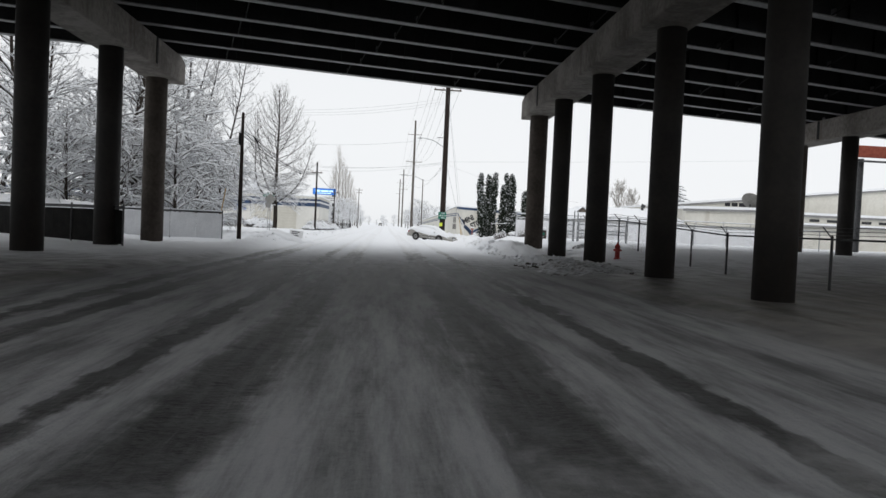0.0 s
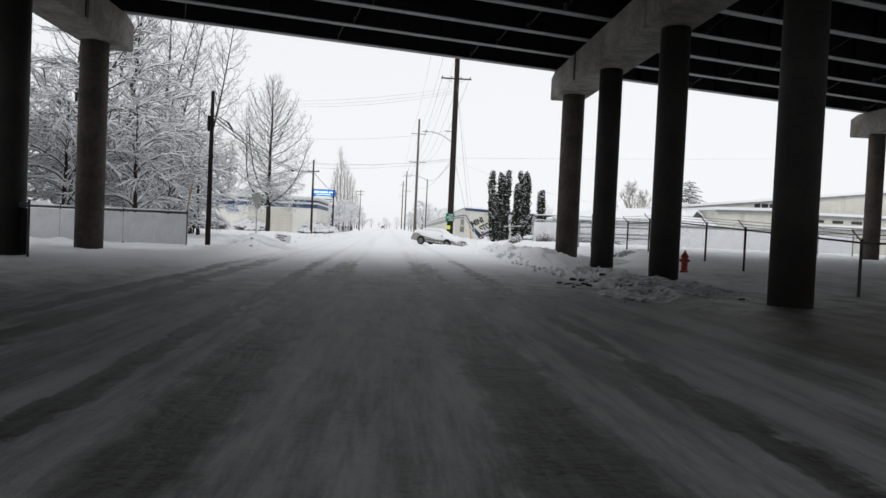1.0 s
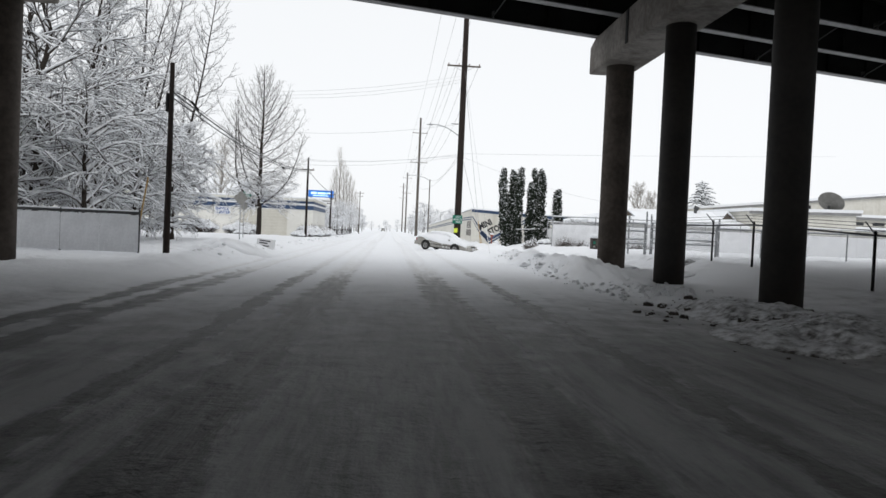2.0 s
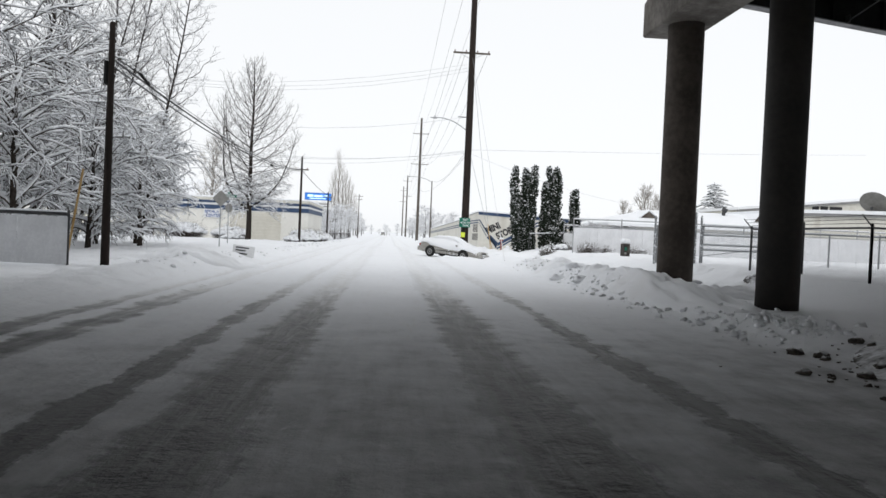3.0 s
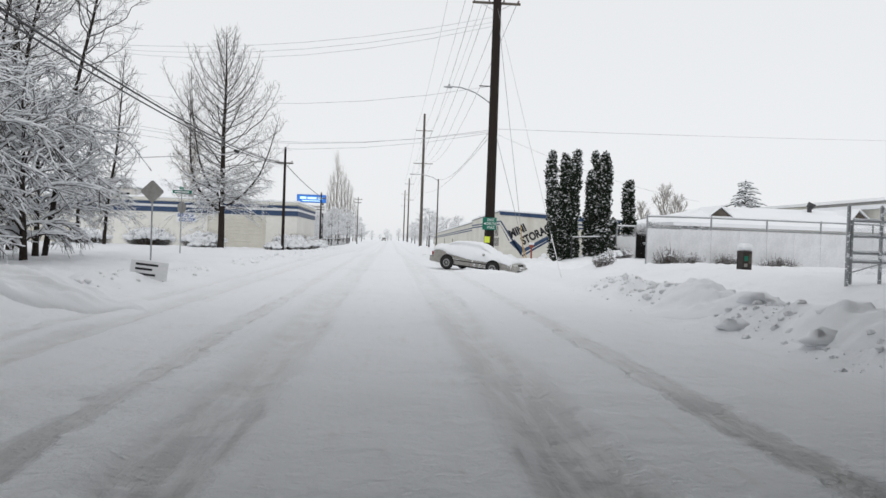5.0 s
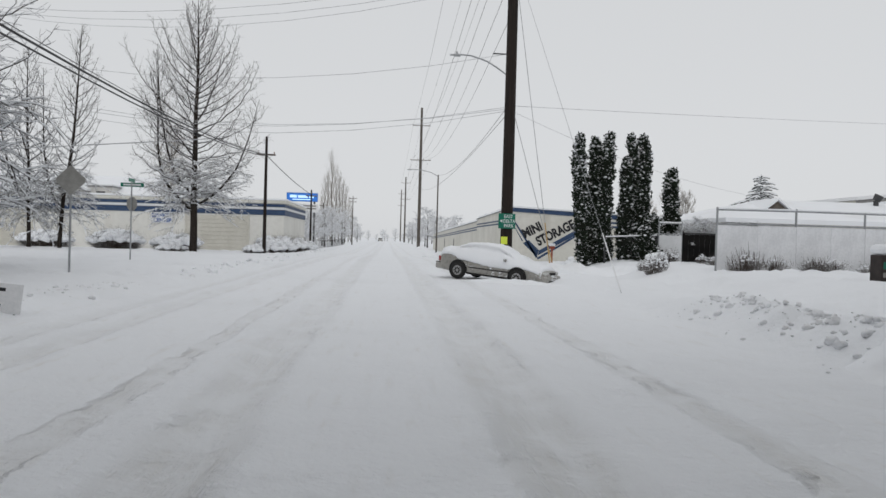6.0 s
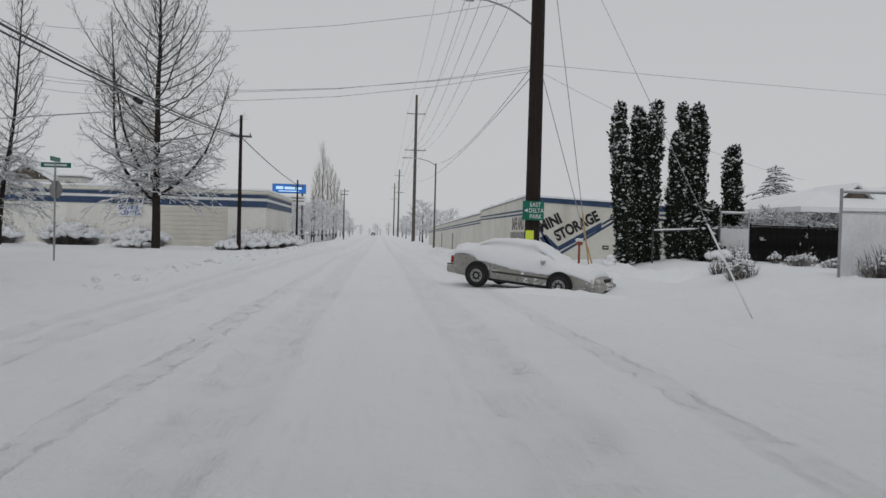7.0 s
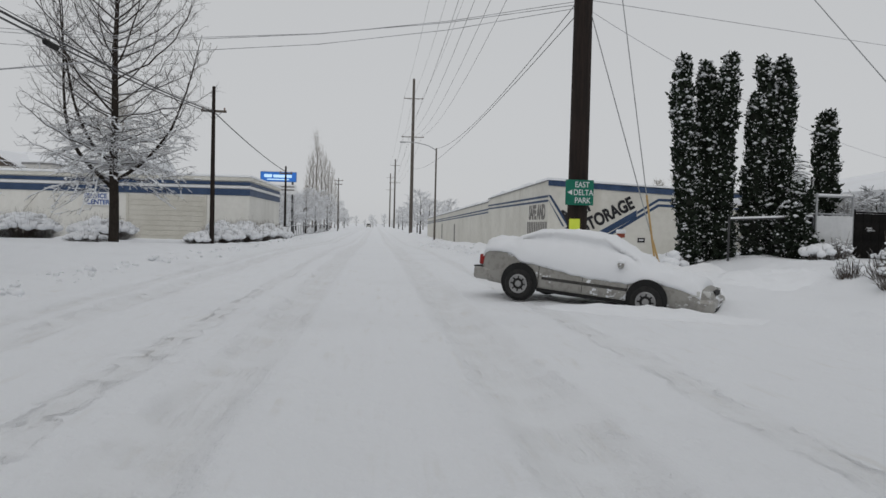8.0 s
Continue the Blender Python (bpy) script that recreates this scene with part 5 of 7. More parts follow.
for x, y, top, r, s, tilt in ((11.02, 84.1, 7.55, 0.38, 1, -4.0), (10.86, 83.8, 5.7, 0.27, 9, -4.2), (11.56, 84.3, 7.4, 0.38, 2, 0.2), (12.02, 83.9, 7.6, 0.4, 3, 0.4), (13.2, 83.9, 6.3, 0.34, 4, -1.0), (13.66, 84.2, 7.55, 0.35, 5, -0.3), (14.12, 83.9, 7.55, 0.39, 10, 0.2)):
    cedar(x, y, top - gz(x, y), r, s, "tall dark columnar cedar flecked with snow", tilt)
cedar(15.7, 83.9, 5.75 - gz(15.66, 83.9), 0.4, 6, "smaller columnar cedar standing apart, flecked with snow", 0.6)
cedar(14.5, 83.0, 2.4, 0.5, 7, "short bushy cedar between the tall ones")
cedar(14.0, 82.7, 1.8, 0.55, 8, "low bushy cedar behind the snowy rail")


def fir(x, y, height, seed):
    """A small conifer with drooping snow-laden boughs."""
    rng = np.random.default_rng(seed)
    t = thing("fir_tree", pose(x, y, gz(x, y)), "small fir with drooping snow-laden boughs behind the roof", "tree")
    part("trunk", tube(bmesh.new(), (0, 0, -0.3), (-0.12, 0, height), height * 0.018, 0.05, 7), M_BARK, t)
    p0, p1, r = [], [], []
    for k in range(84):
        f = 0.2 + 0.78 * (k / 84)
        a = k * 2.4 + rng.normal(0, 0.3)
        L = height * 0.32 * min(1.0, (1.02 - f) / 0.5) ** 0.9 * (0.6 + 0.6 * rng.random()) + 0.3
        o = np.array([-0.5 * max(0, f - 0.75), 0, f * height])
        d = np.array([math.cos(a), math.sin(a), 0.28])
        q = o + d * L * 0.55
        e = q + np.array([math.cos(a) * 0.5, math.sin(a) * 0.5, -0.12]) * L
        p0 += [o, q]
        p1 += [q, e]
        r += [0.08, 0.075]
        for w in range(11):
            u = 0.25 + 0.75 * rng.random()
            g = o + (q - o) * u / 0.5 if u < 0.5 else q + (e - q) * (u - 0.5) / 0.5
            b = a + rng.normal(0, 0.9)
            h = g + np.array([math.cos(b), math.sin(b), -0.45]) * L * (0.12 + 0.16 * rng.random())
            p0.append(g)
            p1.append(h)
            r.append(0.07)
    r = np.array(r) * height / 8
    part_mesh("crown", tubes_mesh("crown", p0, p1, r, r * 0.5, 3), M_LEAF, t)
    up = np.array([0, 0, 0.05 * height / 8])
    part_mesh("snow_load", tubes_mesh("snow_load", np.array(p0) + up, np.array(p1) + up, r * 1.1, r * 0.7, 3), M_SNOW, t, "snow on the boughs")


fir(71.3, 181.0, 16.2, 4)


# ---- poles, lamps and wires ----
def sagging(a, b, sag, n=14):
    a, b = np.array(a, float), np.array(b, float)
    f = np.linspace(0, 1, n + 1)[:, None]
    p = a + (b - a) * f
    p[:, 2] -= sag * 4 * (f * (1 - f))[:, 0]
    return p


def wire(a, b, sag=0.6, r=0.012, label="thin overhead wire between the poles", material=None, name="overhead_wire", group="overhead wires"):
    ob = part_mesh(name, cable_mesh(name, sagging(a, b, sag), r), material or M_WIRE)
    return tagged(ob, label, "wire", group)


def utility_pole(x, y, height, r, arms, label, material=M_POLE, lean=0.0, z=None, group="utility poles"):
    """A tapered timber pole; arms are (height, half length, turn in degrees, insulators)."""
    t = thing("utility_pole", pose(x, y, gz(x, y) if z is None else z, 0, lean, 0), label, "utility pole", group)
    bm = bmesh.new()
    spin_profile(bm, [(r * 1.02, -0.8), (r, 0.6), (r * 0.86, height * 0.5), (r * 0.66, height - 0.05), (r * 0.5, height)], 14)
    part("shaft", bm, material, t, smooth=True)
    for h, half, turn, count in arms:
        bm = box(bmesh.new(), (-half, r + 0.0, h - 0.07), (half, r + 0.11, h + 0.07), 0.012)
        arm = part("crossarm", bm, M_ARM, t, "timber crossarm capped with snow")
        arm.matrix_local = pose(0, 0, 0, 0, 0, turn)
        for i in range(count):
            px = -half + 0.12 + (2 * half - 0.24) * i / max(1, count - 1)
            bm = bmesh.new()
            spin_profile(bm, [(0.03, 0), (0.06, 0.03), (0.035, 0.07), (0.06, 0.1), (0.03, 0.16)], 8)
            ins = part("insulator", bm, M_CERAMIC, arm)
            ins.matrix_local = pose(px, r + 0.055, h + 0.07)
        if half > 0.7:
            bm = bmesh.new()
            for s in (-1, 1):
                tube(bm, (s * half * 0.6, r + 0.055, h - 0.07), (0, r + 0.03, h - 0.55), 0.015, seg=5)
            part("arm_brace", bm, M_GALV, arm)
    return t


big_pole = utility_pole(6.14, 81.2, 26.0, 0.31, ((16.25, 1.5, 0, 4), (24.5, 1.7, 0, 3)), "tall dark brown timber utility pole carrying a street lamp", z=0.1, lean=0.0)
bm = bmesh.new()
pts = [(-0.25, 0, 9.98), (-0.75, 0, 10.32), (-1.2, 0, 10.58), (-1.6, 0, 10.72), (-2.1, -0.05, 10.84), (-2.65, -0.1, 10.86)]
for a, b in zip(pts, pts[1:]):
    tube(bm, a, b, 0.038, seg=8)
arm = part("lamp_arm", bm, M_GALV, big_pole, "grey curved lamp arm")
bm = bmesh.new()
box(bm, (-2.95, -0.22, 10.76), (-2.6, 0.02, 10.88), 0.04)
box(bm, (-3.15, -0.18, 10.79), (-2.9, -0.02, 10.86), 0.03)
tube(bm, (-2.8, -0.1, 10.88), (-2.8, -0.1, 11.0), 0.05, seg=8)
part("lamp_head", bm, M_GALV, arm, "cobra-head lamp")
bm = box(bmesh.new(), (-0.95, -0.03, 10.98), (-0.2, 0.03, 11.04), 0.01)
part("wire_bracket", bm, M_DARK_METAL, big_pole, "dark bracket holding the crossing wires")


park_sign = thing("park_sign", pose(6.09, 80.8, 2.25), "green park direction sign with white lettering on the utility pole", "sign")
bm = box(bmesh.new(), (-0.44, -0.02, 0), (0.42, 0.0, 0.76), 0.006)
plate = part("sign_plate", bm, M_SIGN_GREEN, park_sign)
for k, (word, dx) in enumerate((("EAST", -0.16), ("DELTA", -0.2), ("PARK", -0.16))):
    letters("lettering", word, 0.24, M_SIGN_WHITE, plate, Matrix.Translation((dx, -0.023, 0.535 - 0.235 * k)) @ pose(0, 0, 0, 90, 0, 0), 0.002, squeeze=0.84, bold=0.006)
bm = bmesh.new()
poly(bm, [(-0.38, -0.026, 0.38), (-0.24, -0.026, 0.3), (-0.24, -0.026, 0.46)], (0, 0.004, 0))
part("arrow", bm, M_SIGN_WHITE, plate)
bm = box(bmesh.new(), (-0.03, 0.0, 0.1), (0.03, 0.1, 0.66), 0.004)
part("bracket", bm, M_GALV, park_sign)
bm = box(bmesh.new(), (-0.16, -0.045, 0.04), (0.17, -0.02, 0.42), 0.006)
marker = part("marker_plate", bm, M_YELLOW)
marker.matrix_world = pose(5.97, 80.9, 1.42)
tagged(marker, "yellow-green marker sheet fixed to the utility pole", "sign")

# guy wires with their yellow guards
for bx, by, top_z, guard in ((8.15, 79.8, 16.3, 2.3), (8.35, 79.9, 9.0, 1.0)):
    a, b = np.array([6.1, 81.2, top_z]), np.array([bx, by, 0.3])
    wire(a, b, 0.0, 0.016, "steel guy wire anchored in the snow", M_GALV, "guy_wire", "guy wires")
    if guard:
        d = unit(a - b)
        bm = tube(bmesh.new(), b + d * 0.1, b + d * guard, 0.03, seg=8)
        tagged(part("guy_guard", bm, M_GUARD), "yellow plastic guard on the guy wire", "guy guard")
wire((6.91, 64.8, 0.2), (6.14, 81.2, 16.05), 0.0, 0.008, "steel guy wire running to an anchor beside the road", M_GALV, "guy_wire", "guy wires")
low, high = np.array([6.91, 64.8, 0.2]), np.array([6.14, 81.2, 16.05])
bm = tube(bmesh.new(), low + (high - low) * 0.005, low + (high - low) * 0.11, 0.02, seg=8)
tagged(part("guy_guard", bm, M_SIGN_WHITE), "white plastic guard on the guy wire by the road", "guy guard")

utility_pole(6.95, 205.0, 30.2, 0.36, ((26.4, 1.9, 0, 3), (18.9, 2.2, 0, 4)), "tall timber utility pole down the street", M_POLE_GREY)
utility_pole(7.6, 362.0, 28.0, 0.36, ((25.5, 2.0, 0, 3), (18.5, 2.2, 0, 4)), "tall timber utility pole farther down the street", M_POLE_GREY)
utility_pole(8.2, 490.0, 31.0, 0.4, ((28.5, 2.2, 0, 3), (21.5, 2.4, 0, 4)), "tall timber utility pole far down the street", M_POLE_GREY)
side_pole = utility_pole(-9.9, 105.3, 9.55, 0.15, ((8.1, 0.75, 8, 2),), "slender dark timber pole beside the service building")
near_pole = utility_pole(-8.75, 45.35, 7.55, 0.13, (), "short dark timber cable pole by the verge")
bm = box(bmesh.new(), (-0.2, -0.1, 5.6), (-0.1, 0.1, 6.35), 0.03)
part("cable_box", bm, M_BLACK, near_pole, "black cable terminal box")
utility_pole(-9.0, 240, 12.8, 0.15, ((12.2, 1.1, 0, 2), (11.3, 0.9, 0, 2)), "distant timber pole with two crossarms", M_POLE_GREY)
utility_pole(-9.9, 142, 8.1, 0.14, ((7.3, 0.7, 0, 2),), "slender timber pole by the blue sign", M_POLE)
utility_pole(-21, 290, 13.0, 0.2, ((12, 1.2, 0, 2), (10.5, 1.2, 0, 2)), "timber pole far down the street", M_POLE_GREY)
utility_pole(-16, 380, 12.0, 0.2, ((11, 1.2, 0, 2),), "timber pole far down the street", M_POLE_GREY)
# high lines down the street
for dx in (-1.6, 0.0, 1.6):
    wire((6.1 + dx, 81.2, 24.7), (6.95 + dx * 1.1, 205, 26.6), 2.0, 0.013)
    wire((6.95 + dx * 1.1, 205, 26.6), (7.6 + dx * 1.2, 362, 25.7), 1.5, 0.016)
    wire((6.1 + dx, 81.2, 24.7), (4.4 + dx, -30, 24.7), 2.0, 0.013)
for dx in (-1.35, -0.45, 0.45, 1.35):
    wire((6.1 + dx, 81.2, 16.48), (6.95 + dx * 1.4, 205, 19.1), 2.6, 0.014)
    wire((6.95 + dx * 1.4, 205, 19.1), (7.6 + dx * 1.4, 362, 18.7), 1.8, 0.016)
wire((6.1, 81.2, 8.6), (6.8, 144.2, 10.3), 1.0, 0.014)
wire((6.1, 81.2, 8.2), (6.95, 205, 12.5), 1.6, 0.014)
# lines across the street, and on behind the cedars
for z0, y1, z1, sag in ((15.4, 96.0, 20.6, 3.7), (15.1, 100.0, 22.3, 4.2), (14.85, 104.6, 24.1, 4.7), (11.15, 94.5, 21.4, 4.96), (8.45, 94.3, 20.6, 5.4), (8.25, 94.6, 20.8, 5.75), (8.35, 95.5, 20.9, 5.2)):
    wire((6.1, 81.2, z0), (-50, y1, z1), sag, 0.012, material=M_WIRE_ICE, label="snow-crusted wire across the street")
wire((6.1, 81.2, 8.5), (60, 112, 14.0), 0.1, 0.012, label="cable running off over the fences", material=M_WIRE_ICE)
wire((6.1, 81.2, 8.3), (24, 92, 5.2), 0.5, 0.009, label="service wire to the low house", material=M_WIRE_ICE)
# the cable bundle along the verge
for dz, r in ((0.0, 0.035), (0.14, 0.012), (-0.22, 0.028)):
    wire((-8.72, 45.35, 6.6 + dz), (-9.9, 105.3, 8.1 + dz * 0.5), 0.85, r, "black cable bundle strung along the verge", M_WIRE, "telephone_cable", "verge cables")
wire((-9.9, 105.3, 8.1), (-9.9, 142, 7.0), 0.25, 0.035, "black cable bundle strung along the verge", M_WIRE, "telephone_cable", "verge cables")
wire((-9.5, 85.0, 6.75), (-45, 97.8, 5.7), 0.1, 0.03, "snow-crusted cable to the house roofs", M_WIRE_ICE, "telephone_cable", "verge cables")
bm = tube(bmesh.new(), (-9.42, 81.0, 6.5), (-9.44, 81.15, 6.49), 0.03, 0.09, seg=10)
tube(bm, (-9.44, 81.15, 6.49), (-9.45, 81.9, 6.48), 0.09, 0.09, 10)
tube(bm, (-9.45, 81.9, 6.48), (-9.46, 82.05, 6.48), 0.09, 0.03, 10)
tagged(part("splice_case", bm, M_BLACK), "black splice case hanging on the cable", "splice case")
tail = thing("cable_tail", pose(-8.6, 45.5, 6.6), "black cable end with a fat splice sleeve hanging from the pole", "cable")
part_mesh("lead", cable_mesh("lead", [(0, 0, 0), (0.14, 0.35, -0.06), (0.3, 0.7, -0.15), (0.36, 0.95, -0.2)], 0.018), M_BLACK, tail)
bm = tube(bmesh.new(), (0.33, 0.85, -0.17), (0.37, 1.0, -0.21), 0.02, 0.05, 10)
tube(bm, (0.37, 1.0, -0.21), (0.47, 1.45, -0.42), 0.05, 0.055, 10)
tube(bm, (0.47, 1.45, -0.42), (0.49, 1.52, -0.47), 0.055, 0.02, 10)
part("splice_sleeve", bm, M_BLACK, tail)
for dx in (-0.02, 0.03):
    part_mesh("tail_end", cable_mesh("tail_end", [(0.48 + dx, 1.48, -0.44), (0.52 + dx, 1.6, -0.62), (0.58 + dx, 1.72, -0.82), (0.66 + dx, 1.8, -0.9)], 0.012), M_BLACK, tail)


def street_lamp(x, y, height, label):
    t = thing("street_lamp", pose(x, y, gz(x, y)), label, "street lamp")
    bm = bmesh.new()
    spin_profile(bm, [(0.16, -0.3), (0.16, 0.02), (0.12, 0.05), (0.085, height)], 12)
    part("mast", bm, M_POLE_GREY, t)
    bm = bmesh.new()
    pts = [(0, 0, height - 0.25), (-0.9, 0, height + 0.25), (-2.2, 0, height + 0.55), (-3.6, 0, height + 0.6)]
    for a, b in zip(pts, pts[1:]):
        tube(bm, a, b, 0.05, seg=7)
    arm = part("lamp_arm", bm, M_GALV, t)
    bm = box(bmesh.new(), (-4.2, -0.14, height + 0.5), (-3.5, 0.14, height + 0.64), 0.04)
    part("lamp_head", bm, M_GALV, arm)


street_lamp(6.8, 144.2, 10.5, "grey street lamp with a long curved arm")


# ---- signs on the verges ----
def sign_post(x, y, height, label, category="sign"):
    t = thing("road_sign", pose(x, y, gz(x, y)), label, category)
    bm = box(bmesh.new(), (-0.03, -0.03, -0.4), (0.03, 0.03, height), 0.006)
    part("post", bm, M_GALV, t)
    return t


dia = sign_post(-10.75, 70.0, 3.55, "back of a diamond warning sign on a galvanised post")
bm = bmesh.new()
poly(bm, [(0, -0.034, 2.62), (0.54, -0.034, 3.16), (0, -0.034, 3.7), (-0.54, -0.034, 3.16)], (0, 0.003, 0))
bmesh.ops.bevel(bm, geom=[e for e in bm.edges if abs(e.verts[0].co.y - e.verts[1].co.y) > 0.001], offset=0.05, segments=3, affect="EDGES")
part("sign_plate", bm, M_SIGN_BACK, dia, "bare metal back of the plate")
stop = sign_post(-12.9, 82.5, 3.95, "street-corner sign post with green name blades and a sign seen edge-on")
stop.matrix_world = pose(-12.9, 82.5, gz(-12.9, 82.5))
bm = box(bmesh.new(), (-0.55, -0.012, 3.72), (0.6, 0.012, 3.92), 0.004)
blade = part("name_blade", bm, M_SIGN_GREEN, stop, "green street-name blade")
bm = box(bmesh.new(), (-0.42, -0.018, 3.78), (0.45, -0.013, 3.86))
part("bar", bm, M_SIGN_WHITE, blade)
bm = box(bmesh.new(), (-0.012, -0.45, 3.96), (0.012, 0.45, 4.14), 0.004)
part("name_blade", bm, M_SIGN_GREEN, stop, "green street-name blade")
bm = bmesh.new()
poly(bm, [(0.035, 0.38 * math.cos(radians(22.5 + 45 * i)), 2.85 + 0.38 * math.sin(radians(22.5 + 45 * i))) for i in range(8)], (0.004, 0, 0))
plate = part("sign_plate", bm, M_SIGN_BACK, stop, "octagonal plate turned away")
plate.matrix_local = pose(0, 0, 0, 0, 0, 62)

# a small slanted yard sign in the snow at the verge
yard = thing("yard_sign", pose(-6.7, 57.0, 0.15, 0, 6, 12), "small white yard sign with dark wording leaning in the snow", "sign")
bm = box(bmesh.new(), (-0.55, -0.012, 0.0), (0.45, 0.012, 0.52), 0.004)
plate = part("sign_plate", bm, M_SIGN_WHITE, yard)
for z, w in ((0.38, 0.6), (0.25, 0.45), (0.1, 0.55)):
    bm = box(bmesh.new(), (-0.42, -0.018, z), (-0.42 + w, -0.0125, z + 0.06))
    part("bar", bm, M_LETTER, plate)
for x in (-0.45, 0.35):
    bm = box(bmesh.new(), (x - 0.015, 0.013, -0.3), (x + 0.015, 0.03, 0.5))
    part("stake", bm, M_GALV, yard)

# the blue roadside sign beyond the service building
blue = thing("roadside_sign", pose(-14.0, 168.0, gz(-14, 168)), "blue illuminated roadside sign with pale unreadable wording", "sign")
for x in (-2.0, 2.0):
    part("post", tube(bmesh.new(), (x, 0, -0.5), (x, 0, 9.05), 0.15, seg=10), M_DARK_METAL, blue)
bm = box(bmesh.new(), (-2.55, -0.25, 7.7), (2.55, 0.25, 9.1), 0.04)
cab = part("cabinet", bm, M_SIGN_BLUE, blue, "bright blue sign cabinet")
part("lit_face", box(bmesh.new(), (-2.45, -0.252, 7.78), (2.45, -0.2505, 9.02)), M_LIT_BLUE, cab, "lit blue face")
for x0, x1, z0, z1 in ((-2.0, -0.9, 8.3, 8.75), (-0.7, 0.9, 8.3, 8.7), (1.1, 1.9, 8.3, 8.7), (-1.6, 1.5, 7.95, 8.1)):
    part("bar", box(bmesh.new(), (x0, -0.27, z0), (x1, -0.252, z1)), M_LIT_PALE, cab, "pale lit wording")
bm = box(bmesh.new(), (-0.6, -0.2, 5.9), (2.6, 0.2, 7.3), 0.03)
low = part("reader_board", bm, M_SIGN_WHITE, blue, "white lower panel with dark wording")
for z in (6.9, 6.45):
    bm = box(bmesh.new(), (-0.3, -0.215, z), (2.3, -0.203, z + 0.18))
    part("bar", bm, M_LETTER_GREY, low)
bm = box(bmesh.new(), (-2.55, -0.25, 9.104), (2.55, 0.25, 9.22), 0.04)
part("snow_cap", bm, M_SNOW, blue)
# the red billboard far off beside the viaduct
board = thing("billboard", pose(41.0, 62, 0), "distant red billboard on a steel mast", "billboard")
part("mast", tube(bmesh.new(), (0, 0, -0.5), (0, 0, 9.0), 0.25, seg=10), M_DARK_METAL, board)
bm = box(bmesh.new(), (-1.0, -0.2, 9.15), (5, 0.2, 10.15), 0.03)
part("panel", bm, M_RUST, board, "red panel")
bm = box(bmesh.new(), (-1.6, -0.9, 8.7), (5, -0.205, 8.8))
part("catwalk", bm, M_DARK_METAL, board)


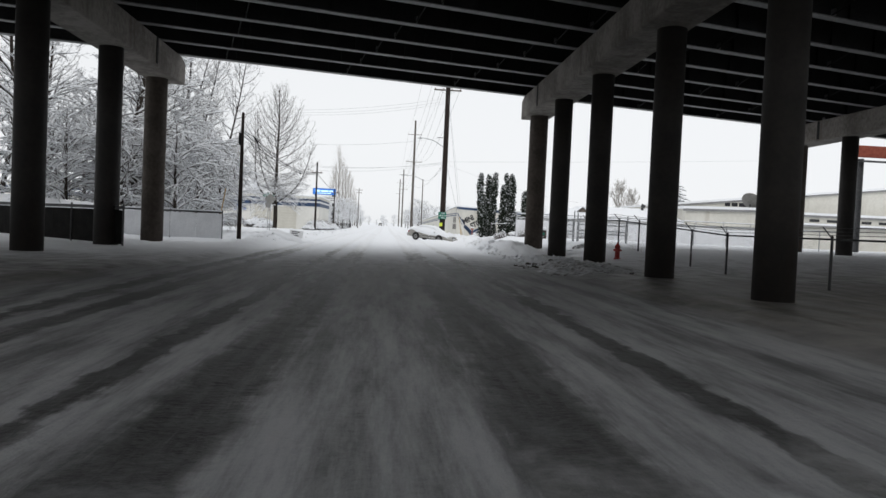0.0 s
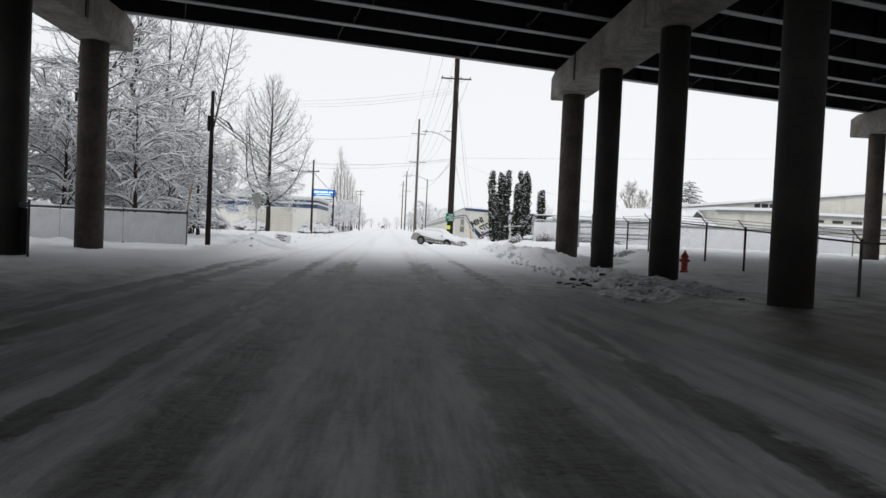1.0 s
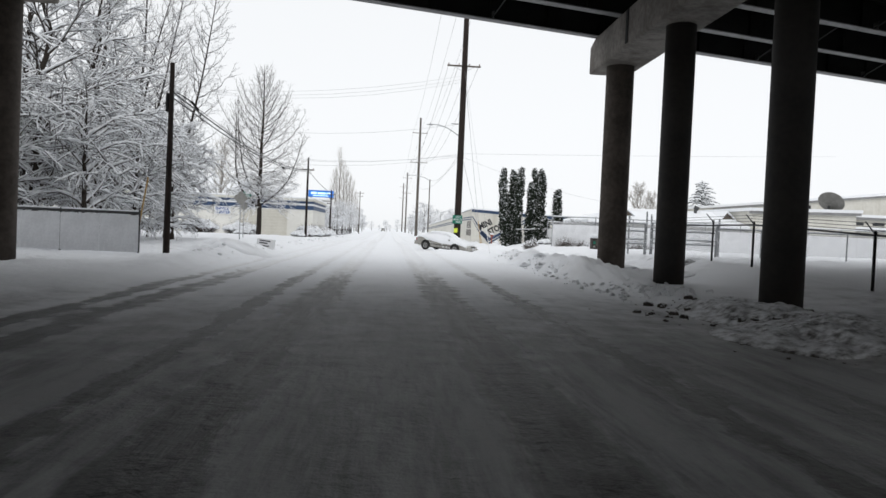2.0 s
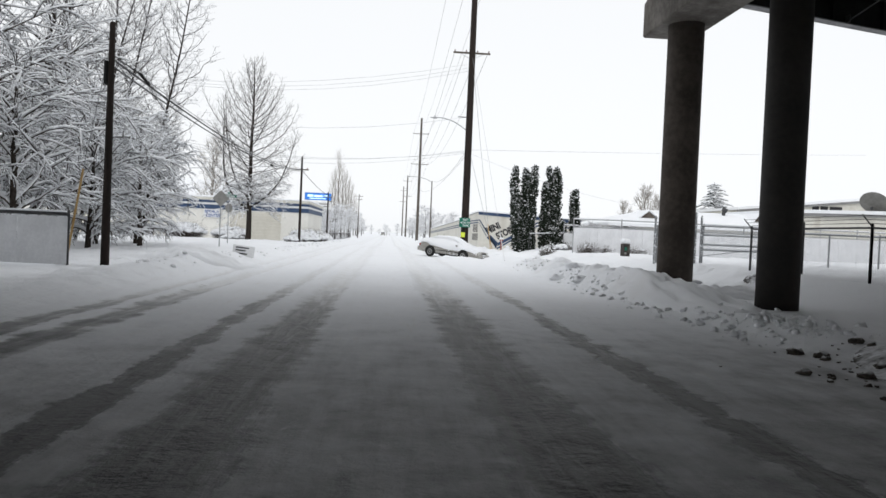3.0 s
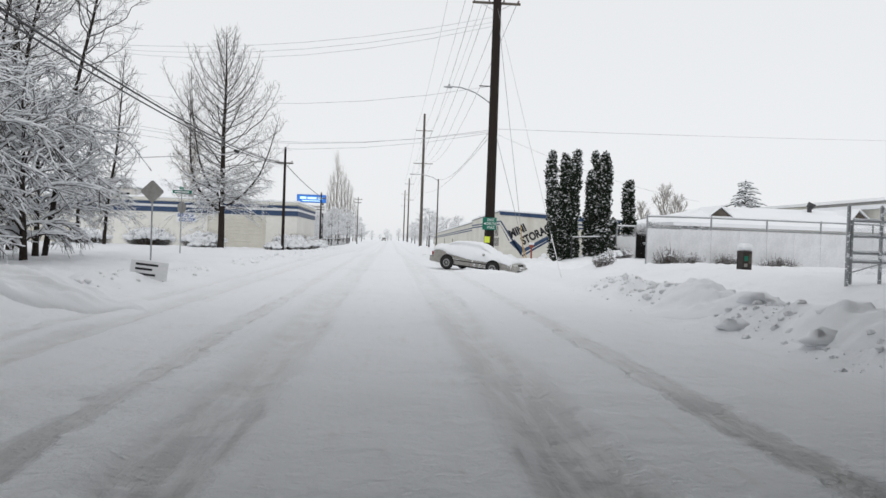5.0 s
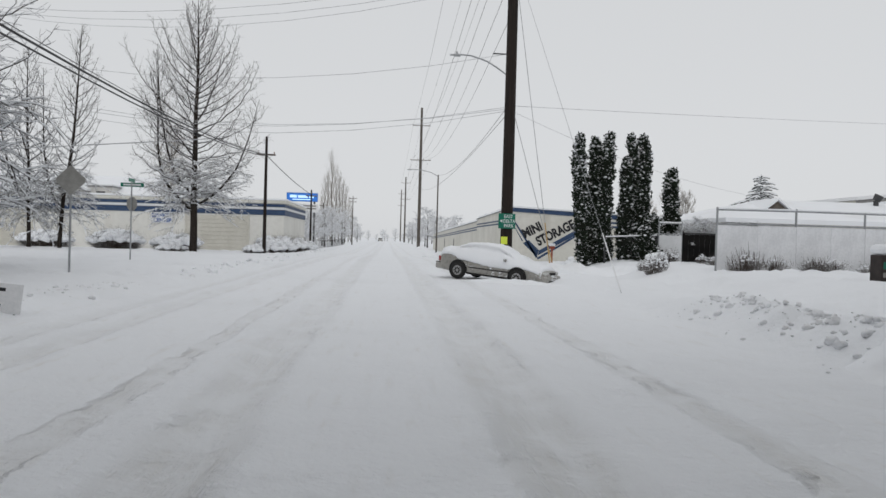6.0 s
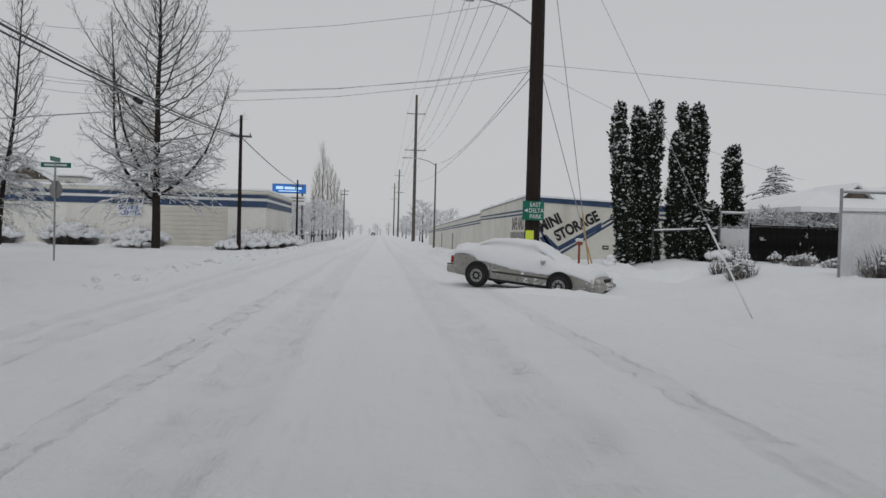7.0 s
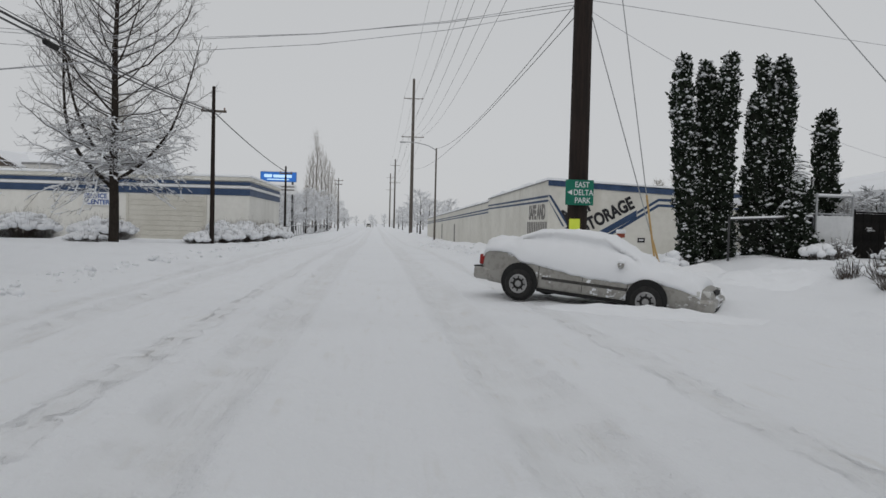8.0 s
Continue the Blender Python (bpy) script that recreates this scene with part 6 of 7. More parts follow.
# ---- fences ----
def fence(points, height, label, material, spacing=3.05, arms=False, infill=None, mesh=True, group="chain-link fences", snow=True, fill=None, low_rail=True):
    """Posts, rails and woven wire along a line of (x, y) points; arms: slanted barbed-wire brackets; infill: slat material."""
    x0, y0 = points[0]
    t = thing("fence", pose(x0, y0, gz(x0, y0)), label, "fence", group)
    base = gz(x0, y0)
    post_me = arm_me = None
    w0, w1 = [], []
    for (ax, ay), (bx, by) in zip(points, points[1:]):
        L = math.hypot(bx - ax, by - ay)
        n = max(1, round(L / spacing))
        ux, uy = (bx - ax) / L, (by - ay) / L
        for i in range(n + 1):
            px, py = ax + (bx - ax) * i / n - x0, ay + (by - ay) * i / n - y0
            pz = gz(px + x0, py + y0) - base
            if post_me is None:
                bm = tube(bmesh.new(), (0, 0, -0.4), (0, 0, height + 0.05), 0.042, seg=8)
                tube(bm, (0, 0, height + 0.05), (0, 0, height + 0.09), 0.05, 0.02, seg=8)
                post_me = part("post", bm, material, t)
                post = post_me
                post_me = post.data
            else:
                post = new("post", post_me)
                post.parent = t
            post.matrix_local = pose(px, py, pz, 0, 0, math.degrees(math.atan2(uy, ux)))
            if arms:
                if arm_me is None:
                    arm = part("barb_arm", tube(bmesh.new(), (0, 0, height), (0, 0.3, height + 0.33), 0.02, seg=6), material, post)
                    arm_me = arm.data
                else:
                    arm = new("barb_arm", arm_me)
                    arm.parent = post
        z0, z1 = gz(ax, ay) - base, gz(bx, by) - base
        a, b = np.array([ax - x0, ay - y0, z0]), np.array([bx - x0, by - y0, z1])
        for h in (height - 0.02, 0.12) if low_rail else (height - 0.02,):
            part("rail", tube(bmesh.new(), a + [0, 0, h], b + [0, 0, h], 0.03, seg=7), material, t)
        if snow:
            part("snow_line", tube(bmesh.new(), a + [0, 0, height + 0.035], b + [0, 0, height + 0.035], 0.035, seg=6), M_SNOW, t, "snow along the top rail")
        nrm = np.array([-uy, ux, 0])
        if arms:
            for k in range(3):
                off = nrm * (0.1 + 0.09 * k) + np.array([0, 0, height + 0.1 + 0.1 * k])
                part("barbed_wire", tube(bmesh.new(), a + off, b + off, 0.008, seg=4), material, t)
        if infill:
            wide = 0.3 if fill is None else 1.5
            m = max(1, int(L / wide))
            wide = L / m
            tall = height if fill is None else fill
            if fill is not None:
                part("rail", tube(bmesh.new(), a + [0, 0, fill], b + [0, 0, fill], 0.03, seg=7), material, t)
            me = None
            for i in range(m):
                f = (i + 0.5) / m
                c = a + (b - a) * f
                if me is None:
                    bm = box(bmesh.new(), (-wide / 2 + 0.006, -0.012, 0.05), (wide / 2 - 0.006, 0.012, tall - 0.06), 0.004)
                    slat = part("slat", bm, infill, t)
                    me = slat.data
                else:
                    slat = new("slat", me)
                    slat.parent = t
                slat.matrix_local = pose(c[0] - nrm[0] * 0.03, c[1] - nrm[1] * 0.03, c[2], 0, 0, math.degrees(math.atan2(uy, ux)))
        if mesh:
            step, m = 0.11, int(L / 0.11)
            run = height / L
            for i in range(-int(height / step), m + 1):
                for s in (1, -1):
                    s0 = i * step
                    e0 = s0 + height
                    lo, hi = max(0, s0), min(L, e0)
                    if hi <= lo:
                        continue
                    for_h = (lambda q: (q - s0)) if s > 0 else (lambda q: height - (q - s0))
                    p = a + (b - a) * (lo / L) + [0, 0, for_h(lo)]
                    q = a + (b - a) * (hi / L) + [0, 0, for_h(hi)]
                    w0.append(p)
                    w1.append(q)
    if mesh:
        r = np.full(len(w0), 0.0011)
        ob = part_mesh("wire_mesh", tubes_mesh("wire_mesh", w0, w1, r, r, 3), M_GALV if material is M_GALV else material, t, "woven wire mesh")
        ob["kind"] = "stuff"
    return t


fence([(12.9, 14.0), (12.9, 20.6), (12.9, 27.2), (12.9, 33.8), (12.9, 40.4), (12.9, 47.0)], 1.5, "dark chain-link fence with slanted barbed-wire arms beside the viaduct", M_DARK_METAL, spacing=3.3, arms=True, snow=False, low_rail=False)
fence([(18.0, 54.7), (38.0, 58.4)], 1.6, "galvanised chain-link fence with snow on its rail", M_GALV, low_rail=False)
fence([(12.45, 70.8), (16.0, 71.6), (44.0, 75.5)], 2.35, "tall fence of snow-plastered sheeting in galvanised frames", M_GALV, infill=M_PLASTERED, mesh=False, fill=1.8)
fence([(15.85, 82.3), (21.4, 82.8)], 1.6, "black board fence behind the weeds", M_BLACK_BOARD, infill=M_BLACK_BOARD, mesh=False, snow=False)
fence([(14.55, 82.35), (15.75, 82.25)], 2.1, "short run of pale sheeting in galvanised frames", M_GALV, infill=M_SHEET, mesh=False, fill=1.5)
fence([(11.7, 82.65), (14.45, 82.35)], 1.4, "low dark chain-link fence with a snowy top rail before the cedars", M_DARK_METAL, spacing=3.5, low_rail=False)
# light shining through the snowy mesh is put into this white infill
fence([(-34.0, 46.4), (-9.63, 44.75)], 1.62, "dark-railed fence of snowy mesh by the wood, light through it put into its white", M_DARK_METAL, infill=M_PLASTERED, mesh=False, fill=1.55, low_rail=False)
fence([(-10.56, 30.9), (-13.8, 33.9), (-20.3, 39.9)], 1.6, "dark rail fence with slanted wire arms beside the columns", M_DARK_METAL, spacing=4.4, snow=False, mesh=False, infill=M_BLACK_BOARD, fill=1.5, low_rail=False)


def yard_gate(x, y, width, tall, label):
    """One leaf of a pipe-frame gate: stiles, three rails, a brace, woven wire and snow on every rail."""
    t = thing("yard_gate", pose(x, y, gz(x, y)), label, "gate", "yard gates")
    for u in (0.0, width):
        part("stile", tube(bmesh.new(), (u, 0, 0.02), (u, 0, tall + 0.02), 0.04, seg=8), M_GALV, t)
    rails = (0.62, tall * 0.5, tall * 0.76, tall)
    for k, z in enumerate(rails):
        rail = part("rail", tube(bmesh.new(), (0.0, 0, z), (width, 0, z), 0.032, seg=8), M_GALV, t)
        line = [(width * (0.02 + 0.96 * i / 8), 0, z + 0.045 + 0.012 * math.sin(i * 2.1 + k)) for i in range(9)]
        part_mesh("snow_line", cable_mesh("snow_line", line, 0.036, 6), M_SNOW, rail, "snow lying on the rail")
    part("brace", tube(bmesh.new(), (0.05, 0, 0.35), (width - 0.05, 0, tall * 0.5), 0.016, seg=6), M_GALV, t)
    w0, w1 = [], []
    n = int(width / 0.08)
    for i in range(-int(tall / 0.08), n):
        for s in (1, -1):
            u0, u1 = i * 0.08, i * 0.08 + (tall - 0.3)
            a, b = max(0.0, u0), min(width, u1)
            if a < b:
                za, zb = 0.3 + (a - u0), 0.3 + (b - u0)
                if s < 0:
                    za, zb = tall + 0.3 - za, tall + 0.3 - zb
                w0.append((a, 0, za))
                w1.append((b, 0, zb))
    r = np.full(len(w0), 0.0025)
    part_mesh("woven_wire", tubes_mesh("woven_wire", w0, w1, r, r, 3), M_GALV, t)["kind"] = "stuff"
    return t


def gate_post(x, y, tall):
    t = thing("gate_post", pose(x, y, gz(x, y)), "galvanised gate post crusted with snow", "gate post", "yard gate posts")
    part("pipe", tube(bmesh.new(), (0, 0, -0.4), (0, 0, tall), 0.048, seg=10), M_GALV, t)
    part("cap", tube(bmesh.new(), (0, 0, tall), (0, 0, tall + 0.07), 0.056, 0.025, 10), M_GALV, t)
    rng = np.random.default_rng(int(x * 10))
    n = 34
    z = tall * rng.random(n)
    c = np.stack([0.03 * rng.normal(0, 1, n), -0.045 + 0.02 * rng.normal(0, 1, n), z], 1)
    part_mesh("snow_crust", blob_mesh("snow_crust", c, 0.015 + 0.035 * rng.random(n) ** 2, 3, 0.8), M_SNOW, t, "clots of caught snow")["kind"] = "stuff"


yard_gate(12.14, 54.25, 1.7, 1.7, "galvanised pipe gate leaf with snow on its rails")
yard_gate(14.28, 54.3, 3.6, 1.7, "wide galvanised pipe gate leaf with snow on its rails")


# ---- snow heaps, rubble and shrubs ----
def blob_mesh(name, centres, sizes, seed=0, flat=0.62, uneven=0.28):
    """Rounded lumps: each a small uneven ball."""
    rng = np.random.default_rng(seed)
    rings, seg = 5, 8
    base, faces = [(0, 0, -1.0)], []
    for i in range(1, rings):
        th = math.pi * i / rings
        base += [(math.sin(th) * math.cos(2 * math.pi * j / seg), math.sin(th) * math.sin(2 * math.pi * j / seg), -math.cos(th)) for j in range(seg)]
    base.append((0, 0, 1.0))
    base = np.array(base)
    last = len(base) - 1
    for j in range(seg):
        k = (j + 1) % seg
        faces.append((0, 1 + k, 1 + j, 1 + j))
        for i in range(rings - 2):
            o = 1 + i * seg
            faces.append((o + j, o + k, o + seg + k, o + seg + j))
        o = 1 + (rings - 2) * seg
        faces.append((o + j, o + k, last, last))
    tri = []
    for f in faces:
        tri.append(f[:3])
        if f[2] != f[3]:
            tri.append((f[0], f[2], f[3]))
    tri = np.array([q for q in tri if len(set(q)) == 3])
    n = len(centres)
    jit = 1 + uneven * (rng.random((n, len(base), 1)) - 0.5)
    v = base[None] * jit * np.array([1, 1, flat]) * np.asarray(sizes)[:, None, None] + np.asarray(centres)[:, None]
    f = (tri[None] + (np.arange(n) * len(base))[:, None, None]).reshape(-1, 3)
    return quads_mesh(name, v.reshape(-1, 3), f)


def heap(name, x, y, rx, ry, h, seed, material, label, category, turn=0.0, rough=0.35, n=44):
    """An uneven low mound."""
    g = np.linspace(-1, 1, n)
    gx, gy = np.meshgrid(g, g)
    rr = np.sqrt(gx ** 2 + gy ** 2)
    base = np.clip(1 - rr ** 2, 0, 1) ** 0.7
    z = h * base * (1 + rough * fbm(gx * 2.5 + seed, gy * 2.5, seed) * 1.6 + rough * 0.9 * fbm(gx * 7 + seed, gy * 7, seed + 3))
    z -= 0.12 * (base <= 0.001)
    ct, st = math.cos(radians(turn)), math.sin(radians(turn))
    wx, wy = gx * rx * ct - gy * ry * st, gx * rx * st + gy * ry * ct
    v = np.stack([wx, wy, z - 0.03 + ground_height(x + wx, y + wy) - gz(x, y)], -1).reshape(-1, 3)
    i = (np.arange(n - 1)[:, None] * n + np.arange(n - 1)[None]).reshape(-1)
    me = quads_mesh(name, v, np.stack([i, i + 1, i + n + 1, i + n], 1))
    ob = part_mesh(name, me, material, smooth=True)
    ob.matrix_world = pose(x, y, gz(x, y))
    return tagged(ob, label, category)


def chunks(name, x0, x1, y0, y1, count, big, seed, material, label, category, flat=0.7):
    """A strewn line of broken lumps as one piece of stuff."""
    rng = np.random.default_rng(seed)
    x = x0 + (x1 - x0) * (0.5 + 0.22 * rng.normal(0, 1, count))
    y = y0 + (y1 - y0) * rng.random(count)
    s = big * (0.16 + 0.84 * rng.random(count) ** 4)
    z = ground_height(x, y) + s * 0.15
    ob = part_mesh(name, blob_mesh(name, np.stack([x, y, z], 1), s, seed, flat, 0.75), material)
    return tagged(ob, label, category, kind="stuff")


chunks("ploughed_snow", 6.2, 8.6, 38.0, 60.0, 1500, 0.1, 5, M_SNOW_DIRTY, "broken dirty chunks of ploughed snow along the kerb", "snow bank")
chunks("ploughed_snow", 6.0, 8.8, 33.0, 47.0, 900, 0.1, 15, M_SNOW, "small broken lumps of ploughed snow beside the columns", "snow bank", 0.8)
chunks("ploughed_snow", 6.4, 9.8, 38.5, 57.0, 110, 0.4, 25, M_SNOW, "soft rounded lumps of ploughed snow on the verge", "snow bank", 0.5)
heap("snow_bank", -21.5, 46.6, 11.5, 0.9, 1.95, 77, M_SNOW, "long bank of snow piled behind the fence", "snow bank", -3.5, 0.12)
heap("snow_mound", 7.6, 41.5, 1.2, 5.5, 0.26, 55, M_SNOW, "long uneven ridge of ploughed snow at the kerb", "snow heap", 0, 0.55)
chunks("ploughed_snow", 4.6, 7.0, 84.0, 140.0, 420, 0.17, 16, M_SNOW, "crumbled ridge of ploughed snow at the road edge", "snow bank")
chunks("ploughed_snow", -8.0, -6.2, 70.0, 135.0, 320, 0.15, 17, M_SNOW, "crumbled ridge of ploughed snow at the road edge", "snow bank")
chunks("rubble", 5.4, 9.4, 24.5, 32.5, 260, 0.12, 7, M_EARTH_SNOWY, "frozen dirt and gravel strewn along the column row", "rubble")
chunks("ploughed_snow", -8.4, -6.4, 44.0, 66.0, 140, 0.13, 8, M_SNOW_DIRTY, "small chunks of ploughed snow on the verge", "snow bank")
for k, (x, y, rx, ry, h, m) in enumerate(((7.7, 30.0, 1.4, 2.3, 0.2, M_EARTH_SNOWY), (6.9, 26.6, 1.3, 1.9, 0.2, M_EARTH_SNOWY), (8.3, 27.6, 1.0, 1.7, 0.2, M_EARTH_SNOWY), (11.9, 44.2, 0.9, 0.5, 0.16, M_EARTH_SNOWY))):
    heap("dirt_mound", x, y, rx, ry, h, 3 + k, m, "heap of dark frozen dirt beside the columns", "dirt heap", 15 * k, 0.5)
for k, (x, y, rx, ry, h) in enumerate(((8.1, 46.5, 1.7, 2.2, 0.2), (7.5, 51.0, 1.3, 2.6, 0.2), (10.8, 49.5, 1.8, 1.8, 0.18), (9.6, 41.3, 1.3, 1.6, 0.25), (-7.6, 50.5, 1.4, 3.0, 0.4), (6.9, 88.5, 1.4, 3.2, 0.45), (9.0, 78.5, 3.0, 1.8, 0.35))):
    heap("snow_mound", x, y, rx, ry, h, 13 + k, M_SNOW, "soft uneven heap of snow by the roadside", "snow heap", 25 * k, 0.4)


def shrub(x, y, rx, ry, h, seed, label, bare=0.5, turn=0.0, group="snowy shrubs", pads=1.0, pad_size=0.78):
    """A low shrub: dark stems poking out under a thick broken pad of snow."""
    rng = np.random.default_rng(seed)
    t = thing("shrub", pose(x, y, gz(x, y), 0, 0, turn), label, "shrub", group)
    n = int(330 * rx * ry * (0.5 + bare))
    a, r = rng.random(n) * 6.28, np.sqrt(rng.random(n))
    p0 = np.stack([r * np.cos(a) * rx * 0.7, r * np.sin(a) * ry * 0.7, np.full(n, -0.1)], 1)
    d = np.stack([np.cos(a) * rx * 0.5 * r, np.sin(a) * ry * 0.5 * r, h * (1.15 - 0.5 * r ** 2) * (0.35 + 0.85 * rng.random(n) ** 1.5)], 1) + rng.normal(0, 0.07, (n, 3))
    mid = p0 + d * 0.55 + rng.normal(0, 0.06, (n, 3))
    rr = np.full(n, 0.011)
    part_mesh("brushwood", tubes_mesh("brushwood", np.concatenate([p0, mid]), np.concatenate([mid, p0 + d]), np.concatenate([rr, rr * 0.8]), np.concatenate([rr * 0.8, rr * 0.4]), 3), M_TWIG, t)["kind"] = "stuff"
    m = int((60 * rx * ry + 30) * pads)
    a, r = rng.random(m) * 6.28, np.sqrt(rng.random(m))
    c = np.stack([r * np.cos(a) * rx, r * np.sin(a) * ry, h * (0.92 - 0.5 * r ** 2) * (0.75 + 0.3 * rng.random(m))], 1)
    s = (0.16 + 0.2 * rng.random(m)) * min(1.4, 0.5 + 0.4 * h + 0.15 * rx) * pad_size
    part_mesh("snow_pad", blob_mesh("snow_pad", c, s, seed), M_SNOW, t, "thick pads of snow", True)["kind"] = "stuff"
    return t


for k, (x, y, rx, ry, h) in enumerate(((-10.7, 106.0, 1.0, 1.2, 0.75), (-9.9, 108.6, 1.2, 1.5, 1.15), (-10.6, 112.0, 1.2, 1.9, 1.5), (-10.0, 116.0, 1.3, 1.9, 1.45), (-10.4, 120.5, 1.2, 1.9, 1.6), (-10.1, 125.5, 1.2, 2.2, 1.4), (-10.2, 131.5, 1.2, 2.4, 1.6), (-9.9, 138.0, 1.2, 2.4, 1.5),
                                               (-19.0, 113.0, 2.2, 1.3, 1.6), (-24.5, 113.5, 2.4, 1.2, 1.7), (-31.0, 114.0, 2.4, 1.3, 1.6), (-17.0, 104.6, 1.2, 0.8, 0.5))):
    shrub(x, y, rx, ry, h, 70 + k, "low evergreen shrub buried in thick snow by the service building")
for k, (x, y, rx, ry, h) in enumerate(((13.3, 70.1, 0.7, 0.4, 0.75), (14.6, 70.5, 0.6, 0.3, 0.5), (16.8, 71.0, 0.9, 0.4, 0.5), (19.5, 71.4, 1.0, 0.4, 0.5))):
    shrub(x, y, rx, ry, h, 90 + k, "dry weedy shrub at the fence foot dusted with snow", 3.0, group="fence-foot weeds", pads=0.7, pad_size=0.2)
for k, (x, y, rx, ry, h) in enumerate(((14.2, 81.6, 0.5, 0.3, 0.5), (10.0, 83.0, 0.3, 0.4, 0.6))):
    shrub(x, y, rx, ry, h, 110 + k, "small shrub weighed down with snow", 0.7)

for k, (x, y, rx, ry, h) in enumerate(((15.0, 81.7, 0.5, 0.3, 0.7), (16.6, 81.6, 0.3, 0.2, 0.5), (17.3, 81.6, 0.25, 0.2, 0.4), (18.2, 81.8, 0.4, 0.3, 0.6), (16.2, 79.0, 0.5, 0.35, 0.5), (17.0, 78.2, 0.4, 0.3, 0.4), (11.3, 74.0, 0.5, 0.35, 0.7), (11.9, 75.2, 0.4, 0.35, 0.85), (11.7, 76.3, 0.35, 0.3, 0.6))):
    shrub(x, y, rx, ry, h, 130 + k, "dry weeds loaded with snow before the black fence", 2.0, group="fence-foot weeds", pads=1.3, pad_size=0.22)

for x, h in ((12.04, 2.1), (12.95, 2.0), (13.92, 2.25), (14.18, 2.1), (17.96, 2.1)):
    gate_post(x, 54.25, h)

# ---- street furniture ----
hydrant = thing("fire_hydrant", pose(11.0, 34.5, gz(11.0, 34.5)), "red fire hydrant beside the columns", "hydrant")
bm = spin_profile(bmesh.new(), [(0.16, -0.1), (0.16, 0.04), (0.115, 0.06), (0.11, 0.52), (0.14, 0.53), (0.14, 0.57), (0.115, 0.62), (0.07, 0.7), (0.035, 0.73), (0.035, 0.79), (0.01, 0.8)], 16)
part("barrel", bm, M_RED, hydrant, smooth=False)
for a, r in ((0, 0.055), (180, 0.055), (-90, 0.075)):
    c, s = math.cos(radians(a)), math.sin(radians(a))
    bm = tube(bmesh.new(), (c * 0.09, s * 0.09, 0.42), (c * 0.17, s * 0.17, 0.42), r, seg=10)
    tube(bm, (c * 0.17, s * 0.17, 0.42), (c * 0.2, s * 0.2, 0.42), r * 0.5, seg=5)
    part("outlet_cap", bm, M_RED, hydrant)

cabinet = thing("utility_cabinet", pose(13.5, 62.9, gz(13.5, 62.9), 0, 0, 10) @ Matrix.Scale(0.8, 4), "dark utility cabinet under a thick cap of snow", "utility cabinet")
bm = box(bmesh.new(), (-0.24, -0.26, -0.1), (0.24, 0.26, 0.9), 0.03)
body = part("body", bm, M_CABINET, cabinet)
bm = box(bmesh.new(), (-0.19, -0.275, 0.42), (0.02, -0.262, 0.66), 0.005)
part("label_plate", bm, M_SIGN_GREEN, body, "green label plate")
for x0, z0, x1, z1, m in ((0.05, 0.3, 0.2, 0.75, M_SHINGLE), (-0.19, 0.14, -0.02, 0.3, M_SIGN_BACK)):
    part("notice", box(bmesh.new(), (x0, -0.275, z0), (x1, -0.262, z1), 0.004), m, body)
bm = box(bmesh.new(), (-0.3, -0.31, 0.904), (0.3, 0.31, 1.26), 0.16)
part("snow_cap", bm, M_SNOW, cabinet)

riser = thing("pipe_riser", pose(10.5, 90.0, gz(10.5, 90.0)), "red pipe riser with a snow-capped box by the storage wall", "pipe riser")
part("pipe", tube(bmesh.new(), (0, 0, -0.2), (0, 0, 1.0), 0.06, seg=9), M_RUST, riser)
part("valve_box", box(bmesh.new(), (-0.14, -0.1, 0.95), (0.16, 0.12, 1.12), 0.02), M_RUST, riser)
part("snow_cap", box(bmesh.new(), (-0.18, -0.13, 1.124), (0.2, 0.15, 1.3), 0.06), M_SNOW, riser)

bm = tube(bmesh.new(), (-10.3, 46.2, 0.0), (-9.75, 46.0, 3.2), 0.035, seg=8)
tagged(part("guy_guard", bm, M_GUARD), "yellow-brown guard on a slanting guy wire by the verge", "guy guard")
wire((-9.76, 46.0, 3.15), (-8.75, 45.35, 7.3), 0.0, 0.014, "steel guy wire of the cable pole", M_GALV, "guy_wire", "guy wires")

dish = thing("satellite_dish", pose(42.3, 84.0, 4.95), "large grey satellite dish on a shed roof", "satellite dish")
part("mount", tube(bmesh.new(), (0, 0, 0), (0, 0, 0.7), 0.1, seg=8), M_DARK_METAL, dish)
bm = bmesh.new()
rings = []
for i in range(8):
    r = 1.08 * i / 7
    rings.append([bm.verts.new((max(r, 0.01) * math.cos(2 * math.pi * k / 24), max(r, 0.01) * math.sin(2 * math.pi * k / 24), 0.3 * (r / 1.08) ** 2)) for k in range(24)])
for a, b in zip(rings, rings[1:]):
    for k in range(24):
        bm.faces.new((a[k], a[(k + 1) % 24], b[(k + 1) % 24], b[k]))
bmesh.ops.solidify(bm, geom=list(bm.faces), thickness=0.04)
bowl = part("bowl", bm, M_SIGN_BACK, dish, "grey ribbed dish bowl")
bowl.matrix_local = Matrix.Translation((0, -0.2, 0.85)) @ Vector((0.55, 0.42, 0.6)).to_track_quat('Z', 'Y').to_matrix().to_4x4() @ Matrix.Scale(1.12, 4)
for k in range(12):
    a = 2 * math.pi * k / 12
    rib = part("rib", tube(bmesh.new(), (0.1 * math.cos(a), 0.1 * math.sin(a), 0.04), (1.05 * math.cos(a), 1.05 * math.sin(a), 0.32), 0.025, seg=4), M_DARK_METAL, bowl)


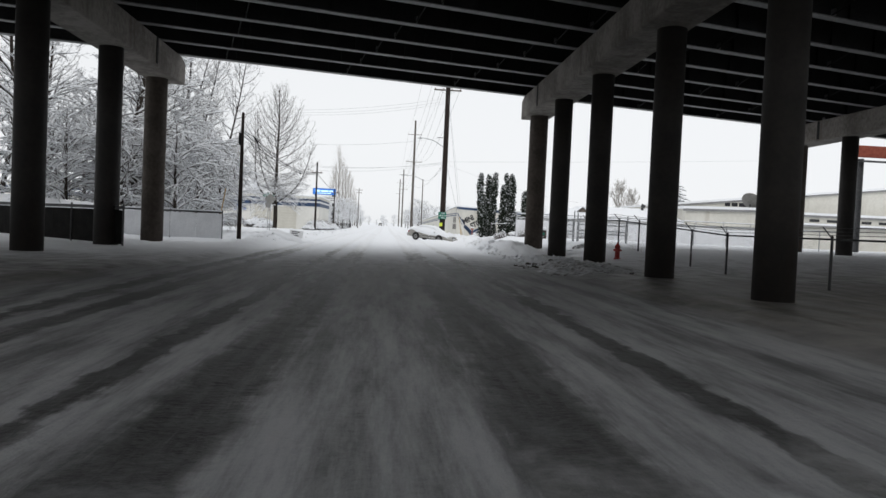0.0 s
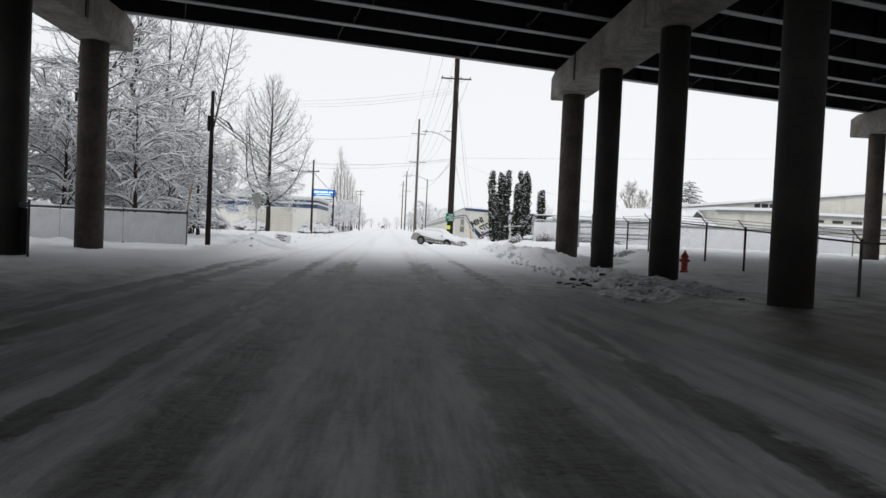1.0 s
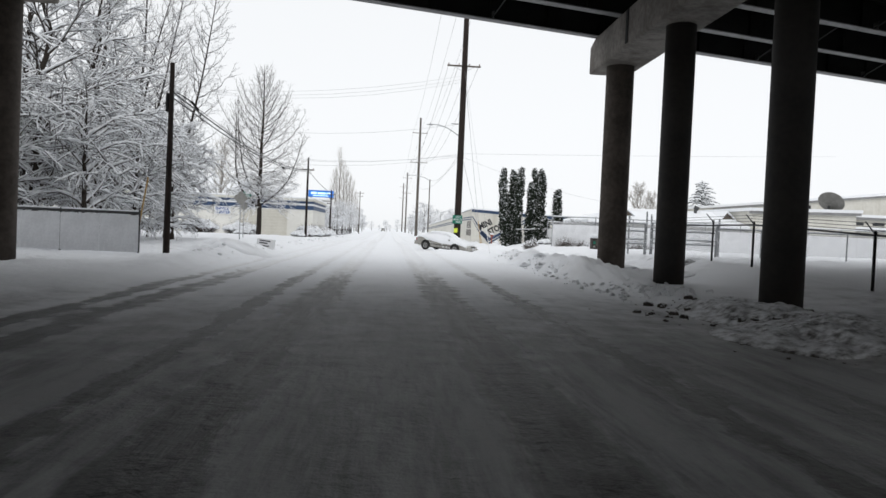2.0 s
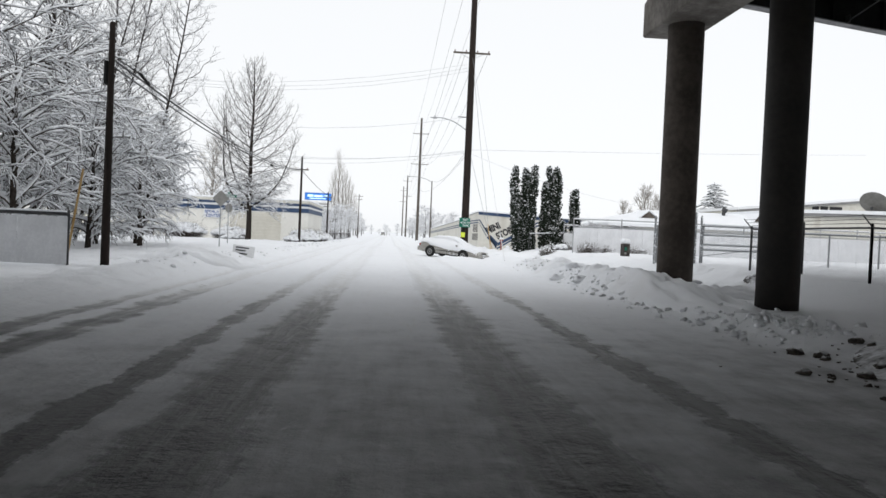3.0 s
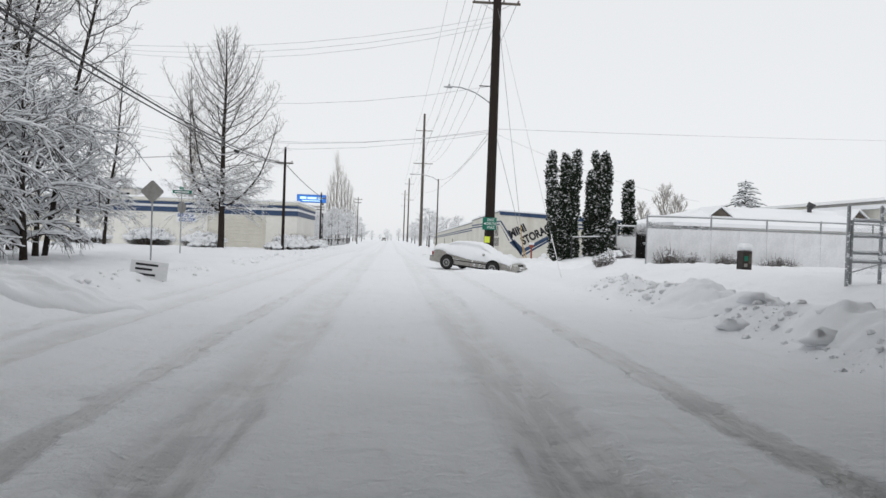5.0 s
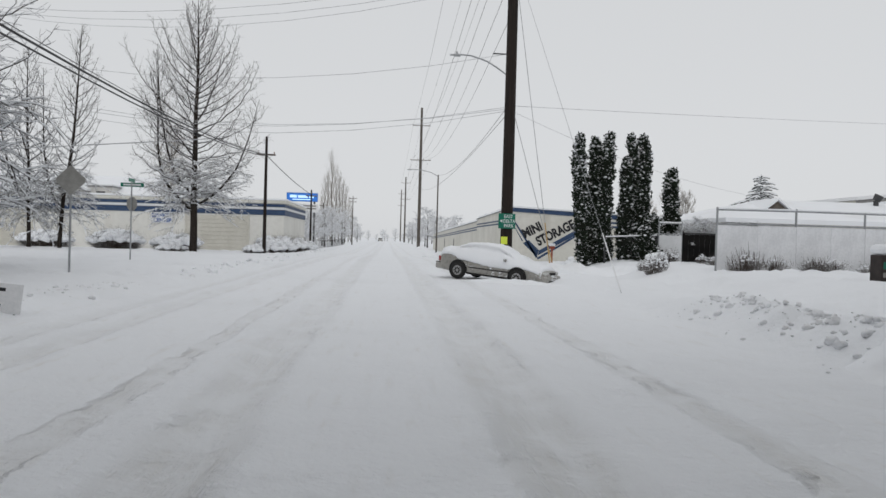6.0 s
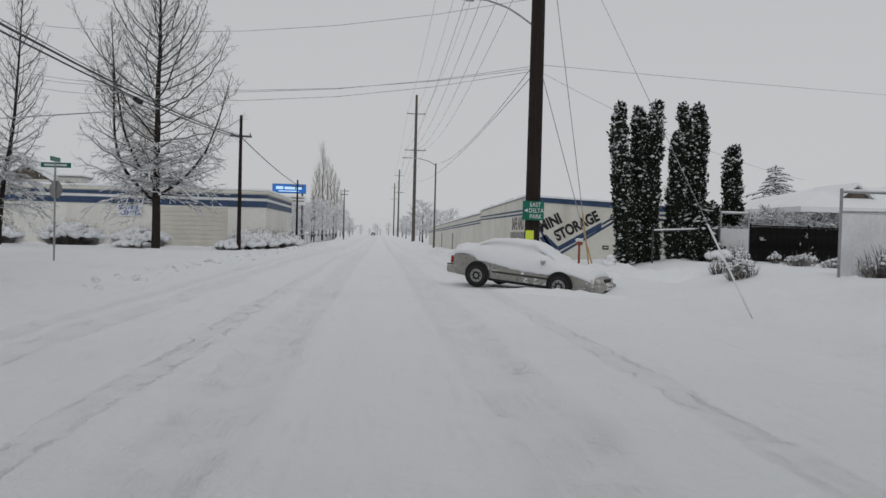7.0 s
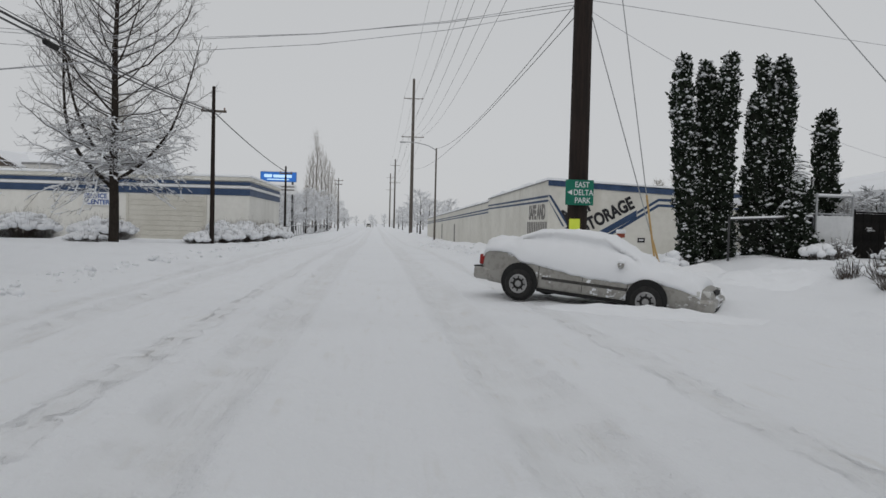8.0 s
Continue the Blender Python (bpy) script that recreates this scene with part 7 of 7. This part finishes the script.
# ---- the snowed-in car at the crossing ----
def loft(bm, stations, close=True):
    """Skins a row of equal-length closed outlines."""
    rows = [[bm.verts.new(p) for p in s] for s in stations]
    n = len(rows[0])
    for a, b in zip(rows, rows[1:]):
        for i in range(n):
            bm.faces.new((a[i], a[(i + 1) % n], b[(i + 1) % n], b[i]))
    if close:
        bm.faces.new(rows[0][::-1])
        bm.faces.new(rows[-1])
    bmesh.ops.recalc_face_normals(bm, faces=bm.faces)
    return bm


def car_section(x, w, z0, z1, crown=0.03):
    half = [(0.0, z0), (w * 0.9, z0 + 0.01), (w * 0.985, z0 + 0.1), (w, z0 + (z1 - z0) * 0.45), (w * 0.985, z0 + (z1 - z0) * 0.72), (w * 0.95, z1 - 0.045), (w * 0.88, z1), (w * 0.45, z1 + crown)]
    pts = [(x, y, z) for y, z in half] + [(x, 0, z1 + crown * 1.2)] + [(x, -y, z) for y, z in reversed(half[1:])]
    return pts


def cabin_section(x, w0, z0, w1, z1, grow=0.0, wob=0.0):
    half = [(w0, z0), (w0 + (w1 - w0) * 0.35, z0 + (z1 - z0) * 0.4), (w1 + (w0 - w1) * 0.15, z1 - 0.1), (w1 * 0.86, z1 - 0.02), (w1 * 0.45, z1 + 0.015)]
    pts = [(x, 0.0, z0 - 0.02)] + [(x, y + grow, z + grow) for y, z in half] + [(x, 0, z1 + 0.02 + grow * 1.4)] + [(x, -y - grow, z + grow) for y, z in reversed(half)]
    return pts


def build_car():
    t = thing("parked_car", pose(4.6, 74.3, -0.045, 0, 4.5, -33.0), "champagne sedan parked askew and buried under thick snow", "car")
    body_rows = [(-2.27, 0.74, 0.36, 0.8), (-2.22, 0.8, 0.3, 1.02), (-2.1, 0.83, 0.25, 1.08), (-1.6, 0.865, 0.22, 1.07), (-0.9, 0.875, 0.2, 0.99), (0.0, 0.88, 0.2, 0.945), (0.8, 0.875, 0.2, 0.93), (1.35, 0.865, 0.2, 0.86), (1.85, 0.845, 0.21, 0.78), (2.2, 0.81, 0.24, 0.71), (2.4, 0.74, 0.26, 0.63), (2.49, 0.64, 0.34, 0.55)]
    bm = loft(bmesh.new(), [car_section(*r) for r in body_rows])
    body = part("body", bm, M_PAINT, t, "champagne metallic bodywork", True)
    cab_rows = [(-1.62, 0.74, 0.97, 0.7, 1.05), (-1.15, 0.77, 0.95, 0.6, 1.31), (-0.75, 0.78, 0.95, 0.6, 1.37), (-0.1, 0.79, 0.94, 0.61, 1.39), (0.35, 0.79, 0.93, 0.6, 1.34), (0.75, 0.78, 0.92, 0.63, 1.14), (1.15, 0.76, 0.9, 0.7, 0.93)]
    bm = loft(bmesh.new(), [cabin_section(*r) for r in cab_rows])
    part("greenhouse", bm, M_DARK_GLASS, t, "glazed cabin under the snow", True)
    # the mantle of snow over cabin, boot and bonnet: creased, and slipped off the flanks in places
    bm = bmesh.new()
    snow_rows = []
    for x in np.linspace(-2.26, 2.3, 80):
        top_body = np.interp(x, [r[0] for r in body_rows], [r[3] for r in body_rows])
        w_body = np.interp(x, [r[0] for r in body_rows], [r[1] for r in body_rows])
        top_cab = np.interp(x, [r[0] for r in cab_rows], [r[4] for r in cab_rows], left=0, right=0)
        over = max(0.0, min(1.0, (top_cab - top_body - 0.02) / 0.12))
        end = min(1.0, (2.4 - abs(x)) / 0.25)
        w1 = float(np.interp(x, [r[0] for r in cab_rows], [r[3] for r in cab_rows])) * over + w_body * 0.8 * (1 - over)
        z1 = max(top_cab, top_body) + 0.15 * (0.35 + 0.65 * end)
        zs = top_body + 0.02 + 0.08 * over
        row = [(x, 0, top_body - 0.05)]
        for sd in (1, -1):
            hang = 0.2 + 0.1 * float(fbm(np.array([x * 1.1]), np.array([sd * 5.0]), 7)[0]) + 0.12 * over
            hem = top_body - max(0.05, hang)
            half = [(w_body + 0.006, hem), (w_body + 0.03, hem + 0.05), (w_body + 0.035, (hem + zs) / 2 + 0.02), (w_body * 0.975, zs), ((w1 + 0.09) * over + w_body * 0.93 * (1 - over), zs + (z1 - zs) * 0.3), ((w1 + 0.015) * over + w_body * 0.86 * (1 - over), zs + (z1 - zs) * 0.62), ((w1 + 0.075) * over + w1 * 0.9 * (1 - over), z1 - 0.11 * over - 0.03 * (1 - over)), (w1 * 0.8, z1 - 0.02), (w1 * 0.35, z1)]
            skin = []
            for m, (y, z) in enumerate(half):
                crease = float(fbm(np.array([x * 2.6 + 3]), np.array([m * 0.55 + sd * 9.0]), 3)[0])
                dent = (0.0, 0.012, 0.025, 0.045, 0.045, 0.035, 0.06, 0.055, 0.055)[m] * crease * 1.7
                skin.append((x, sd * (y + dent * 0.6), z + dent))
            if sd > 0:
                row += skin + [(x, 0, z1 + 0.01)]
            else:
                row += skin[::-1]
        snow_rows.append(row)
    loft(bm, snow_rows)
    part("snow_mantle", bm, M_SNOW, t, "thick creased mantle of snow", True)
    for x in (-1.33, 1.32):
        for s in (-1, 1):
            # body is uncut: a black disc puts the arch's shade on the flank
            bm = bmesh.new()
            spin_profile(bm, [(0.001, 0.0), (0.4, 0.0), (0.4, -0.03), (0.001, -0.012)], 28)
            well = part("arch_shade_disc", bm, M_BLACK, body, "black disc standing in for the shaded wheel arch")
            well.matrix_local = pose(x, s * 0.912, 0.35, 90 if s < 0 else -90, 0, 0)
            wheel = part("wheel", spin_profile(bmesh.new(), [(0.19, -0.09), (0.27, -0.1), (0.305, -0.075), (0.312, 0.0), (0.305, 0.075), (0.27, 0.1), (0.19, 0.09)], 28), M_RUBBER, t, "black winter-worn tyre", False)
            wheel.matrix_local = pose(x, s * 0.85, 0.31, 90 if s < 0 else -90, 0, 0)
            rim = part("rim", spin_profile(bmesh.new(), [(0.2, 0.05), (0.2, 0.092), (0.182, 0.1), (0.165, 0.092), (0.07, 0.088), (0.055, 0.102), (0.001, 0.104)], 28), M_RIM, wheel, "dull silver wheel cover")
            for k in range(8):
                a = 2 * math.pi * k / 8
                bm = tube(bmesh.new(), (0.08 * math.cos(a), 0.08 * math.sin(a), 0.09), (0.158 * math.cos(a), 0.158 * math.sin(a), 0.093), 0.01, 0.019, 6)
                part("vent_hole", bm, M_BLACK, wheel)
    for s in (-1, 1):
        bm = box(bmesh.new(), (-0.85, s * 0.876 - 0.012, 0.46), (0.92, s * 0.876 + 0.012, 0.52), 0.008)
        part("rub_strip", bm, M_PLASTIC, body, "dark side rubbing strip")
        bm = box(bmesh.new(), (-0.95, s * 0.84 - 0.02, 0.2), (0.95, s * 0.84 + 0.02, 0.27), 0.01)
        part("sill", bm, M_BLACK, body, "dark sill")
        for x in (0.93, 0.02, -0.92):
            bm = box(bmesh.new(), (x - 0.004, s * 0.877 - 0.004, 0.3), (x + 0.004, s * 0.877 + 0.004, 0.82))
            part("door_gap", bm, M_BLACK, body)
        for x in (0.12, -0.78):
            bm = box(bmesh.new(), (x, s * 0.88 - 0.016, 0.73), (x + 0.19, s * 0.88 + 0.016, 0.765), 0.008)
            part("door_handle", bm, M_BLACK, body, "dark door handle")
        bm = bmesh.new()
        bmesh.ops.create_uvsphere(bm, u_segments=14, v_segments=8, radius=0.1)
        for v in bm.verts:
            v.co = Vector((v.co.x * 0.65, v.co.y * 1.0, v.co.z * 0.8))
        mirror = part("wing_mirror", bm, M_PAINT, t, "wing mirror capped with snow", True)
        mirror.matrix_local = pose(0.78, s * 0.97, 0.97)
        bm = bmesh.new()
        bmesh.ops.create_uvsphere(bm, u_segments=12, v_segments=7, radius=0.1)
        for v in bm.verts:
            v.co = Vector((v.co.x * 0.7, v.co.y, v.co.z * 0.5 + 0.06))
        part("snow_cap", bm, M_SNOW, mirror, smooth=True)
        bm = box(bmesh.new(), (2.2, s * 0.5 - 0.22, 0.53), (2.46, s * 0.5 + 0.2, 0.65), 0.03)
        part("headlight", bm, M_LENS, t, "clear headlight", False)
        bm = box(bmesh.new(), (-2.33, s * 0.6 - 0.2, 0.6), (-2.2, s * 0.6 + 0.21, 0.82), 0.03)
        part("tail_light", bm, M_LENS_RED, t, "dark red tail light")
        bm = box(bmesh.new(), (2.1, s * 0.765 - 0.06, 0.53), (2.28, s * 0.765 + 0.05, 0.64), 0.02)
        part("side_light", bm, M_LENS, t, "clear corner light")
    bm = box(bmesh.new(), (2.3, -0.32, 0.54), (2.495, 0.32, 0.64), 0.01)
    part("grille", bm, M_BLACK, t, "dark grille")
    bm = box(bmesh.new(), (2.2, -0.8, 0.24), (2.56, 0.8, 0.5), 0.07)
    front = part("front_bumper", bm, M_PAINT, t, "champagne front bumper")
    part("air_intake", box(bmesh.new(), (2.5, -0.55, 0.27), (2.566, 0.55, 0.34), 0.01), M_BLACK, front, "dark lower intake")
    bm = box(bmesh.new(), (2.56, -0.26, 0.37), (2.572, 0.26, 0.48))
    part("plate", bm, M_SIGN_WHITE, front, "number plate with plain bar")
    bm = box(bmesh.new(), (2.5725, -0.2, 0.4), (2.575, 0.2, 0.45))
    part("plate", bm, M_LETTER_GREY, front)
    bm = box(bmesh.new(), (-2.44, -0.84, 0.28), (-2.0, 0.84, 0.56), 0.07)
    rear = part("rear_bumper", bm, M_PAINT, t, "champagne rear bumper")
    part("bumper_strip", box(bmesh.new(), (-2.446, -0.8, 0.53), (-2.05, 0.8, 0.565), 0.01), M_BLACK, rear, "dark bumper strip")
    heap("snow_drift", 5.0, 72.1, 2.2, 0.6, 0.16, 41, M_SNOW, "low drift of snow along the parked car", "snow drift", -34, 0.3)


build_car()


def far_car(x, y, turn):
    """A small car far down the road, snow on its roof and bonnet."""
    t = thing("far_car", pose(x, y, 0.02, 0, 0, turn), "grey car on the snowy road far down the street", "car")
    rows = [(-2.1, 0.7, 0.35, 0.75), (-1.9, 0.8, 0.25, 0.9), (-0.8, 0.84, 0.22, 0.95), (0.8, 0.84, 0.22, 0.93), (1.7, 0.8, 0.24, 0.82), (2.05, 0.66, 0.34, 0.62)]
    part("body", loft(bmesh.new(), [car_section(*r) for r in rows]), M_PAINT, t, smooth=True)
    rows = [(-1.6, 0.74, 0.93, 0.66, 0.97), (-1.0, 0.76, 0.94, 0.58, 1.4), (0.1, 0.76, 0.94, 0.58, 1.42), (1.0, 0.74, 0.9, 0.66, 0.95)]
    part("greenhouse", loft(bmesh.new(), [cabin_section(*r) for r in rows]), M_DARK_GLASS, t, "dark cabin glass", True)
    rows = [(-1.05, 0.6, 1.41, 0.45, 1.5), (-0.5, 0.62, 1.42, 0.5, 1.54), (0.15, 0.6, 1.42, 0.45, 1.5)]
    part("roof_snow", loft(bmesh.new(), [cabin_section(*r) for r in rows]), M_SNOW, t, "snow on the roof", True)
    for x0 in (-1.3, 1.25):
        for sd in (-1, 1):
            wheel = part("wheel", spin_profile(bmesh.new(), [(0.1, -0.09), (0.28, -0.09), (0.3, 0.0), (0.28, 0.09), (0.1, 0.09)], 18), M_RUBBER, t)
            wheel.matrix_local = pose(x0, sd * 0.76, 0.3, 90, 0, 0)
    for sd in (-1, 1):
        part("headlight", box(bmesh.new(), (1.9, sd * 0.5 - 0.15, 0.55), (2.06, sd * 0.5 + 0.15, 0.7), 0.03), M_LENS, t)


far_car(-2.6, 350.0, -92.0)
fence([(-10.9, 150.0), (-10.9, 236.0)], 1.5, "dark railing under the far street trees", M_DARK_METAL, spacing=2.4, mesh=False)
